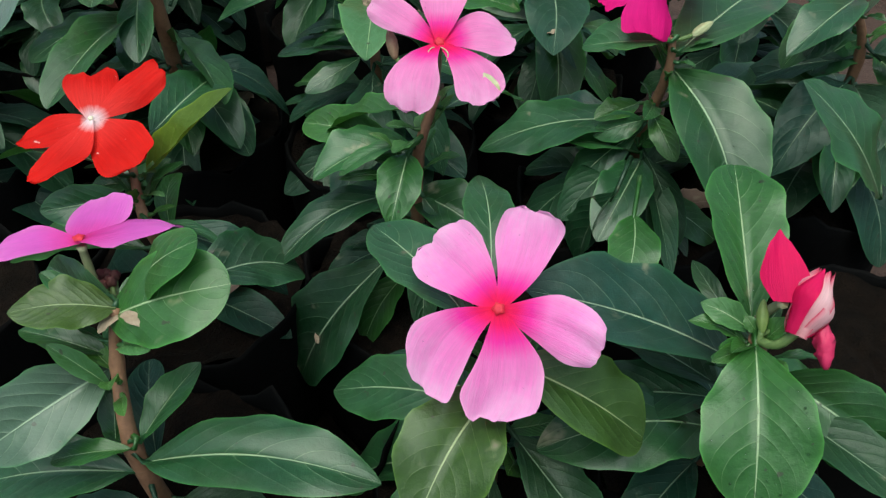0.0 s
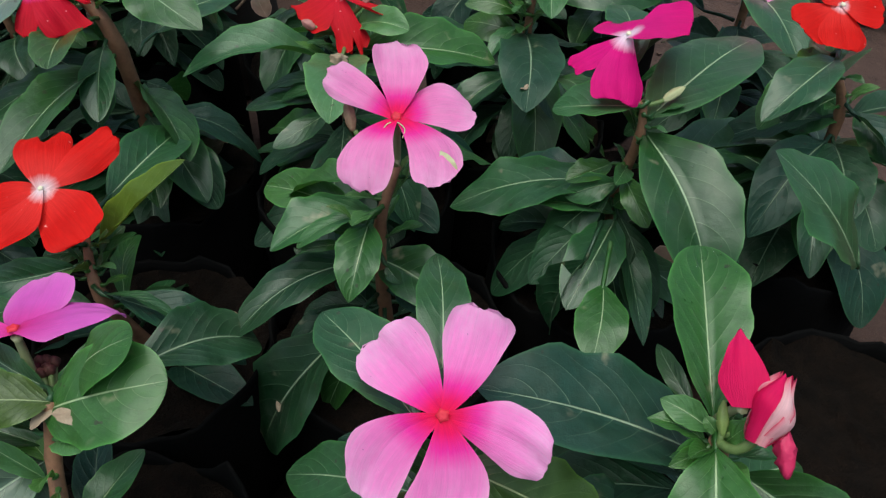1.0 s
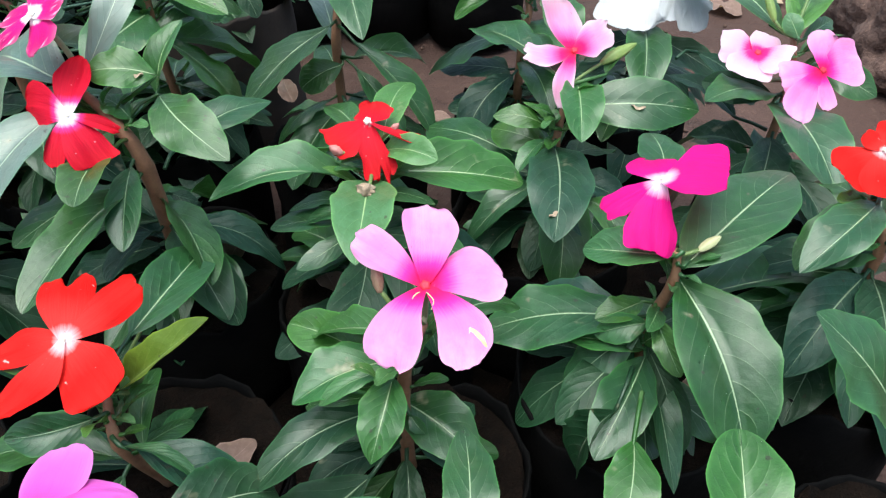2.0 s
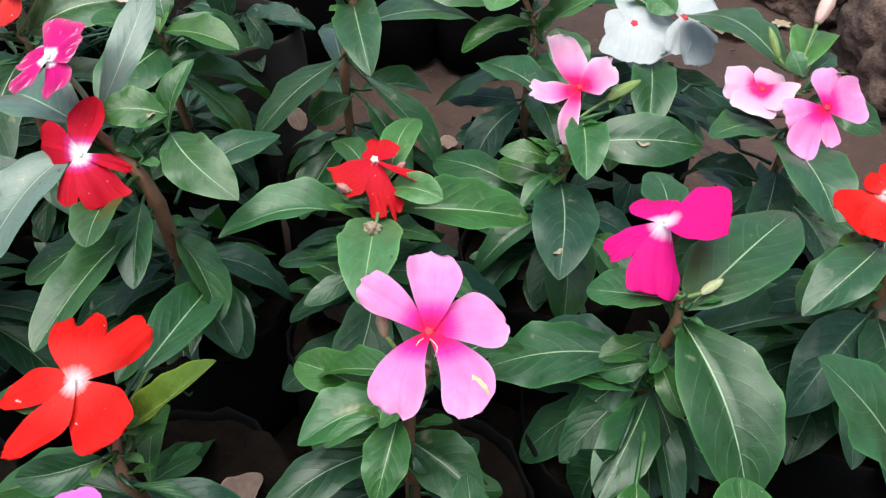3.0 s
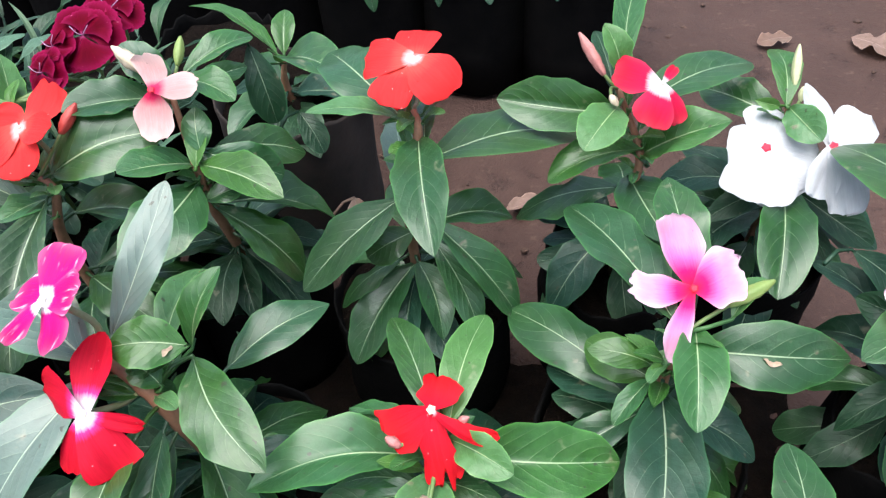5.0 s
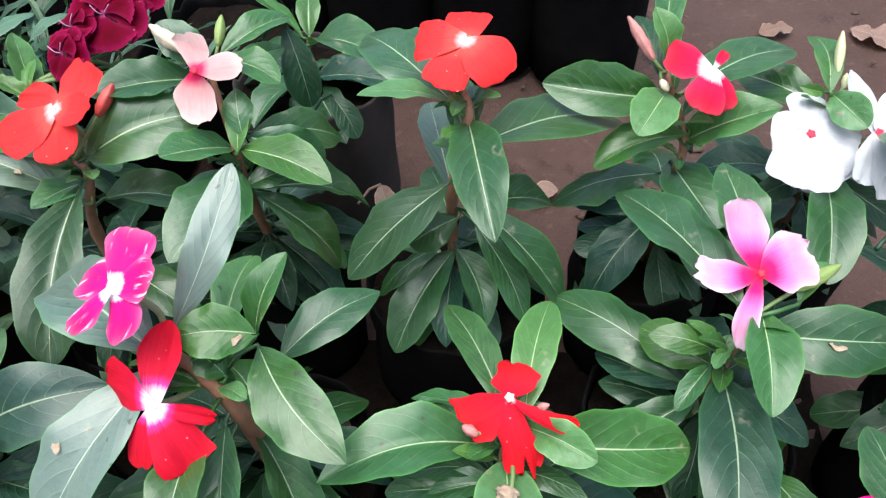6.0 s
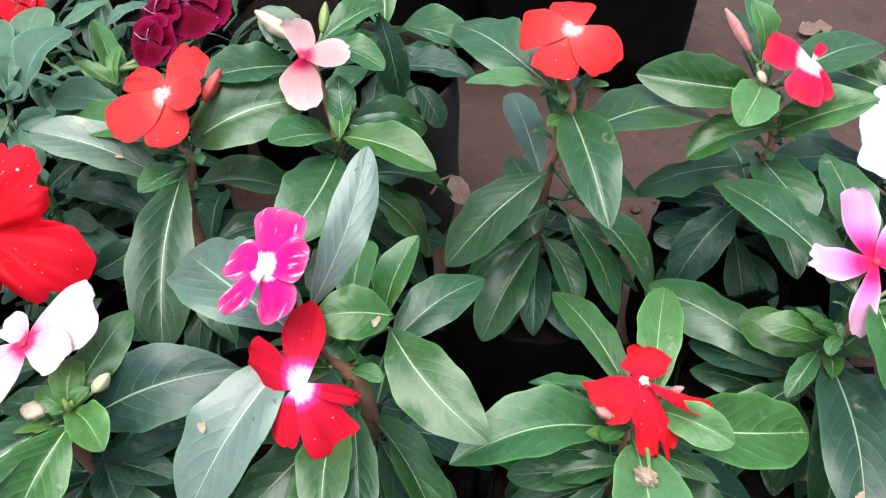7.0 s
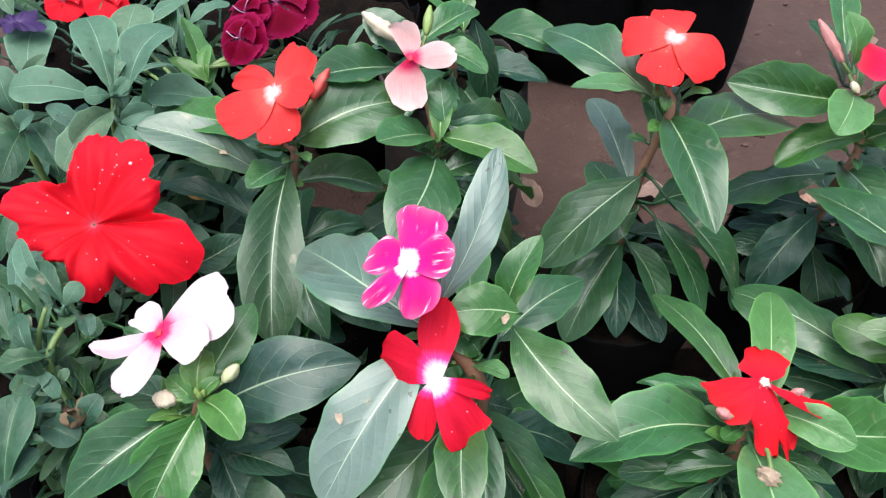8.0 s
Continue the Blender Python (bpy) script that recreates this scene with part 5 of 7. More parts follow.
bud(plant_p8, "pinkbud", (-0.0204, 0.3013, 0.1737), (-0.0168, 0.3015, 0.1772), 0.0026)
bud(plant_p8, "pinkbud", (-0.0388, 0.2932, 0.1678), (-0.044, 0.2945, 0.1704), 0.0036)
bud(plant_p8, "dryflower", (-0.0263, 0.2781, 0.1645), (-0.0285, 0.2739, 0.1606), 0.0073)
lower_leaves(plant_p8, None, 22, 0.082, 0.128, 135)

plant_p9 = plant("periwinkle_plant", (0.0523, 0.3519, 0.0780), [(0.0551, 0.3496, 0.1690), (0.0523, 0.3479, 0.1350)], "periwinkle with a pale pink four-petalled flower in a nursery bag", "flowering plant")
leaf_b = leaf(plant_p9, (0.0513, 0.3421, 0.1410), (0.0460, 0.2724, 0.1440), 0.0295, 0, 0.22, material=LEAF_DEEP)
leaf_e = leaf(plant_p9, (0.0715, 0.3540, 0.1560), (0.1181, 0.3542, 0.1557), 0.0263, 39, 0.22)
leaf(plant_p9, (0.0626, 0.3566, 0.1673), (0.0581, 0.3128, 0.1649), 0.0201, 0, 0.6)
leaf(plant_p9, (0.0524, 0.3524, 0.1706), (0.0116, 0.4192, 0.1666), 0.0272, 0, 0.22)
leaf(plant_p9, (0.0409, 0.3550, 0.1180), (-0.0115, 0.3925, 0.1192), 0.0256, -15, 0.22)
leaf(plant_p9, (0.0640, 0.3824, 0.1759), (0.0505, 0.4180, 0.1837), 0.0213, 0, 0.22)
leaf(plant_p9, (0.0507, 0.3495, 0.1359), (0.0224, 0.3666, 0.1350), 0.0185, -30, 0.55)
leaf(plant_p9, (0.0611, 0.3054, 0.1390), (0.0720, 0.2726, 0.1444), 0.0156, 0, 0.22)
leaf(plant_p9, (0.0254, 0.3621, 0.1476), (0.0403, 0.3589, 0.1427), 0.0103, 33, 0.4)
leaf(plant_p9, (0.0476, 0.3437, 0.1510), (0.0512, 0.3504, 0.1564), 0.0066, 0, 0.7)
leaf(plant_p9, (0.0493, 0.3412, 0.1513), (0.0454, 0.3431, 0.1561), 0.0045, -45, 0.8)
leaf(plant_p9, (0.0320, 0.3524, 0.1180), (0.0402, 0.3386, 0.1114), 0.0117, 18, 0.2)
leaf(plant_p9, (0.0417, 0.3500, 0.1481), (0.0222, 0.3508, 0.1516), 0.0113, -30, 0.5)
leaf(plant_p9, (0.0362, 0.3422, 0.1418), (0.0336, 0.3276, 0.1360), 0.0093, 6, 0.5)
leaf(plant_p9, (0.1289, 0.4099, 0.1561), (0.1566, 0.3860, 0.1420), 0.0218, 3, 0.05)
flower(plant_p9, "blush", (0.0576, 0.3622, 0.1787), (-0.112, -0.452, 0.885), (0.989, 0.034, 0.142), [(103, 0.0284, 0.68, 11, 29, -0.0, -0.15, 0.69, 0.28, 2.8, 0.07), (19, 0.018, 1.37, 22, -23, 0.01, -0.08, 0.47, 0.45, 3.6, 0.1), (-109, 0.0277, 0.33, -7, -6, -0.03, 0.15, 0.66, -0.18, 2.6, 0.08), (173, 0.0226, 0.58, -2, 6, 0.07, -0.07, 0.58, -0.34, 3, 0.08)])
leaf(plant_p9, (0.0720, 0.3560, 0.1715), (0.0850, 0.3730, 0.1765), 0.0095, -10, 0.7, fold=0.5, reach=0.0)
bud(plant_p9, "greenbud", (0.0700, 0.3588, 0.1755), (0.0859, 0.3678, 0.1809), 0.0052)
lower_leaves(plant_p9, None, 22, 0.082, 0.128, 154)

plant_p10 = plant("periwinkle_plant", (0.1140, 0.4810, 0.0780), [(0.1079, 0.4781, 0.1772), (0.1140, 0.4770, 0.1470)], "white-flowered periwinkle with red eyes beside bare earth", "flowering plant")
leaf(plant_p10, (0.1085, 0.4463, 0.1471), (0.1010, 0.3926, 0.1426), 0.0259, 0, 0.22)
leaf(plant_p10, (0.1063, 0.4759, 0.1794), (0.1056, 0.5157, 0.1859), 0.0148, 0, 0.5)
leaf(plant_p10, (0.1083, 0.4777, 0.1775), (0.1182, 0.4546, 0.1774), 0.0168, 45, 0.9)
leaf(plant_p10, (0.1064, 0.4836, 0.1670), (0.0725, 0.5065, 0.1680), 0.0230, -27, 0.22)
leaf(plant_p10, (0.1252, 0.4505, 0.1404), (0.1542, 0.4416, 0.1278), 0.0181, 27, 0.05)
leaf(plant_p10, (0.1025, 0.4552, 0.1337), (0.0778, 0.4485, 0.1301), 0.0143, -33, 0.05)
leaf(plant_p10, (0.1016, 0.4739, 0.1809), (0.0920, 0.4745, 0.1827), 0.0061, -57, 0.7)
flower(plant_p10, "white", (0.0982, 0.4593, 0.1672), (0.032, -0.452, 0.891), (0.996, 0.086, 0.008), [(63, 0.0224, 1.38, -8, 0, 0, 0, 0.66, 0, 2.6), (-15, 0.0225, 1.38, -4, 0, 0, 0, 0.66, 0, 2.8), (-64, 0.0256, 1.2, -8, 0, 0, 0, 0.66, 0, 3), (-106, 0.0279, 1.2, 3, 0, 0, 0, 0.66, 0, 3), (175, 0.0164, 1.5, -17, 0, 0, 0, 0.66, 0, 3)])
flower(plant_p10, "white", (0.1242, 0.4554, 0.1731), (0.173, -0.521, 0.836), (0.983, 0.148, -0.111), [(109, 0.0323, 0.38, -3, 0, -0.10, 0, 0.45, 0, 1.6), (40, 0.0232, 0.95, -4, 0, 0, 0, 0.66, -0.2, 2.8, 0.05), (-48, 0.0228, 0.5, 6, 0, 0, 0, 0.66, 0, 3), (-88, 0.0312, 0.64, 4, -2, 0.02, -0.0, 0.76, -0.25, 3.4), (-113, 0.0262, 0.6, 4, 0, 0, 0, 0.66, 0, 2.8)])
bud(plant_p10, "creambud", (0.1101, 0.4848, 0.1837), (0.1107, 0.4987, 0.1974), 0.0042)
bud(plant_p10, "creambud", (0.1124, 0.4778, 0.1807), (0.1131, 0.4828, 0.1855), 0.0030)
lower_leaves(plant_p10, None, 20, 0.082, 0.128, 167)

plant_p11 = plant("periwinkle_plant", (0.1633, 0.3757, 0.0780), [(0.1590, 0.3755, 0.1820), (0.1633, 0.3717, 0.1546)], "periwinkle with two pale pink flowers and pointed buds", "flowering plant")
leaf(plant_p11, (0.1487, 0.3874, 0.1816), (0.1257, 0.4524, 0.1791), 0.0343, 0, 0.22)
leaf(plant_p11, (0.1579, 0.3747, 0.1829), (0.1776, 0.4094, 0.1891), 0.0222, 0, 0.85)
leaf(plant_p11, (0.1443, 0.3585, 0.1499), (0.1615, 0.2952, 0.1551), 0.0307, 0, 0.22)
leaf(plant_p11, (0.1577, 0.3762, 0.1511), (0.1177, 0.3490, 0.1658), 0.0229, 0, 0.22)
leaf(plant_p11, (0.1406, 0.3993, 0.1298), (0.1193, 0.4201, 0.1391), 0.0168, -3, 0.05)
leaf(plant_p11, (0.1589, 0.3705, 0.1838), (0.1533, 0.3778, 0.1925), 0.0089, -51, 0.8)
leaf(plant_p11, (0.1759, 0.3923, 0.1773), (0.1863, 0.4011, 0.1791), 0.0097, 33, 0.3)
leaf(plant_p11, (0.1950, 0.3951, 0.1641), (0.2070, 0.3732, 0.1536), 0.0167, 48, 0.2)
leaf(plant_p11, (0.1502, 0.3744, 0.1509), (0.1268, 0.3874, 0.1520), 0.0169, -57, 0.05)
flower(plant_p11, "rosepale", (0.1441, 0.3738, 0.174), (-0.112, -0.513, 0.851), (0.994, -0.054, 0.098), [(168, 0.0181, 1.08, 12, 3, -0.17, -0.1, 0.56, 0.45, 4), (59, 0.0126, 1.1, -6, 0, 0, 0, 0.66, 0, 3), (-40, 0.0158, 1.15, 28, 0, 0, 0, 0.66, 0, 3.4), (-120, 0.0165, 1.3, 11, 0, 0, 0, 0.66, 0, 4)])
flower(plant_p11, "rose", (0.1671, 0.3563, 0.1753), (0.135, -0.673, 0.727), (0.99, 0.12, -0.072), [(-169, 0.0198, 0.8, 0, 0, 0, 0, 0.66, 0, 3), (83, 0.0188, 0.75, 0, 0, 0, 0, 0.66, 0, 3), (13, 0.0197, 1.15, 0, 0, 0.08, 0.0, 0.59, 0.13, 3), (-122, 0.0268, 0.55, 0, 0, -0.09, 0.0, 0.6, -0.45, 3.2), (-85, 0.0179, 0.5, 0, 0, 0, 0, 0.66, 0, 2.6)])
bud(plant_p11, "greenbud", (0.1498, 0.3797, 0.1873), (0.1451, 0.3893, 0.1985), 0.0037)
bud(plant_p11, "palebud", (0.1670, 0.3915, 0.1997), (0.1753, 0.4035, 0.2129), 0.0065)
lower_leaves(plant_p11, None, 20, 0.082, 0.128, 182)

plant_p12 = plant("periwinkle_plant", (-0.0622, 0.4256, 0.0780), [(-0.0575, 0.4329, 0.1992), (-0.0551, 0.4265, 0.1919), (-0.0622, 0.4216, 0.1524)], "coral-red periwinkle with one large flower above long leaves", "flowering plant")
leaf(plant_p12, (-0.0552, 0.4267, 0.1891), (-0.0392, 0.3666, 0.1816), 0.0246, 12, 0.3, reach=0.003)
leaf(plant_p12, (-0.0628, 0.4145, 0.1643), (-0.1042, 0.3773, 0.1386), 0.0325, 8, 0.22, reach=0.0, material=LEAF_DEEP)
leaf(plant_p12, (-0.0386, 0.4151, 0.1796), (0.0176, 0.4761, 0.1541), 0.0359, 0, 0.22)
leaf(plant_p12, (-0.0640, 0.4312, 0.1936), (-0.1123, 0.4887, 0.1910), 0.0288, -12, 0.22)
leaf(plant_p12, (-0.0637, 0.4296, 0.1954), (-0.0992, 0.4166, 0.2093), 0.0137, 3, 0.85)
leaf(plant_p12, (-0.0618, 0.4391, 0.1470), (-0.0826, 0.4922, 0.1480), 0.0185, -6, 0.22, material=LEAF_SHEEN)
leaf(plant_p12, (-0.0522, 0.4239, 0.1884), (-0.0554, 0.4515, 0.1904), 0.0096, 0, 0.22)
leaf(plant_p12, (-0.0410, 0.3979, 0.1558), (-0.0067, 0.3935, 0.1141), 0.0237, 0, 0.22)
leaf(plant_p12, (-0.0564, 0.4131, 0.1393), (-0.0808, 0.4051, 0.1320), 0.0184, -39, 0.22)
leaf(plant_p12, (-0.0614, 0.4226, 0.1123), (-0.0860, 0.3750, 0.0858), 0.0256, 0, 0.22)
leaf(plant_p12, (-0.0397, 0.4157, 0.1457), (-0.0137, 0.4424, 0.1314), 0.0218, 15, 0.22)
leaf(plant_p12, (-0.0395, 0.4079, 0.1370), (-0.0227, 0.3805, 0.1105), 0.0157, 0, 0.22)
leaf(plant_p12, (-0.0535, 0.4491, 0.1739), (-0.0591, 0.4694, 0.1808), 0.0093, 0, 0.4)
leaf(plant_p12, (-0.0554, 0.4262, 0.1918), (-0.0638, 0.4309, 0.1995), 0.0068, -21, 0.7)
flower(plant_p12, "coral", (-0.0581, 0.4433, 0.2174), (-0.004, -0.279, 0.96), (0.99, 0.131, 0.042), [(81, 0.0186, 1.07, -6, 3, 0.04, 0.03, 0.7, -0.45, 2.8), (-48, 0.0238, 1.05, -10, -6, -0.02, 0.15, 0.59, -0.45, 2.6), (-110, 0.0264, 0.72, 1, 2, -0.07, 0.01, 0.73, -0.22, 3.4), (169, 0.0218, 0.98, -11, -4, 0.05, 0.09, 0.76, 0.04, 3.4)])
lower_leaves(plant_p12, None, 12, 0.082, 0.128, 199)

plant_p13 = plant("periwinkle_plant", (0.0408, 0.4560, 0.0780), [(0.0296, 0.4662, 0.1918), (0.0430, 0.4562, 0.1623), (0.0408, 0.4520, 0.1374)], "crimson periwinkle with a white-eyed flower and a pink bud", "flowering plant")
leaf(plant_p13, (0.0204, 0.4714, 0.1714), (-0.0250, 0.4628, 0.1853), 0.0271, -42, 0.22)
leaf(plant_p13, (0.0299, 0.4579, 0.1872), (0.0157, 0.4258, 0.1881), 0.0208, -12, 0.75)
leaf(plant_p13, (0.0437, 0.4590, 0.1600), (0.0752, 0.4477, 0.1920), 0.0255, 27, 0.5)
leaf(plant_p13, (0.0484, 0.4580, 0.1911), (0.0923, 0.4993, 0.1886), 0.0271, 0, 0.22)
leaf(plant_p13, (0.0432, 0.4542, 0.1673), (0.0013, 0.4369, 0.1617), 0.0220, 0, 0.45)
leaf(plant_p13, (0.0308, 0.4719, 0.1938), (0.0215, 0.4796, 0.2160), 0.0140, -18, 0.85)
leaf(plant_p13, (0.0389, 0.4611, 0.1467), (0.0565, 0.4136, 0.1497), 0.0279, 3, 0.22)
leaf(plant_p13, (0.0318, 0.4545, 0.1437), (-0.0160, 0.4571, 0.1168), 0.0255, 0, 0.22)
leaf(plant_p13, (0.0352, 0.5003, 0.1864), (0.0395, 0.5487, 0.2048), 0.0162, 0, 0.4)
leaf(plant_p13, (0.0241, 0.4816, 0.1793), (0.0185, 0.5114, 0.1929), 0.0119, 0, 0.1)
leaf(plant_p13, (0.0475, 0.4536, 0.1580), (0.0345, 0.4658, 0.1706), 0.0107, 0, 0.6)
flower(plant_p13, "crimson", (0.047, 0.4588, 0.1998), (0.245, -0.473, 0.846), (0.967, 0.187, -0.176), [(167, 0.0215, 0.8, -2, 1, -0.02, -0.0, 0.6, 0.05, 3), (53, 0.011, 0.45, 0, 0, 0, 0, 0.66, 0, 2.6), (-109, 0.0209, 0.87, 2, 4, 0.03, 0.02, 0.67, 0.17, 3.2), (-58, 0.0192, 0.6, -15, 0, 0, 0, 0.66, 0, 2.6)])
bud(plant_p13, "pinkbud", (0.0229, 0.4661, 0.1984), (0.0103, 0.4793, 0.2113), 0.0048)
bud(plant_p13, "drybud", (0.0258, 0.4555, 0.1955), (0.0294, 0.4522, 0.1921), 0.0035)
lower_leaves(plant_p13, None, 20, 0.082, 0.128, 215)

plant_p14 = plant("periwinkle_plant", (-0.2208, 0.3891, 0.0780), [(-0.2187, 0.3906, 0.1849), (-0.2145, 0.3903, 0.1775), (-0.2208, 0.3851, 0.1469)], "coral-red periwinkle with a red bud and hanging dark leaves", "flowering plant")
leaf(plant_p14, (-0.2138, 0.3926, 0.1851), (-0.1680, 0.4174, 0.1943), 0.0319, 30, 0.3)
leaf(plant_p14, (-0.2366, 0.3987, 0.1837), (-0.2957, 0.4218, 0.1653), 0.0257, 0, 0.4)
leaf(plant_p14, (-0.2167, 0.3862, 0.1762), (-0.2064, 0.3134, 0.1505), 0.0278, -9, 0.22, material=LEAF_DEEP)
leaf_d = leaf(plant_p14, (-0.2402, 0.3987, 0.1619), (-0.2832, 0.3904, 0.1887), 0.0223, -18, 0.22, material=LEAF_SHEEN)
leaf(plant_p14, (-0.2215, 0.3953, 0.1707), (-0.2293, 0.3686, 0.1780), 0.0161, -9, 0.6)
leaf(plant_p14, (-0.2228, 0.4139, 0.1524), (-0.1802, 0.4050, 0.1513), 0.0239, 3, 0.22)
leaf(plant_p14, (-0.2451, 0.3797, 0.1381), (-0.2892, 0.3944, 0.1499), 0.0166, 9, 0.0)
leaf(plant_p14, (-0.2628, 0.3611, 0.1305), (-0.2386, 0.3717, 0.1436), 0.0166, 36, 0.0)
leaf(plant_p14, (-0.2819, 0.4049, 0.1382), (-0.2655, 0.4036, 0.1350), 0.0094, 24, 0.0, material=LEAF_YELLOW)
flower(plant_p14, "coral", (-0.2217, 0.3991, 0.2046), (-0.107, -0.403, 0.909), (0.99, 0.046, 0.137), [(69, 0.0244, 0.66, -1, 12, -0.06, -0.08, 0.68, -0.31, 3), (-15, 0.0184, 0.85, 10, 0, 0, 0, 0.66, 0, 3), (-76, 0.0245, 0.76, -1, -1, 0.0, -0.02, 0.69, -0.1, 3), (-150, 0.0255, 0.89, -1, -2, 0.11, -0.03, 0.64, 0.01, 3.2), (158, 0.0211, 0.57, -2, -2, -0.19, -0.13, 0.69, -0.25, 2.6)])
bud(plant_p14, "redbud", (-0.2070, 0.4022, 0.2004), (-0.2015, 0.4129, 0.2092), 0.0052)
lower_leaves(plant_p14, None, 22, 0.082, 0.128, 228)

plant_p15 = plant("periwinkle_plant", (-0.1588, 0.4314, 0.0780), [(-0.1676, 0.4313, 0.2030), (-0.1560, 0.4120, 0.1776), (-0.1588, 0.4174, 0.1426)], "pale pink periwinkle with a fading bloom and dry bud", "flowering plant")
leaf(plant_p15, (-0.1536, 0.4115, 0.1791), (-0.1097, 0.3955, 0.1789), 0.0209, 12, 0.45)
leaf(plant_p15, (-0.1587, 0.4146, 0.1767), (-0.1760, 0.3876, 0.1943), 0.0197, -15, 0.45)
leaf(plant_p15, (-0.1505, 0.4022, 0.1833), (-0.1551, 0.4274, 0.1923), 0.0107, 0, 0.75)
leaf(plant_p15, (-0.1652, 0.4457, 0.2094), (-0.1353, 0.4264, 0.2063), 0.0183, 0, 0.5)
leaf(plant_p15, (-0.1719, 0.4512, 0.2055), (-0.1912, 0.4418, 0.2206), 0.0173, -33, 0.22)
leaf(plant_p15, (-0.1468, 0.5051, 0.1716), (-0.1019, 0.4762, 0.1877), 0.0294, 3, 0.22)
leaf(plant_p15, (-0.1458, 0.4094, 0.1509), (-0.1083, 0.4464, 0.1151), 0.0349, 3, 0.22)
leaf(plant_p15, (-0.1397, 0.3942, 0.1566), (-0.1147, 0.4066, 0.1134), 0.0277, 0, 0.22)
leaf(plant_p15, (-0.1871, 0.4414, 0.1895), (-0.2076, 0.4091, 0.2067), 0.0226, -18, 0.22)
leaf(plant_p15, (-0.1451, 0.4342, 0.1749), (-0.1205, 0.4555, 0.1535), 0.0217, 36, 0.22)
leaf(plant_p15, (-0.1536, 0.3979, 0.1724), (-0.1639, 0.3496, 0.1743), 0.0313, -18, 0.22)
leaf(plant_p15, (-0.1467, 0.4743, 0.2021), (-0.1353, 0.4608, 0.1655), 0.0179, 0, 0.05)
leaf(plant_p15, (-0.1709, 0.4613, 0.2009), (-0.1457, 0.4784, 0.2059), 0.0168, 9, 0.6)
leaf(plant_p15, (-0.1550, 0.4489, 0.2000), (-0.1436, 0.4631, 0.1976), 0.0114, 57, 0.3)
leaf(plant_p15, (-0.1395, 0.4112, 0.1911), (-0.1561, 0.4271, 0.1999), 0.0134, 0, 0.4)
leaf(plant_p15, (-0.1311, 0.4779, 0.1603), (-0.1163, 0.4647, 0.1445), 0.0143, 6, 0.05)
leaf(plant_p15, (-0.1481, 0.4179, 0.1823), (-0.1198, 0.4216, 0.1665), 0.0215, 45, 0.3)
leaf(plant_p15, (-0.1452, 0.3904, 0.1621), (-0.1332, 0.4119, 0.1695), 0.0140, 18, 0.2)
leaf(plant_p15, (-0.1131, 0.4868, 0.0911), (-0.1046, 0.4715, 0.0834), 0.0134, 9, 0.0, material=LEAF_DEAD)
flower(plant_p15, "pale", (-0.1676, 0.4192, 0.2128), (0.198, -0.6, 0.775), (0.978, 0.174, -0.115), [(106, 0.0161, 0.82, 4, 11, -0.06, -0.14, 0.77, 0.33, 3.6), (12, 0.0199, 0.67, 1, -14, 0.06, -0.05, 0.56, 0.39, 2.4, 0.06), (-85, 0.021, 0.84, -11, 7, -0.09, -0.15, 0.45, 0.45, 2.6, 0.05)])
bud(plant_p15, "drybud", (-0.1748, 0.4302, 0.2148), (-0.1911, 0.4368, 0.2224), 0.0062)
bud(plant_p15, "greenbud", (-0.1637, 0.4376, 0.2134), (-0.1633, 0.4475, 0.2221), 0.0044)
lower_leaves(plant_p15, None, 25, 0.082, 0.128, 252)

plant_p7 = plant("periwinkle_plant", (-0.1280, 0.3126, 0.0780), [(-0.1419, 0.3023, 0.1887), (-0.1304, 0.2996, 0.1758), (-0.1230, 0.2986, 0.1540)], "branching periwinkle with magenta star and ruby red flowers", "flowering plant", thick=0.0032)
leaf(plant_p7, (-0.1387, 0.3107, 0.1939), (-0.1251, 0.3495, 0.2278), 0.0150, 24, 0.22, material=LEAF_SHEEN_PALE, fold=0.12, reach=0.004)
leaf(plant_p7, (-0.1144, 0.3102, 0.1820), (-0.0776, 0.2748, 0.1762), 0.0226, 18, 0.22, fold=0.2, reach=0.0)
leaf_a = leaf(plant_p7, (-0.1123, 0.3080, 0.1925), (-0.1362, 0.3010, 0.1972), 0.0180, -33, 0.45, reach=0.0)
leaf(plant_p7, (-0.1179, 0.3342, 0.1470), (-0.0855, 0.3632, 0.1497), 0.0217, 9, 0.22, fold=0.2, reach=0.006)
leaf(plant_p7, (-0.1177, 0.3155, 0.1794), (-0.1080, 0.3337, 0.2038), 0.0138, -2, 0.5, reach=0.0)
leaf(plant_p7, (-0.1268, 0.3250, 0.1765), (-0.1323, 0.3569, 0.1756), 0.0157, 0, 0.8)
leaf(plant_p7, (-0.1435, 0.2902, 0.1993), (-0.1967, 0.3363, 0.1843), 0.0307, -9, 0.22, material=LEAF_SHEEN)
leaf_c = leaf(plant_p7, (-0.1453, 0.2884, 0.1862), (-0.1676, 0.2478, 0.1628), 0.0269, -3, 0.22, material=LEAF_SHEEN_PALE)
leaf(plant_p7, (-0.1400, 0.3040, 0.1410), (-0.1260, 0.2647, 0.1372), 0.0146, 0, 0.3, reach=0.004)
leaf(plant_p7, (-0.1270, 0.2691, 0.1760), (-0.1232, 0.2448, 0.1767), 0.0172, 0, 0.22)
leaf(plant_p7, (-0.1417, 0.2783, 0.1504), (-0.1566, 0.2500, 0.1524), 0.0196, -12, 0.22)
leaf(plant_p7, (-0.1284, 0.2872, 0.1571), (-0.1155, 0.2499, 0.1527), 0.0142, 0, 0.22)
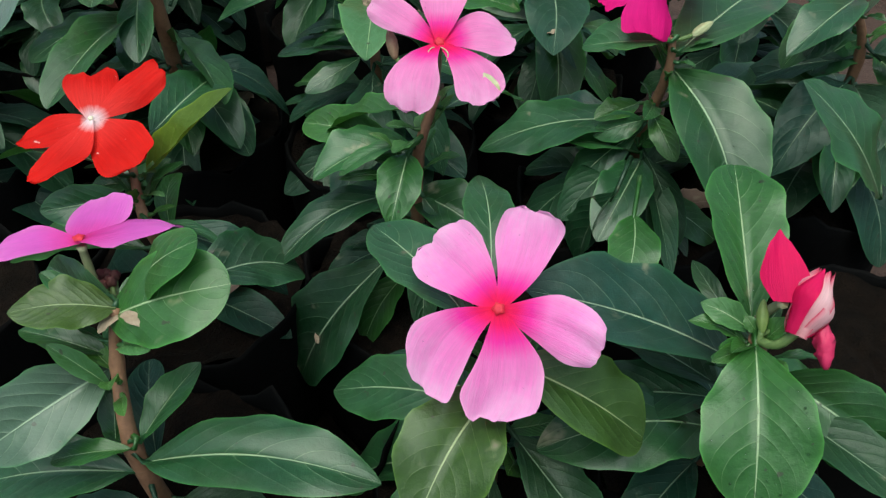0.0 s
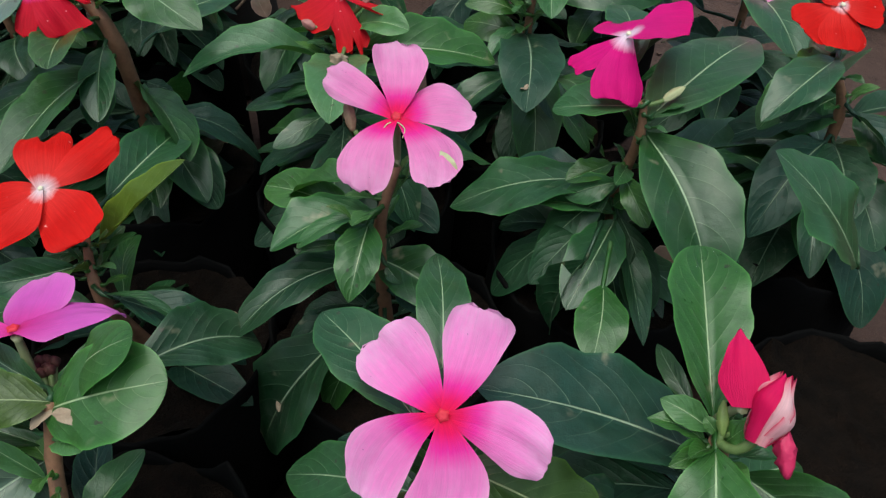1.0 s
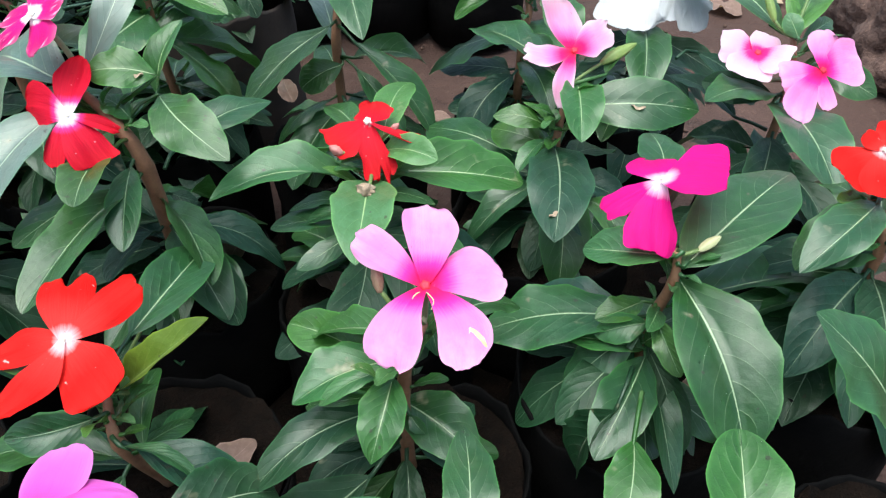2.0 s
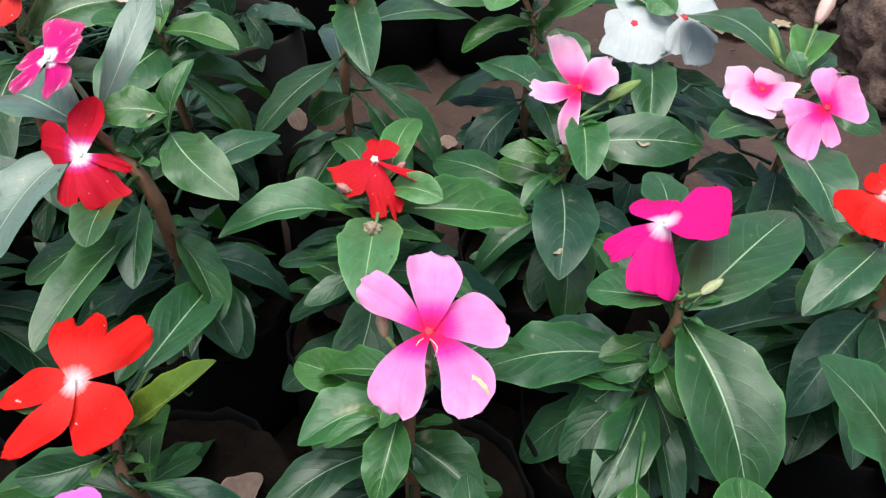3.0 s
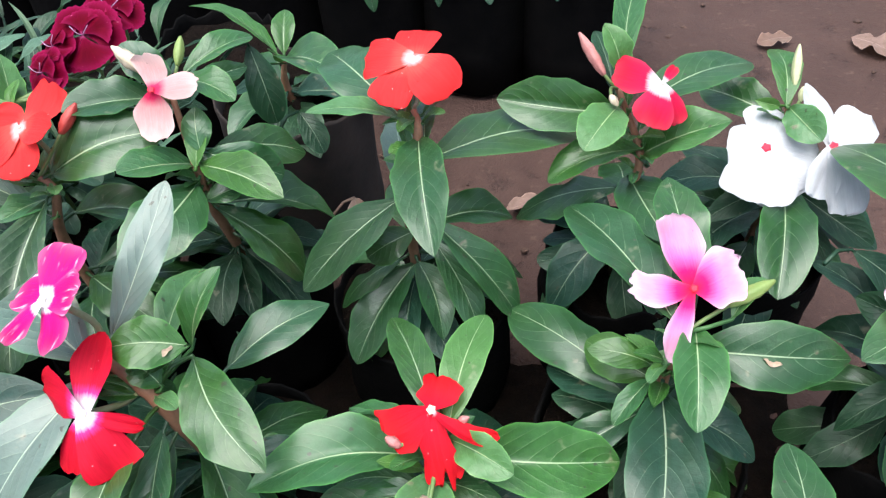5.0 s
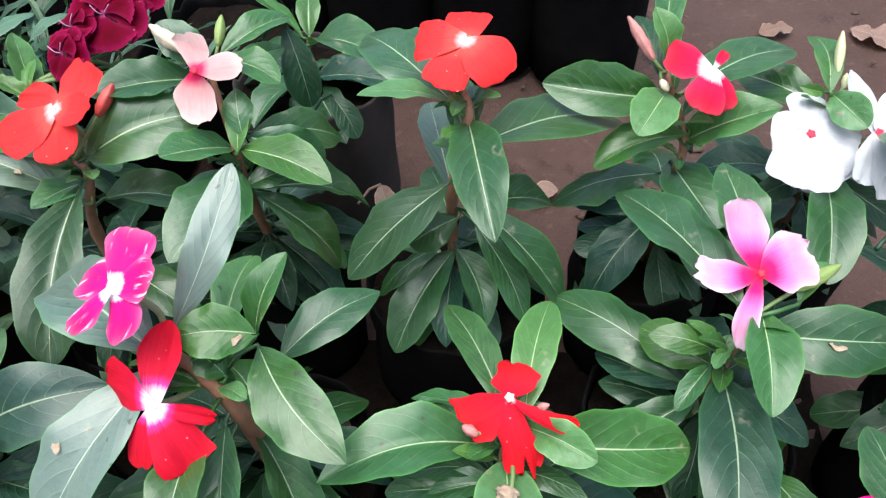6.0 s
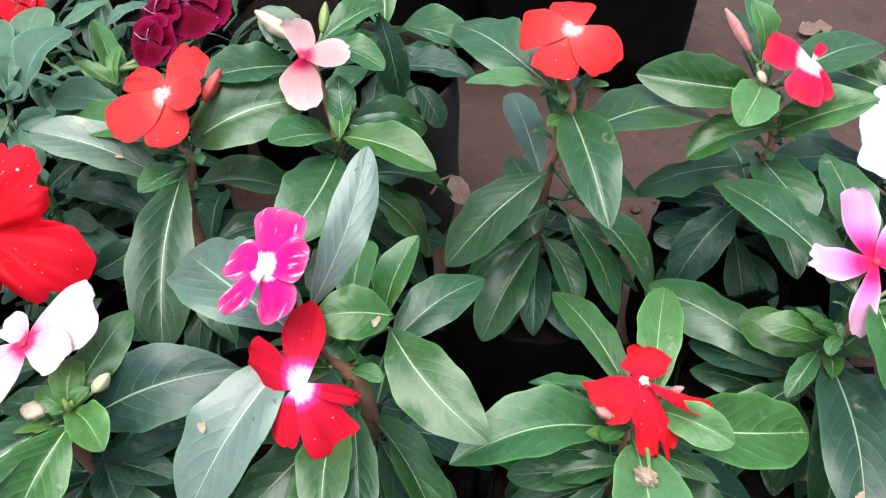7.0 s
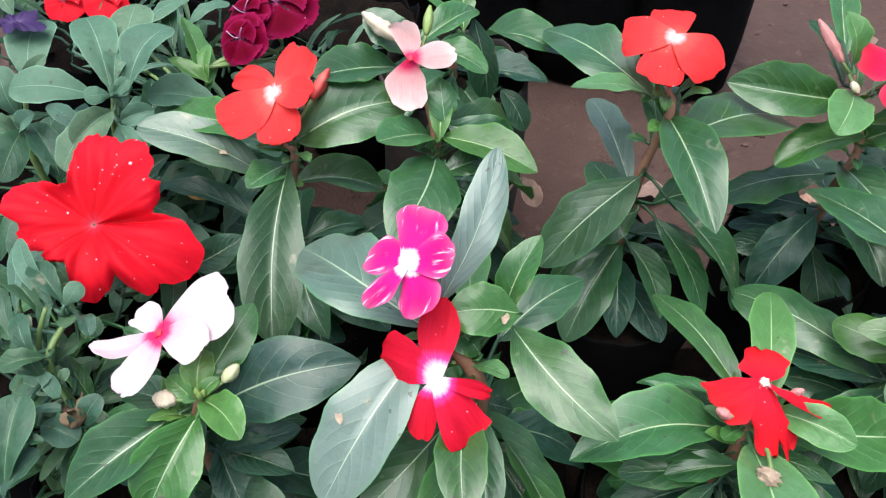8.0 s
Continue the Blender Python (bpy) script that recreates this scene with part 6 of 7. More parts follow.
leaf(plant_p7, (-0.1279, 0.2743, 0.1499), (-0.1361, 0.2158, 0.1544), 0.0207, 0, 0.22)
leaf(plant_p7, (-0.1263, 0.3062, 0.1307), (-0.0883, 0.2564, 0.1298), 0.0217, -36, 0.22)
leaf(plant_p7, (-0.1140, 0.3043, 0.1835), (-0.1352, 0.3039, 0.1852), 0.0119, 0, 0.6)
leaf(plant_p7, (-0.1366, 0.3168, 0.1698), (-0.1298, 0.3039, 0.1549), 0.0108, 0, 0.2)
leaf(plant_p7, (-0.1174, 0.3151, 0.1362), (-0.1096, 0.3089, 0.1286), 0.0088, 12, 0.1)
flower(plant_p7, "star", (-0.1482, 0.3025, 0.2179), (-0.183, -0.433, 0.882), (0.976, 0.029, 0.217), [(76, 0.0198, 0.84, -7, 8, -0.06, 0.07, 0.66, -0.02, 2.1), (4, 0.0158, 0.98, 11, -7, 0.06, -0.05, 0.62, 0.06, 2.0), (-84, 0.0173, 0.85, -4, 12, 0.14, -0.0, 0.56, -0.20, 2.0), (-137, 0.0181, 0.44, 0, -1, 0.04, 0.04, 0.58, 0.09, 2.2), (172, 0.0148, 0.96, -7, 14, -0.2, -0.09, 0.60, -0.05, 2.0)])
flower(plant_p7, "ruby", (-0.1363, 0.2806, 0.1901), (0.081, -0.569, 0.818), (0.99, 0.14, -0.001), [(84, 0.0261, 0.52, -8, 1, 0.04, -0.03, 0.62, -0.02, 1.6), (153, 0.0208, 0.77, -20, -32, -0.03, 0.09, 0.62, -0.45, 3.4), (-103, 0.02, 0.46, -9, 8, -0.08, -0.04, 0.7, -0.15, 2.2), (-58, 0.0221, 0.78, -8, -26, -0.01, 0.02, 0.86, -0.01, 5), (-16, 0.0189, 0.29, -18, -11, -0.0, 0.07, 0.62, -0.08, 2.6)])
lower_leaves(plant_p7, None, 25, 0.082, 0.128, 273)

plant_p18 = plant("periwinkle_plant", (-0.2238, 0.2767, 0.0780), [(-0.2169, 0.2744, 0.1699), (-0.2238, 0.2727, 0.1409)], "white-pink periwinkle with a tilted bloom and dry buds", "flowering plant")
leaf(plant_p18, (-0.2126, 0.2856, 0.1531), (-0.1657, 0.2957, 0.1708), 0.0288, 30, 0.22, material=LEAF_DEEP)
leaf(plant_p18, (-0.2266, 0.2697, 0.1643), (-0.2525, 0.2389, 0.1578), 0.0227, -12, 0.22)
leaf(plant_p18, (-0.2165, 0.2704, 0.1656), (-0.2252, 0.2395, 0.1544), 0.0238, -24, 0.5)
leaf(plant_p18, (-0.2157, 0.2746, 0.1686), (-0.1959, 0.2595, 0.1746), 0.0135, 0, 0.95)
leaf(plant_p18, (-0.2154, 0.2830, 0.1725), (-0.2066, 0.3089, 0.1804), 0.0158, 12, 0.5)
leaf(plant_p18, (-0.2330, 0.2880, 0.1490), (-0.2596, 0.2870, 0.1446), 0.0150, -3, 0.1)
leaf(plant_p18, (-0.2120, 0.2758, 0.1328), (-0.1882, 0.2835, 0.1395), 0.0129, 0, 0.1)
leaf(plant_p18, (-0.2157, 0.2748, 0.1324), (-0.1873, 0.2692, 0.1334), 0.0161, 0, 0.1)
leaf(plant_p18, (-0.2190, 0.2751, 0.1331), (-0.2034, 0.2557, 0.1273), 0.0150, 0, 0.1)
leaf(plant_p18, (-0.2196, 0.2768, 0.1670), (-0.2290, 0.2881, 0.1688), 0.0104, 0, 0.6)
flower(plant_p18, "shell", (-0.2296, 0.2864, 0.1876), (-0.265, -0.298, 0.917), (0.955, 0.051, 0.293), [(27, 0.0268, 0.95, 0, 0, 0, 0, 0.72, 0.05, 3.4), (-22, 0.0196, 0.75, 0, 0, 0.05, 0, 0.7, 0, 3.4), (150, 0.0149, 0.69, 0, 0, -0.2, -0.0, 0.47, -0.45, 2.8), (-176, 0.0265, 0.3, 0, 0, 0.06, -0.0, 0.55, 0.02, 2.4), (-121, 0.0228, 0.59, 0, 0, 0.1, 0.0, 0.54, -0.45, 2.8)])
bud(plant_p18, "drybud", (-0.2236, 0.2725, 0.1703), (-0.2316, 0.2719, 0.1708), 0.0065)
bud(plant_p18, "creambud", (-0.2094, 0.2802, 0.1728), (-0.2049, 0.2852, 0.1767), 0.0048)
leaf(plant_p18, (-0.2175, 0.2755, 0.1690), (-0.2187, 0.2905, 0.1775), 0.0118, 10, 0.8, fold=0.35, reach=0.0)
leaf(plant_p18, (-0.2182, 0.2740, 0.1690), (-0.2285, 0.2790, 0.1735), 0.0070, -20, 0.7, fold=0.4, reach=0.0)
leaf(plant_p18, (-0.2160, 0.2748, 0.1700), (-0.2105, 0.2805, 0.1745), 0.0055, 15, 0.8, fold=0.5, reach=0.0)
leaf(plant_p18, (-0.2170, 0.2735, 0.1700), (-0.2195, 0.2700, 0.1735), 0.0045, 0, 0.9, fold=0.6, reach=0.0)
for tip in ((-0.2150, 0.2735, 0.1750), (-0.2168, 0.2752, 0.1752), (-0.2140, 0.2752, 0.1745)):
    bud(plant_p18, "greenbud", (0.4 * tip[0] - 0.6 * 0.2160, 0.4 * tip[1] + 0.6 * 0.2744, 0.1705), tip, 0.0021)
lower_leaves(plant_p18, None, 20, 0.082, 0.128, 288)

plant_p6 = plant("periwinkle_plant", (0.1728, 0.2776, 0.0780), [(0.1572, 0.2700, 0.1711), (0.1728, 0.2736, 0.1409)], "scarlet periwinkle with one flower at the edge of the bed", "flowering plant")
leaf(plant_p6, (0.1588, 0.2681, 0.1714), (0.1324, 0.2561, 0.1478), 0.0187, 0, 0.22)
leaf(plant_p6, (0.1593, 0.2047, 0.1252), (0.1234, 0.2154, 0.1682), 0.0318, -15, 0.22)
leaf(plant_p6, (0.1567, 0.2649, 0.1723), (0.1238, 0.2380, 0.1637), 0.0191, 0, 0.22)
leaf(plant_p6, (0.1667, 0.2920, 0.0825), (0.1485, 0.2637, 0.0682), 0.0227, 0, 0.05)
leaf(plant_p6, (0.1818, 0.2727, 0.1443), (0.1893, 0.2506, 0.1358), 0.0157, 42, 0.2)
leaf(plant_p6, (0.1608, 0.2386, 0.1197), (0.1511, 0.2139, 0.1090), 0.0142, 0, 0.2)
leaf(plant_p6, (0.1693, 0.2744, 0.1273), (0.1322, 0.2838, 0.1226), 0.0211, -24, 0.2)
leaf(plant_p6, (0.1869, 0.2998, 0.1462), (0.1547, 0.2744, 0.1353), 0.0221, 0, 0.3)
flower(plant_p6, "scarlet", (0.1569, 0.2763, 0.1868), (0.116, -0.446, 0.888), (0.992, 0.095, -0.082), [(-147, 0.0193, 0.95), (133, 0.0088, 0.95), (46, 0.0148, 0.95), (-18, 0.0156, 0.95), (-100, 0.0189, 0.95)])
lower_leaves(plant_p6, None, 20, 0.082, 0.128, 299)
lower_leaves(plant_p6, None, 8, 0.125, 0.165, 777, 0.040)

plant_p19 = plant("periwinkle_plant", (-0.1640, 0.5447, 0.1150), [(-0.1579, 0.5350, 0.1550), (-0.1640, 0.5407, 0.1362)], "flowerless periwinkle with small leaves in a nursery bag", "flowering plant")
leaf(plant_p19, (-0.1576, 0.5349, 0.1577), (-0.1628, 0.5621, 0.1712), 0.0148, 0, 0.6)
leaf(plant_p19, (-0.1626, 0.5268, 0.1647), (-0.2140, 0.5487, 0.1818), 0.0207, 24, 0.6)
lower_leaves(plant_p19, None, 12, 0.120, 0.128, 303)

plant_q1 = plant("petunia_plant", (-0.3072, 0.4084, 0.0780), [(-0.3034, 0.4089, 0.1875), (-0.3072, 0.4044, 0.1611)], "rosette of downy grey-green oval leaves in a nursery bag", "flowering plant", thick=0.0018, material=STEM_GREEN)
leaf(plant_q1, (-0.3099, 0.4174, 0.1865), (-0.3304, 0.4485, 0.2033), 0.0208, 0, 0.0, material=LEAF_GREY)
leaf(plant_q1, (-0.3124, 0.4295, 0.1842), (-0.3135, 0.4661, 0.2007), 0.0214, 0, 0.0, material=LEAF_GREY)
leaf(plant_q1, (-0.2979, 0.4118, 0.1867), (-0.2878, 0.4458, 0.2024), 0.0218, 6, 0.0, material=LEAF_GREY)
leaf(plant_q1, (-0.3104, 0.4051, 0.1890), (-0.3421, 0.3960, 0.1982), 0.0188, -27, 0.0, material=LEAF_GREY)
leaf(plant_q1, (-0.2991, 0.3987, 0.1846), (-0.3078, 0.3777, 0.1844), 0.0154, -48, 0.0, material=LEAF_GREY)
leaf(plant_q1, (-0.2991, 0.4019, 0.1780), (-0.2854, 0.4083, 0.1821), 0.0109, 54, 0.0, material=LEAF_GREY)
leaf(plant_q1, (-0.3017, 0.4101, 0.1924), (-0.3067, 0.4275, 0.1978), 0.0119, 18, 0.0, material=LEAF_GREY)
leaf(plant_q1, (-0.2994, 0.4032, 0.1927), (-0.3087, 0.3970, 0.1950), 0.0080, -54, 0.0, material=LEAF_GREY)
leaf(plant_q1, (-0.2990, 0.4038, 0.1932), (-0.2923, 0.4077, 0.1986), 0.0066, 60, 0.0, material=LEAF_GREY)
leaf(plant_q1, (-0.3345, 0.4042, 0.1642), (-0.3468, 0.4184, 0.1716), 0.0098, 0, 0.0, material=LEAF_GREY)
leaf(plant_q1, (-0.3058, 0.4016, 0.1785), (-0.3178, 0.3759, 0.1705), 0.0163, -18, 0.0, material=LEAF_GREY)
leaf(plant_q1, (-0.2992, 0.4005, 0.1768), (-0.2859, 0.3860, 0.1690), 0.0141, 0, 0.0, material=LEAF_GREY)
leaf(plant_q1, (-0.2651, 0.4364, 0.1643), (-0.3017, 0.4321, 0.1717), 0.0206, -21, 0.0, material=LEAF_GREY)
leaf(plant_q1, (-0.3008, 0.4276, 0.1608), (-0.2851, 0.4372, 0.1674), 0.0137, 54, 0.0, material=LEAF_GREY)
lower_leaves(plant_q1, None, 22, 0.082, 0.128, 319, size=0.034, material=LEAF_DULL)

plant_q2 = plant("petunia_plant", (-0.3572, 0.4089, 0.0780), [(-0.3541, 0.4140, 0.1754), (-0.3572, 0.4049, 0.1475)], "leafy downy grey-green plant with a purple bloom", "flowering plant", thick=0.0018, material=STEM_GREEN)
leaf(plant_q2, (-0.3541, 0.4227, 0.1764), (-0.3643, 0.4585, 0.1935), 0.0231, 6, 0.0, material=LEAF_GREY)
leaf(plant_q2, (-0.3523, 0.4031, 0.1722), (-0.3583, 0.4130, 0.1952), 0.0139, 0, 0.0, material=LEAF_GREY)
leaf(plant_q2, (-0.3521, 0.4261, 0.1927), (-0.3404, 0.4237, 0.1959), 0.0074, 57, 0.0, material=LEAF_GREY)
leaf(plant_q2, (-0.3468, 0.4019, 0.1704), (-0.3300, 0.3875, 0.1622), 0.0146, 0, 0.0, material=LEAF_DULL)
leaf(plant_q2, (-0.3459, 0.3901, 0.1733), (-0.3389, 0.3998, 0.1811), 0.0100, 54, 0.0, material=LEAF_GREY)
leaf(plant_q2, (-0.3553, 0.3957, 0.1660), (-0.3622, 0.3946, 0.1793), 0.0105, -42, 0.0, material=LEAF_GREY)
leaf(plant_q2, (-0.3456, 0.3951, 0.1710), (-0.3445, 0.3684, 0.1671), 0.0154, -36, 0.0, material=LEAF_DULL)
leaf(plant_q2, (-0.3815, 0.4635, 0.1892), (-0.4034, 0.4807, 0.1939), 0.0153, 0, 0.0, material=LEAF_GREY)
lower_leaves(plant_q2, None, 22, 0.082, 0.128, 329, size=0.034, material=LEAF_DULL)

plant_q3 = plant("petunia_plant", (-0.2858, 0.2921, 0.0780), [(-0.2847, 0.3075, 0.1592), (-0.2858, 0.2881, 0.1489)], "red petunia with sticky dull green leaves in a nursery bag", "flowering plant", thick=0.0018, material=STEM_GREEN)
leaf(plant_q3, (-0.2980, 0.3113, 0.1643), (-0.3112, 0.3298, 0.1757), 0.0087, -24, 0.0, material=LEAF_GREY)
leaf(plant_q3, (-0.2845, 0.3090, 0.1673), (-0.3002, 0.3204, 0.1727), 0.0104, 0, 0.0, material=LEAF_DULL)
leaf(plant_q3, (-0.2839, 0.3078, 0.1661), (-0.2788, 0.3149, 0.1719), 0.0073, 45, 0.0, material=LEAF_GREY)
leaf(plant_q3, (-0.2721, 0.3062, 0.1633), (-0.2689, 0.2974, 0.1644), 0.0066, -24, 0.0, material=LEAF_DULL)
leaf(plant_q3, (-0.3030, 0.3041, 0.1585), (-0.3160, 0.3198, 0.1674), 0.0094, 0, 0.0, material=LEAF_DULL)
leaf(plant_q3, (-0.2862, 0.2849, 0.1595), (-0.2976, 0.3004, 0.1680), 0.0077, 0, 0.0, material=LEAF_DULL)
leaf(plant_q3, (-0.2799, 0.2846, 0.1625), (-0.2960, 0.2797, 0.1628), 0.0094, -12, 0.0, material=LEAF_DULL)
leaf(plant_q3, (-0.2814, 0.2737, 0.1556), (-0.2938, 0.2912, 0.1660), 0.0083, -24, 0.0, material=LEAF_DULL)
leaf(plant_q3, (-0.2822, 0.2442, 0.1428), (-0.2843, 0.2717, 0.1609), 0.0184, 6, 0.0, material=LEAF_DULL)
leaf(plant_q3, (-0.3088, 0.303, 0.16), (-0.3119, 0.3314, 0.172), 0.0062, 10, 0.0, material=LEAF_GREY, reach=0.006)
leaf(plant_q3, (-0.3009, 0.3234, 0.158), (-0.312, 0.32, 0.164), 0.0040, 20, 0.0, material=LEAF_GREY, reach=0.006)
leaf(plant_q3, (-0.2941, 0.3123, 0.158), (-0.3004, 0.3161, 0.164), 0.0071, -20, 0.0, material=LEAF_GREY, reach=0.006)
leaf(plant_q3, (-0.2954, 0.3132, 0.158), (-0.2806, 0.3043, 0.16), 0.0082, 12, 0.0, material=LEAF_DULL, reach=0.006)
leaf(plant_q3, (-0.2861, 0.3145, 0.152), (-0.2731, 0.3051, 0.153), 0.0083, 0, 0.0, material=LEAF_DULL, reach=0.006)
leaf(plant_q3, (-0.2997, 0.2914, 0.158), (-0.2948, 0.3016, 0.166), 0.0040, 25, 0.0, material=LEAF_GREY, reach=0.006)
leaf(plant_q3, (-0.2858, 0.285, 0.15), (-0.3029, 0.2861, 0.154), 0.0052, -10, 0.0, material=LEAF_DULL, reach=0.006)
leaf(plant_q3, (-0.2899, 0.2906, 0.153), (-0.3016, 0.2975, 0.16), 0.0052, 15, 0.0, material=LEAF_DULL, reach=0.006)
leaf(plant_q3, (-0.2888, 0.2969, 0.146), (-0.2812, 0.3031, 0.15), 0.0089, 0, 0.0, material=LEAF_DULL, reach=0.006)
leaf(plant_q3, (-0.2596, 0.2668, 0.146), (-0.2586, 0.2779, 0.156), 0.0097, 20, 0.0, material=LEAF_DULL, reach=0.006)
leaf(plant_q3, (-0.2871, 0.2654, 0.147), (-0.2732, 0.2738, 0.15), 0.0042, 0, 0.0, material=LEAF_DULL, reach=0.006)
leaf(plant_q3, (-0.2816, 0.2415, 0.142), (-0.2735, 0.2574, 0.15), 0.0139, -12, 0.0, material=LEAF_DULL, reach=0.006)
leaf(plant_q3, (-0.2822, 0.2639, 0.143), (-0.2653, 0.2657, 0.143), 0.0123, 8, 0.0, material=LEAF_DULL, reach=0.006)
leaf(plant_q3, (-0.2849, 0.2537, 0.152), (-0.2713, 0.2591, 0.154), 0.0046, 0, 0.0, material=LEAF_DULL, reach=0.006)
leaf(plant_q3, (-0.2799, 0.2764, 0.146), (-0.2809, 0.2812, 0.154), 0.0072, 0, 0.0, material=LEAF_DULL, reach=0.006)
leaf(plant_q3, (-0.2933, 0.2854, 0.154), (-0.2774, 0.2783, 0.15), 0.0056, 0, 0.0, material=LEAF_GREY, reach=0.006)
leaf(plant_q3, (-0.2797, 0.2843, 0.146), (-0.2782, 0.2889, 0.152), 0.0048, 18, 0.0, material=LEAF_GREY, reach=0.006)
leaf(plant_q3, (-0.3050, 0.2960, 0.150), (-0.3120, 0.3130, 0.166), 0.0058, -15, 0.0, material=LEAF_DULL, reach=0.006)
leaf(plant_q3, (-0.2960, 0.2990, 0.150), (-0.2950, 0.3180, 0.163), 0.0060, 15, 0.0, material=LEAF_DULL, reach=0.006)
for rise in (((-0.2922, 0.2923, 0.1480), (-0.2905, 0.2970, 0.1600), (-0.2867, 0.3029, 0.1700)), ((-0.2982, 0.2943, 0.1470), (-0.3030, 0.3040, 0.1580), (-0.3055, 0.3152, 0.1680))):
    side_shoot(plant_q3, rise)
withered_head(plant_q3, (-0.2673, 0.2706, 0.1460), 0.0085, 77)
lower_leaves(plant_q3, None, 24, 0.082, 0.126, 353, size=0.028, material=LEAF_DULL)

plant_d1 = plant("dianthus_plant", (-0.2859, 0.4626, 0.0780), [(-0.2827, 0.4621, 0.1692), (-0.2859, 0.4586, 0.1462)], "dianthus with fringed wine-red flower heads and narrow leaves", "flowering plant", thick=0.0018, material=STEM_GREEN)
leaf(plant_d1, (-0.2801, 0.4519, 0.1597), (-0.3055, 0.4929, 0.1793), 0.0177, 42, 0.8)
leaf(plant_d1, (-0.2795, 0.4512, 0.1658), (-0.3012, 0.4595, 0.1759), 0.0106, 0, 0.8)
leaf(plant_d1, (-0.2809, 0.4521, 0.1641), (-0.2862, 0.4752, 0.1746), 0.0089, -15, 0.8)
leaf(plant_d1, (-0.3461, 0.5064, 0.1559), (-0.3232, 0.5354, 0.1656), 0.0133, -3, 0.0, material=LEAF_GREY)
leaf(plant_d1, (-0.3178, 0.5128, 0.1582), (-0.2986, 0.5364, 0.1634), 0.0121, 0, 0.0, material=LEAF_GREY)
leaf(plant_d1, (-0.3809, 0.4946, 0.1497), (-0.3792, 0.5188, 0.1576), 0.0098, 0, 0.0, material=LEAF_GREY)
lower_leaves(plant_d1, None, 17, 0.082, 0.128, 361, size=0.034, material=LEAF_DULL)


for n, owner in enumerate((plant_p1, plant_scarlet, plant_pink, plant_p3, plant_p4, plant_p5, plant_p8, plant_p9, plant_p10, plant_p11, plant_p12, plant_p13, plant_p14, plant_p15, plant_p7, plant_p18, plant_p6)):
    axil_shoots(owner, 4, 2100 + n, high=0.45 if owner in (plant_pink, plant_p15) else 0.88)


# ---- the petunia's bloom, the dianthus heads and the purple bloom ----
def petunia_bloom(owner, at, nrm, right, radius, style="petunia"):
    """A ruffled funnel with five fused lobes on a tube."""
    at, nrm, right = Vector(at), Vector(nrm).normalized(), Vector(right).normalized()
    up = nrm.cross(right)
    rings, cols, verts, uvs = 20, 150, [], []
    # lobes: heading in the bloom's plane, length, spread; the last two hang as a lip
    lobes = ((163, 0.92, 22), (190, 0.74, 25), (222, 0.56, 25), (88, 0.96, 25), (62, 0.97, 22), (32, 0.78, 20), (-20, 1.18, 24), (-44, 0.98, 15), (-86, 0.82, 22))
    for i in range(rings + 1):
        v = i / rings
        for j in range(cols):
            deg = 360 * j / cols - 180
            a = radians(deg)
            reach = max(size * (1 - 0.26 * min(2.0, abs((deg - to + 180) % 360 - 180) / wide) ** 2) for to, size, wide in lobes)
            ring = Vector((math.cos(a), math.sin(a), 0))
            fringe = 0.05 * noise.noise(ring * 6) + 0.035 * noise.noise(ring * 21 + Vector((0, 0, 7)))
            rr = radius * (0.012 + 0.988 * v) * (1 + (max(reach, 0.46) - 1 + fringe) * v ** 1.2)
            lip = max(0.0, math.cos(radians(deg + 52))) ** 0.8 if -135 < deg < 10 else 0.0
            fold = 0.09 * noise.noise(ring * 1.7 + Vector((0, 0, 0.9 * v))) + 0.03 * noise.noise(ring * 4.5 + Vector((0, 0, 2.0 * v))) + 0.008 * noise.noise(ring * 15 + Vector((0, 0, 4 * v)))
            bend = math.sin(math.pi * min(1, v * 0.9))
            crease = -0.022 * bend * sum(math.exp(-((deg - to) / 5.0) ** 2) for to in (52, 84, 148, -34))
            crease -= bend * (0.30 * math.exp(-((deg - 6) / 8) ** 2) + 0.05 * math.exp(-((deg + 60) / 8) ** 2) + 0.07 * math.exp(-((deg + 128) / 10) ** 2) + 0.06 * math.exp(-((deg - 118) / 9) ** 2))
            hh = radius * (-0.20 * (1 - v) ** 2.2 + 2.8 * fold * v ** 1.2 + crease + lip * (0.42 * v - 0.50 * v ** 3) - 0.10 * (1 - lip) * v ** 3)
            verts.append((right * math.cos(a) + up * math.sin(a)) * rr + nrm * hh)
            uvs.append((0.6 * abs((2 * j / cols) % 2.0 - 1.0), v))
    faces = grid_faces(rings + 1, cols, True)
    v, f = tube([nrm * (-0.5 * radius), nrm * (-0.8 * radius), nrm * (-1.2 * radius) - Vector((0, 0, 0.1 * radius))], [0.07 * radius, 0.05 * radius, 0.04 * radius], 8)
    base = len(verts)
    verts += v
    uvs += [(0.5, 0.3)] * len(v)
    faces += [tuple(base + k for k in q) for q in f]
    return part("flower", mesh_of("flower", verts, faces, uvs, PETALS[style]), owner, at, "large ruffled scarlet-red funnel-shaped petunia flower" if style == "petunia" else "drooping dark purple flower")


petunia_bloom(plant_q3, (-0.2874, 0.3433, 0.1751), (0.30, -0.50, 0.81), (0.985, 0.165, -0.06), 0.0400)
petunia_bloom(plant_q2, (-0.3671, 0.4461, 0.1989), (-0.2, 0.1, 1.0), (0.99, 0.14, 0.0), 0.014, "violet")


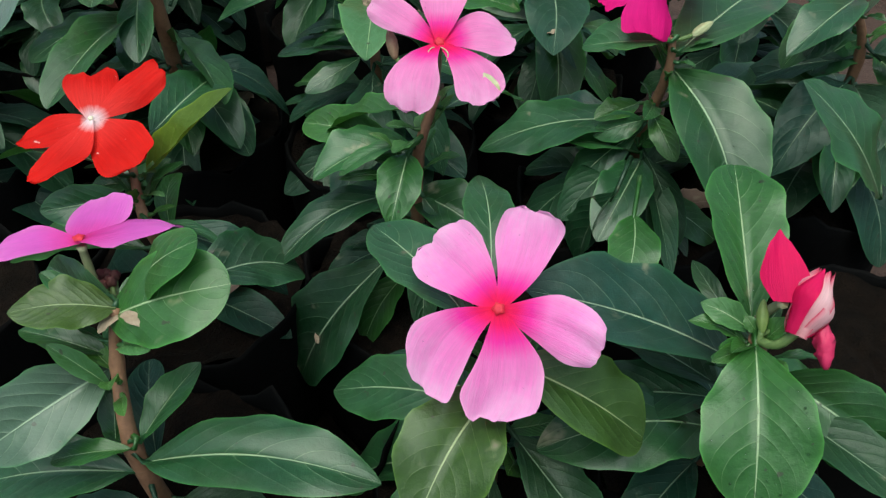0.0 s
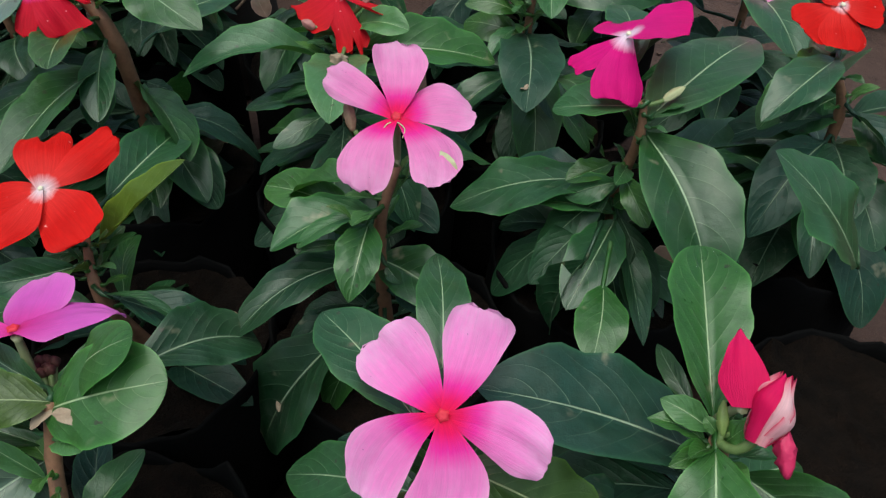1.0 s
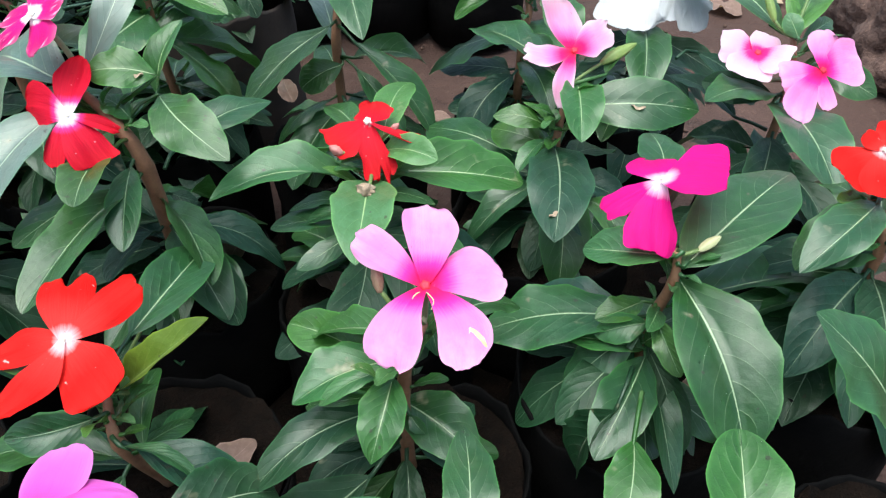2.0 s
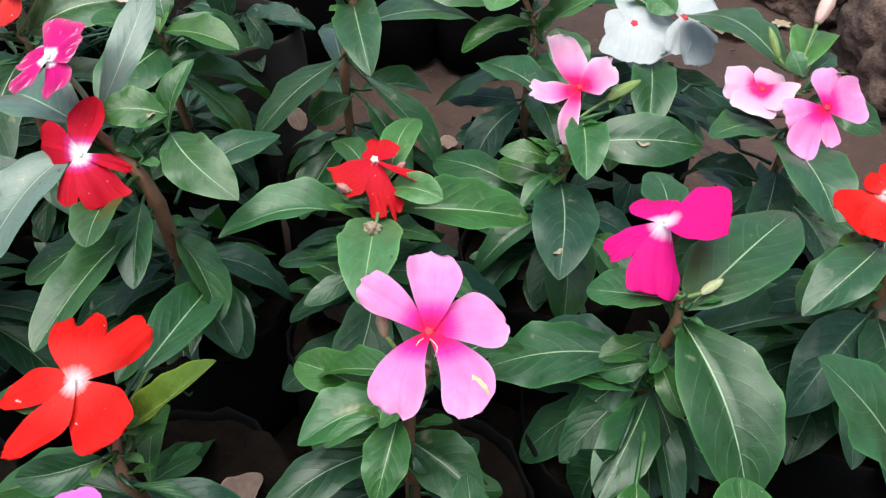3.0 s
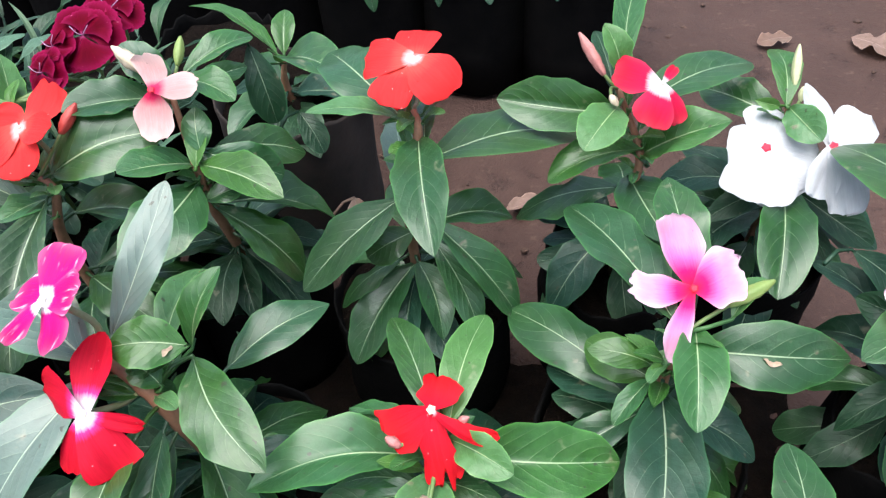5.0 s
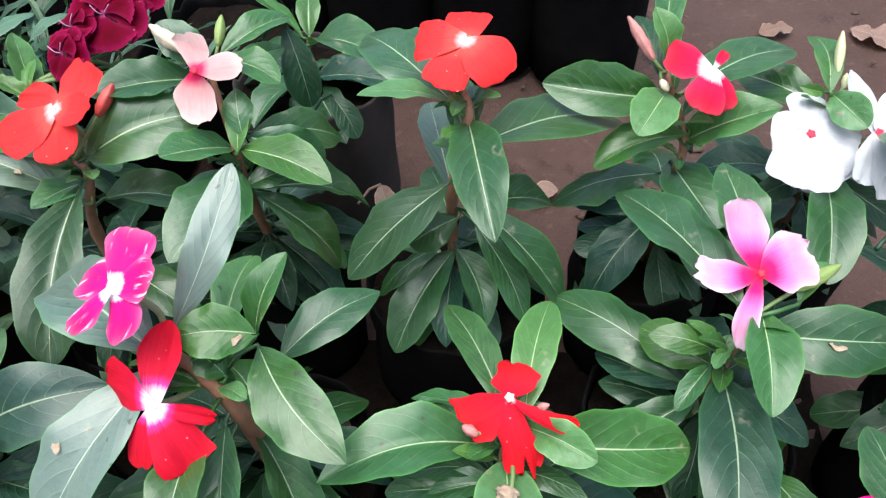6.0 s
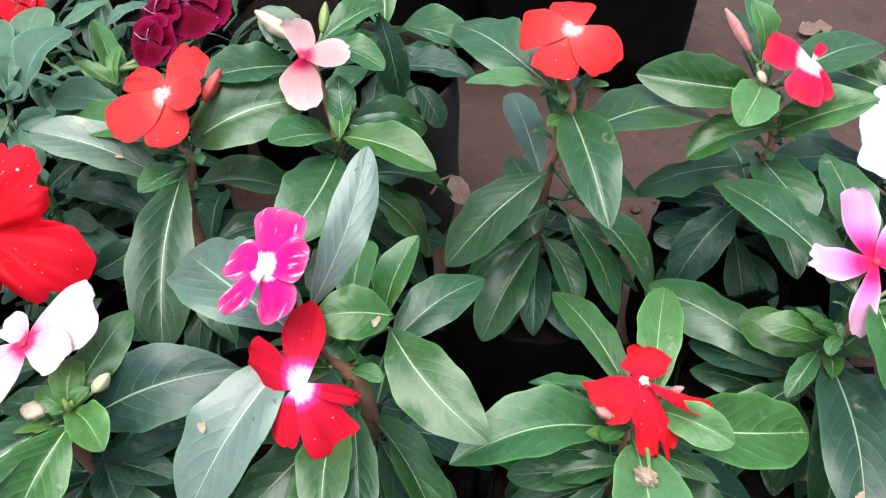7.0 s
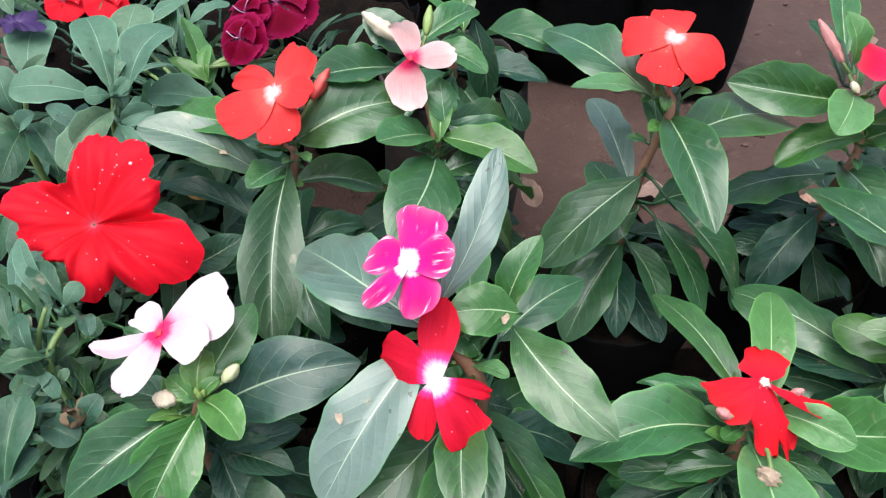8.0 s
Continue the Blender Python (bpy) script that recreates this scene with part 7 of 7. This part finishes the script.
def fringed_head(owner, at, nrm, radius, seed, style="wine"):
    """A dianthus head: two layers of broad toothed petals."""
    at, nrm = Vector(at), Vector(nrm).normalized()
    right = (Vector((1, 0.14, 0)) - nrm * nrm.dot(Vector((1, 0.14, 0)))).normalized()
    up = nrm.cross(right)
    r = random.Random(seed)
    near = nearest_on_stem(owner, at - nrm * 0.03)
    v, f = tube(spline([near, at - nrm * 0.03, at - nrm * 0.002], 4), [0.0011] * 8 + [0.0022], 7)
    head = part("flower", mesh_of("flower", [p - at for p in v], f, None, STEM_GREEN), owner, at, "fringed dark wine-red dianthus flower")
    for k in range(7):
        a = 2 * math.pi * k / 5 + r.uniform(-0.15, 0.15) + (0.6 if k > 4 else 0)
        size = radius * (1.0 if k < 5 else 0.75) * r.uniform(0.92, 1.08)
        verts, uvs, nv, nu = [], [], 9, 24
        for i in range(nv + 1):
            t = i / nv
            for j in range(nu + 1):
                s = j / nu * 2 - 1
                ang = a + s * 0.95 * (0.45 + 0.55 * t)
                tooth = (0.035 * (j % 2) + 0.06 * noise.noise(Vector((s * 4, a, 3.0)))) * (t > 0.95)
                rr = size * t * (1 - 0.10 * s * s * t - tooth)
                hh = size * (0.08 * math.sin(2.4 * s + a * 3) * t + 0.05 * math.sin(6 * s + a) * t * t - 0.14 * t * t + 0.10 * (k > 4) * t)
                verts.append((right * math.cos(ang) + up * math.sin(ang)) * rr + nrm * (hh + 0.0004 * k))
                uvs.append((j / nu, t))
        part("petal", mesh_of("petal", verts, grid_faces(nv + 1, nu + 1), uvs, PETALS[style]), head, at)
    for k in range(2):
        v, f = tube(spline([nrm * 0.001, nrm * 0.004 + right * (0.002 * (k * 2 - 1)), nrm * 0.006 + right * (0.005 * (k * 2 - 1)) + up * 0.003], 4), [0.00028] * 9, 5)
        part("stamen", mesh_of("stamen", v, f, None, STAMEN), head, at, "pale lilac curled stamen")
    return head


for n, (at, tilt, size) in enumerate((((-0.2544, 0.5007, 0.1865), (0.05, -0.55, 0.83), 0.0215), ((-0.2663, 0.4742, 0.1800), (-0.35, -0.60, 0.70), 0.0150),
                                      ((-0.2690, 0.4930, 0.1830), (-0.4, -0.35, 0.85), 0.0150), ((-0.2480, 0.5220, 0.1900), (0.25, -0.25, 0.95), 0.0170))):
    fringed_head(plant_d1, at, tilt, size, 20 + n)
for n, at in enumerate(((-0.3660, 0.5184, 0.1691), (-0.3951, 0.5229, 0.1632))):
    fringed_head(plant_d1, at, (0.1, -0.5, 0.85), 0.0130, 40 + n, "petunia")

# narrow leaves of the dianthus
for n in range(46):
    r = random.Random(300 + n)
    a = r.uniform(0, 6.28)
    b = Vector((-0.275 + r.uniform(-0.075, 0.05), 0.505 + r.uniform(-0.03, 0.06), 0.105 + r.uniform(0, 0.035)))
    t = b + Vector((math.cos(a) * 0.028, math.sin(a) * 0.028, r.uniform(0.0, 0.032)))
    leaf(plant_d1, b, t, 0.0042, r.uniform(-30, 30), 0.0, droop=r.uniform(0, 0.3), material=LEAF_GREY if r.random() < 0.5 else LEAF_DULL, shape=0.5)

# shoots of small leaves low on the petunias
for n in range(96):
    r = random.Random(1300 + n)
    a, up = r.uniform(0, 6.28), r.uniform(0.2, 1.1)
    b = Vector((-0.318 + r.uniform(-0.055, 0.055), 0.315 + r.uniform(-0.07, 0.05), 0.085 + r.uniform(0, 0.045)))
    size = r.uniform(0.017, 0.030)
    t = b + Vector((math.cos(a) * math.cos(up), math.sin(a) * math.cos(up), math.sin(up))) * size
    leaf(plant_q3, b, t, size * r.uniform(0.30, 0.42), r.uniform(-30, 30), 0.0, droop=r.uniform(0, 0.25), material=r.choice((LEAF_DULL, LEAF_DULL, LEAF_DULL, LEAF_MID)))
for n in range(40):
    r = random.Random(1500 + n)
    a, up = r.uniform(0, 6.28), r.uniform(0.0, 0.9)
    b = Vector((r.uniform(-0.42, -0.25), r.uniform(0.38, 0.50), 0.085 + r.uniform(0, 0.04)))
    size = r.uniform(0.024, 0.040)
    t = b + Vector((math.cos(a) * math.cos(up), math.sin(a) * math.cos(up), math.sin(up))) * size
    leaf(plant_q1, b, t, size * r.uniform(0.36, 0.5), r.uniform(-25, 25), 0.0, droop=r.uniform(0, 0.2), material=r.choice((LEAF_DULL, LEAF_SHADE_TONED, LEAF_SHADE_TONED, LEAF_GREY)))

# low fill leaves round the dianthus, mostly with shade in their colour
for n in range(70):
    r = random.Random(1700 + n)
    a, up = r.uniform(0, 6.28), r.uniform(0.0, 0.9)
    b = Vector((r.uniform(-0.47, -0.24), r.uniform(0.50, 0.60), 0.105 + r.uniform(0, 0.045)))
    size = r.uniform(0.026, 0.046)
    t = b + Vector((math.cos(a) * math.cos(up), math.sin(a) * math.cos(up), math.sin(up))) * size
    leaf(plant_d1, b, t, size * r.uniform(0.18, 0.4), r.uniform(-25, 25), 0.0, droop=r.uniform(0, 0.2), material=r.choice((LEAF_SHADE_TONED, LEAF_SHADE_TONED, LEAF_DULL)))

# ---- the row behind ----
for n, x in enumerate((-0.36, -0.26, -0.165, -0.075, 0.015)):
    back = plant("periwinkle_plant", (x, 0.757, 0.155), [(x + 0.01, 0.75, 0.235), (x, 0.755, 0.2)], "periwinkle standing in the row of bags behind", "flowering plant")
    lower_leaves(back, None, 10, 0.165, 0.225, 500 + n, 0.05)
    for k in range(2):
        hx = x + (-0.02, 0.022)[k]
        leaf(back, (hx * 0.6 + x * 0.4, 0.72, 0.150 + 0.006 * k), (hx, 0.690 - 0.01 * k, 0.104 + 0.008 * ((n + k) % 3)), 0.017, 0, 0.1)

# ---- litter on the bare earth ----
dead_leaf((0.268, 0.838, 0.001), -38, 0.042, 0.034, 0.15)
dead_leaf((0.215, 0.835, 0.001), 200, 0.034, 0.022, 0.15)
dead_leaf((0.345, 0.930, 0.003), 60, 0.026, 0.016, 0.6)
dead_leaf((0.120, 0.585, 0.004), 190, 0.045, 0.030, 0.3)
dead_leaf((0.100, 0.560, 0.004), 120, 0.040, 0.028, 0.2)
dead_leaf((-0.030, 0.575, 0.003), 30, 0.030, 0.018, 0.4)
for n in range(90):
    r = random.Random(700 + n)
    pebble(r.uniform(-0.16, 0.42), r.uniform(0.50, 1.05), r.choice((0.0012, 0.0016, 0.0022, 0.003, 0.0045)), 700 + n)
stone(0.395, 0.925, (0.055, 0.070), 0.035, 28, 1)
stone(0.455, 0.730, (0.080, 0.105), 0.060, -8, 2)
stone(0.545, 0.900, (0.070, 0.060), 0.045, 15, 3)
dry_flower_on_ground(0.345, 0.848, 0.0115, 2.0)

# scraps and drops on the leaves, dead leaves on the bags' soil
dry_scrap(leaf_a, 0.30, 0.7, 0.0030, 3)
dry_scrap(leaf_b, 0.70, 0.4, 0.0026, 5)
dry_scrap(leaf_c, 0.55, 0.2, 0.0026, 7)
dry_scrap(leaf_d, 0.40, 0.6, 0.0030, 9)
dry_scrap(leaf_e, 0.45, 0.4, 0.0032, 11)
dry_scrap(leaf_f, 0.60, 0.5, 0.0030, 13)
dry_scrap(leaf_g, 0.16, 0.30, 0.0048, 21)
dry_scrap(leaf_g, 0.36, 0.30, 0.0040, 22)
water_drops([wet_leaf_a, wet_leaf_b, wet_leaf_c, wet_leaf_d], 130, 17)
for n, (x, y, z, turn, size) in enumerate(((0.035, 0.335, 0.083, 40, 0.034), (0.070, 0.330, 0.084, 200, 0.030), (-0.050, 0.300, 0.082, 120, 0.030), (-0.010, 0.305, 0.082, 300, 0.026),
                                           (0.100, 0.245, 0.085, 10, 0.030), (-0.110, 0.310, 0.082, 80, 0.032), (-0.140, 0.325, 0.082, 210, 0.028), (0.060, 0.470, 0.084, 150, 0.028), (0.150, 0.385, 0.085, 20, 0.030), (-0.085, 0.190, 0.085, 60, 0.030))):
    ob = dead_leaf((x, y, z), turn, size, size * 0.5, 0.35)
    tagged(ob, "curled dry brown leaf on dark potting soil", "dead leaf", "fallen leaves")
# a pale green scrap of leaf stuck to a rose-pink petal
scrap_foot, scrap_tip, scrap_face = Vector((0.0125, 0.1915, 0.1822)), Vector((0.0166, 0.1862, 0.1772)), Vector((0.04, -0.751, 0.659))
scrap_axis = (scrap_tip - scrap_foot).normalized()
scrap_face = (scrap_face - scrap_axis * scrap_face.dot(scrap_axis)).normalized()
leaf_scrap = new("leaf_scrap", leaf_mesh("leaf_scrap", scrap_axis, scrap_face, (scrap_tip - scrap_foot).length, 0.0042, 0.05, 0.3, 0.08, 0.0, 0.8, 0.4, None, BUD["creambud"]))
leaf_scrap.location = scrap_foot + scrap_face * 0.0040
tagged(leaf_scrap, "pale green scrap of leaf stuck to a pink petal", "leaf scrap")
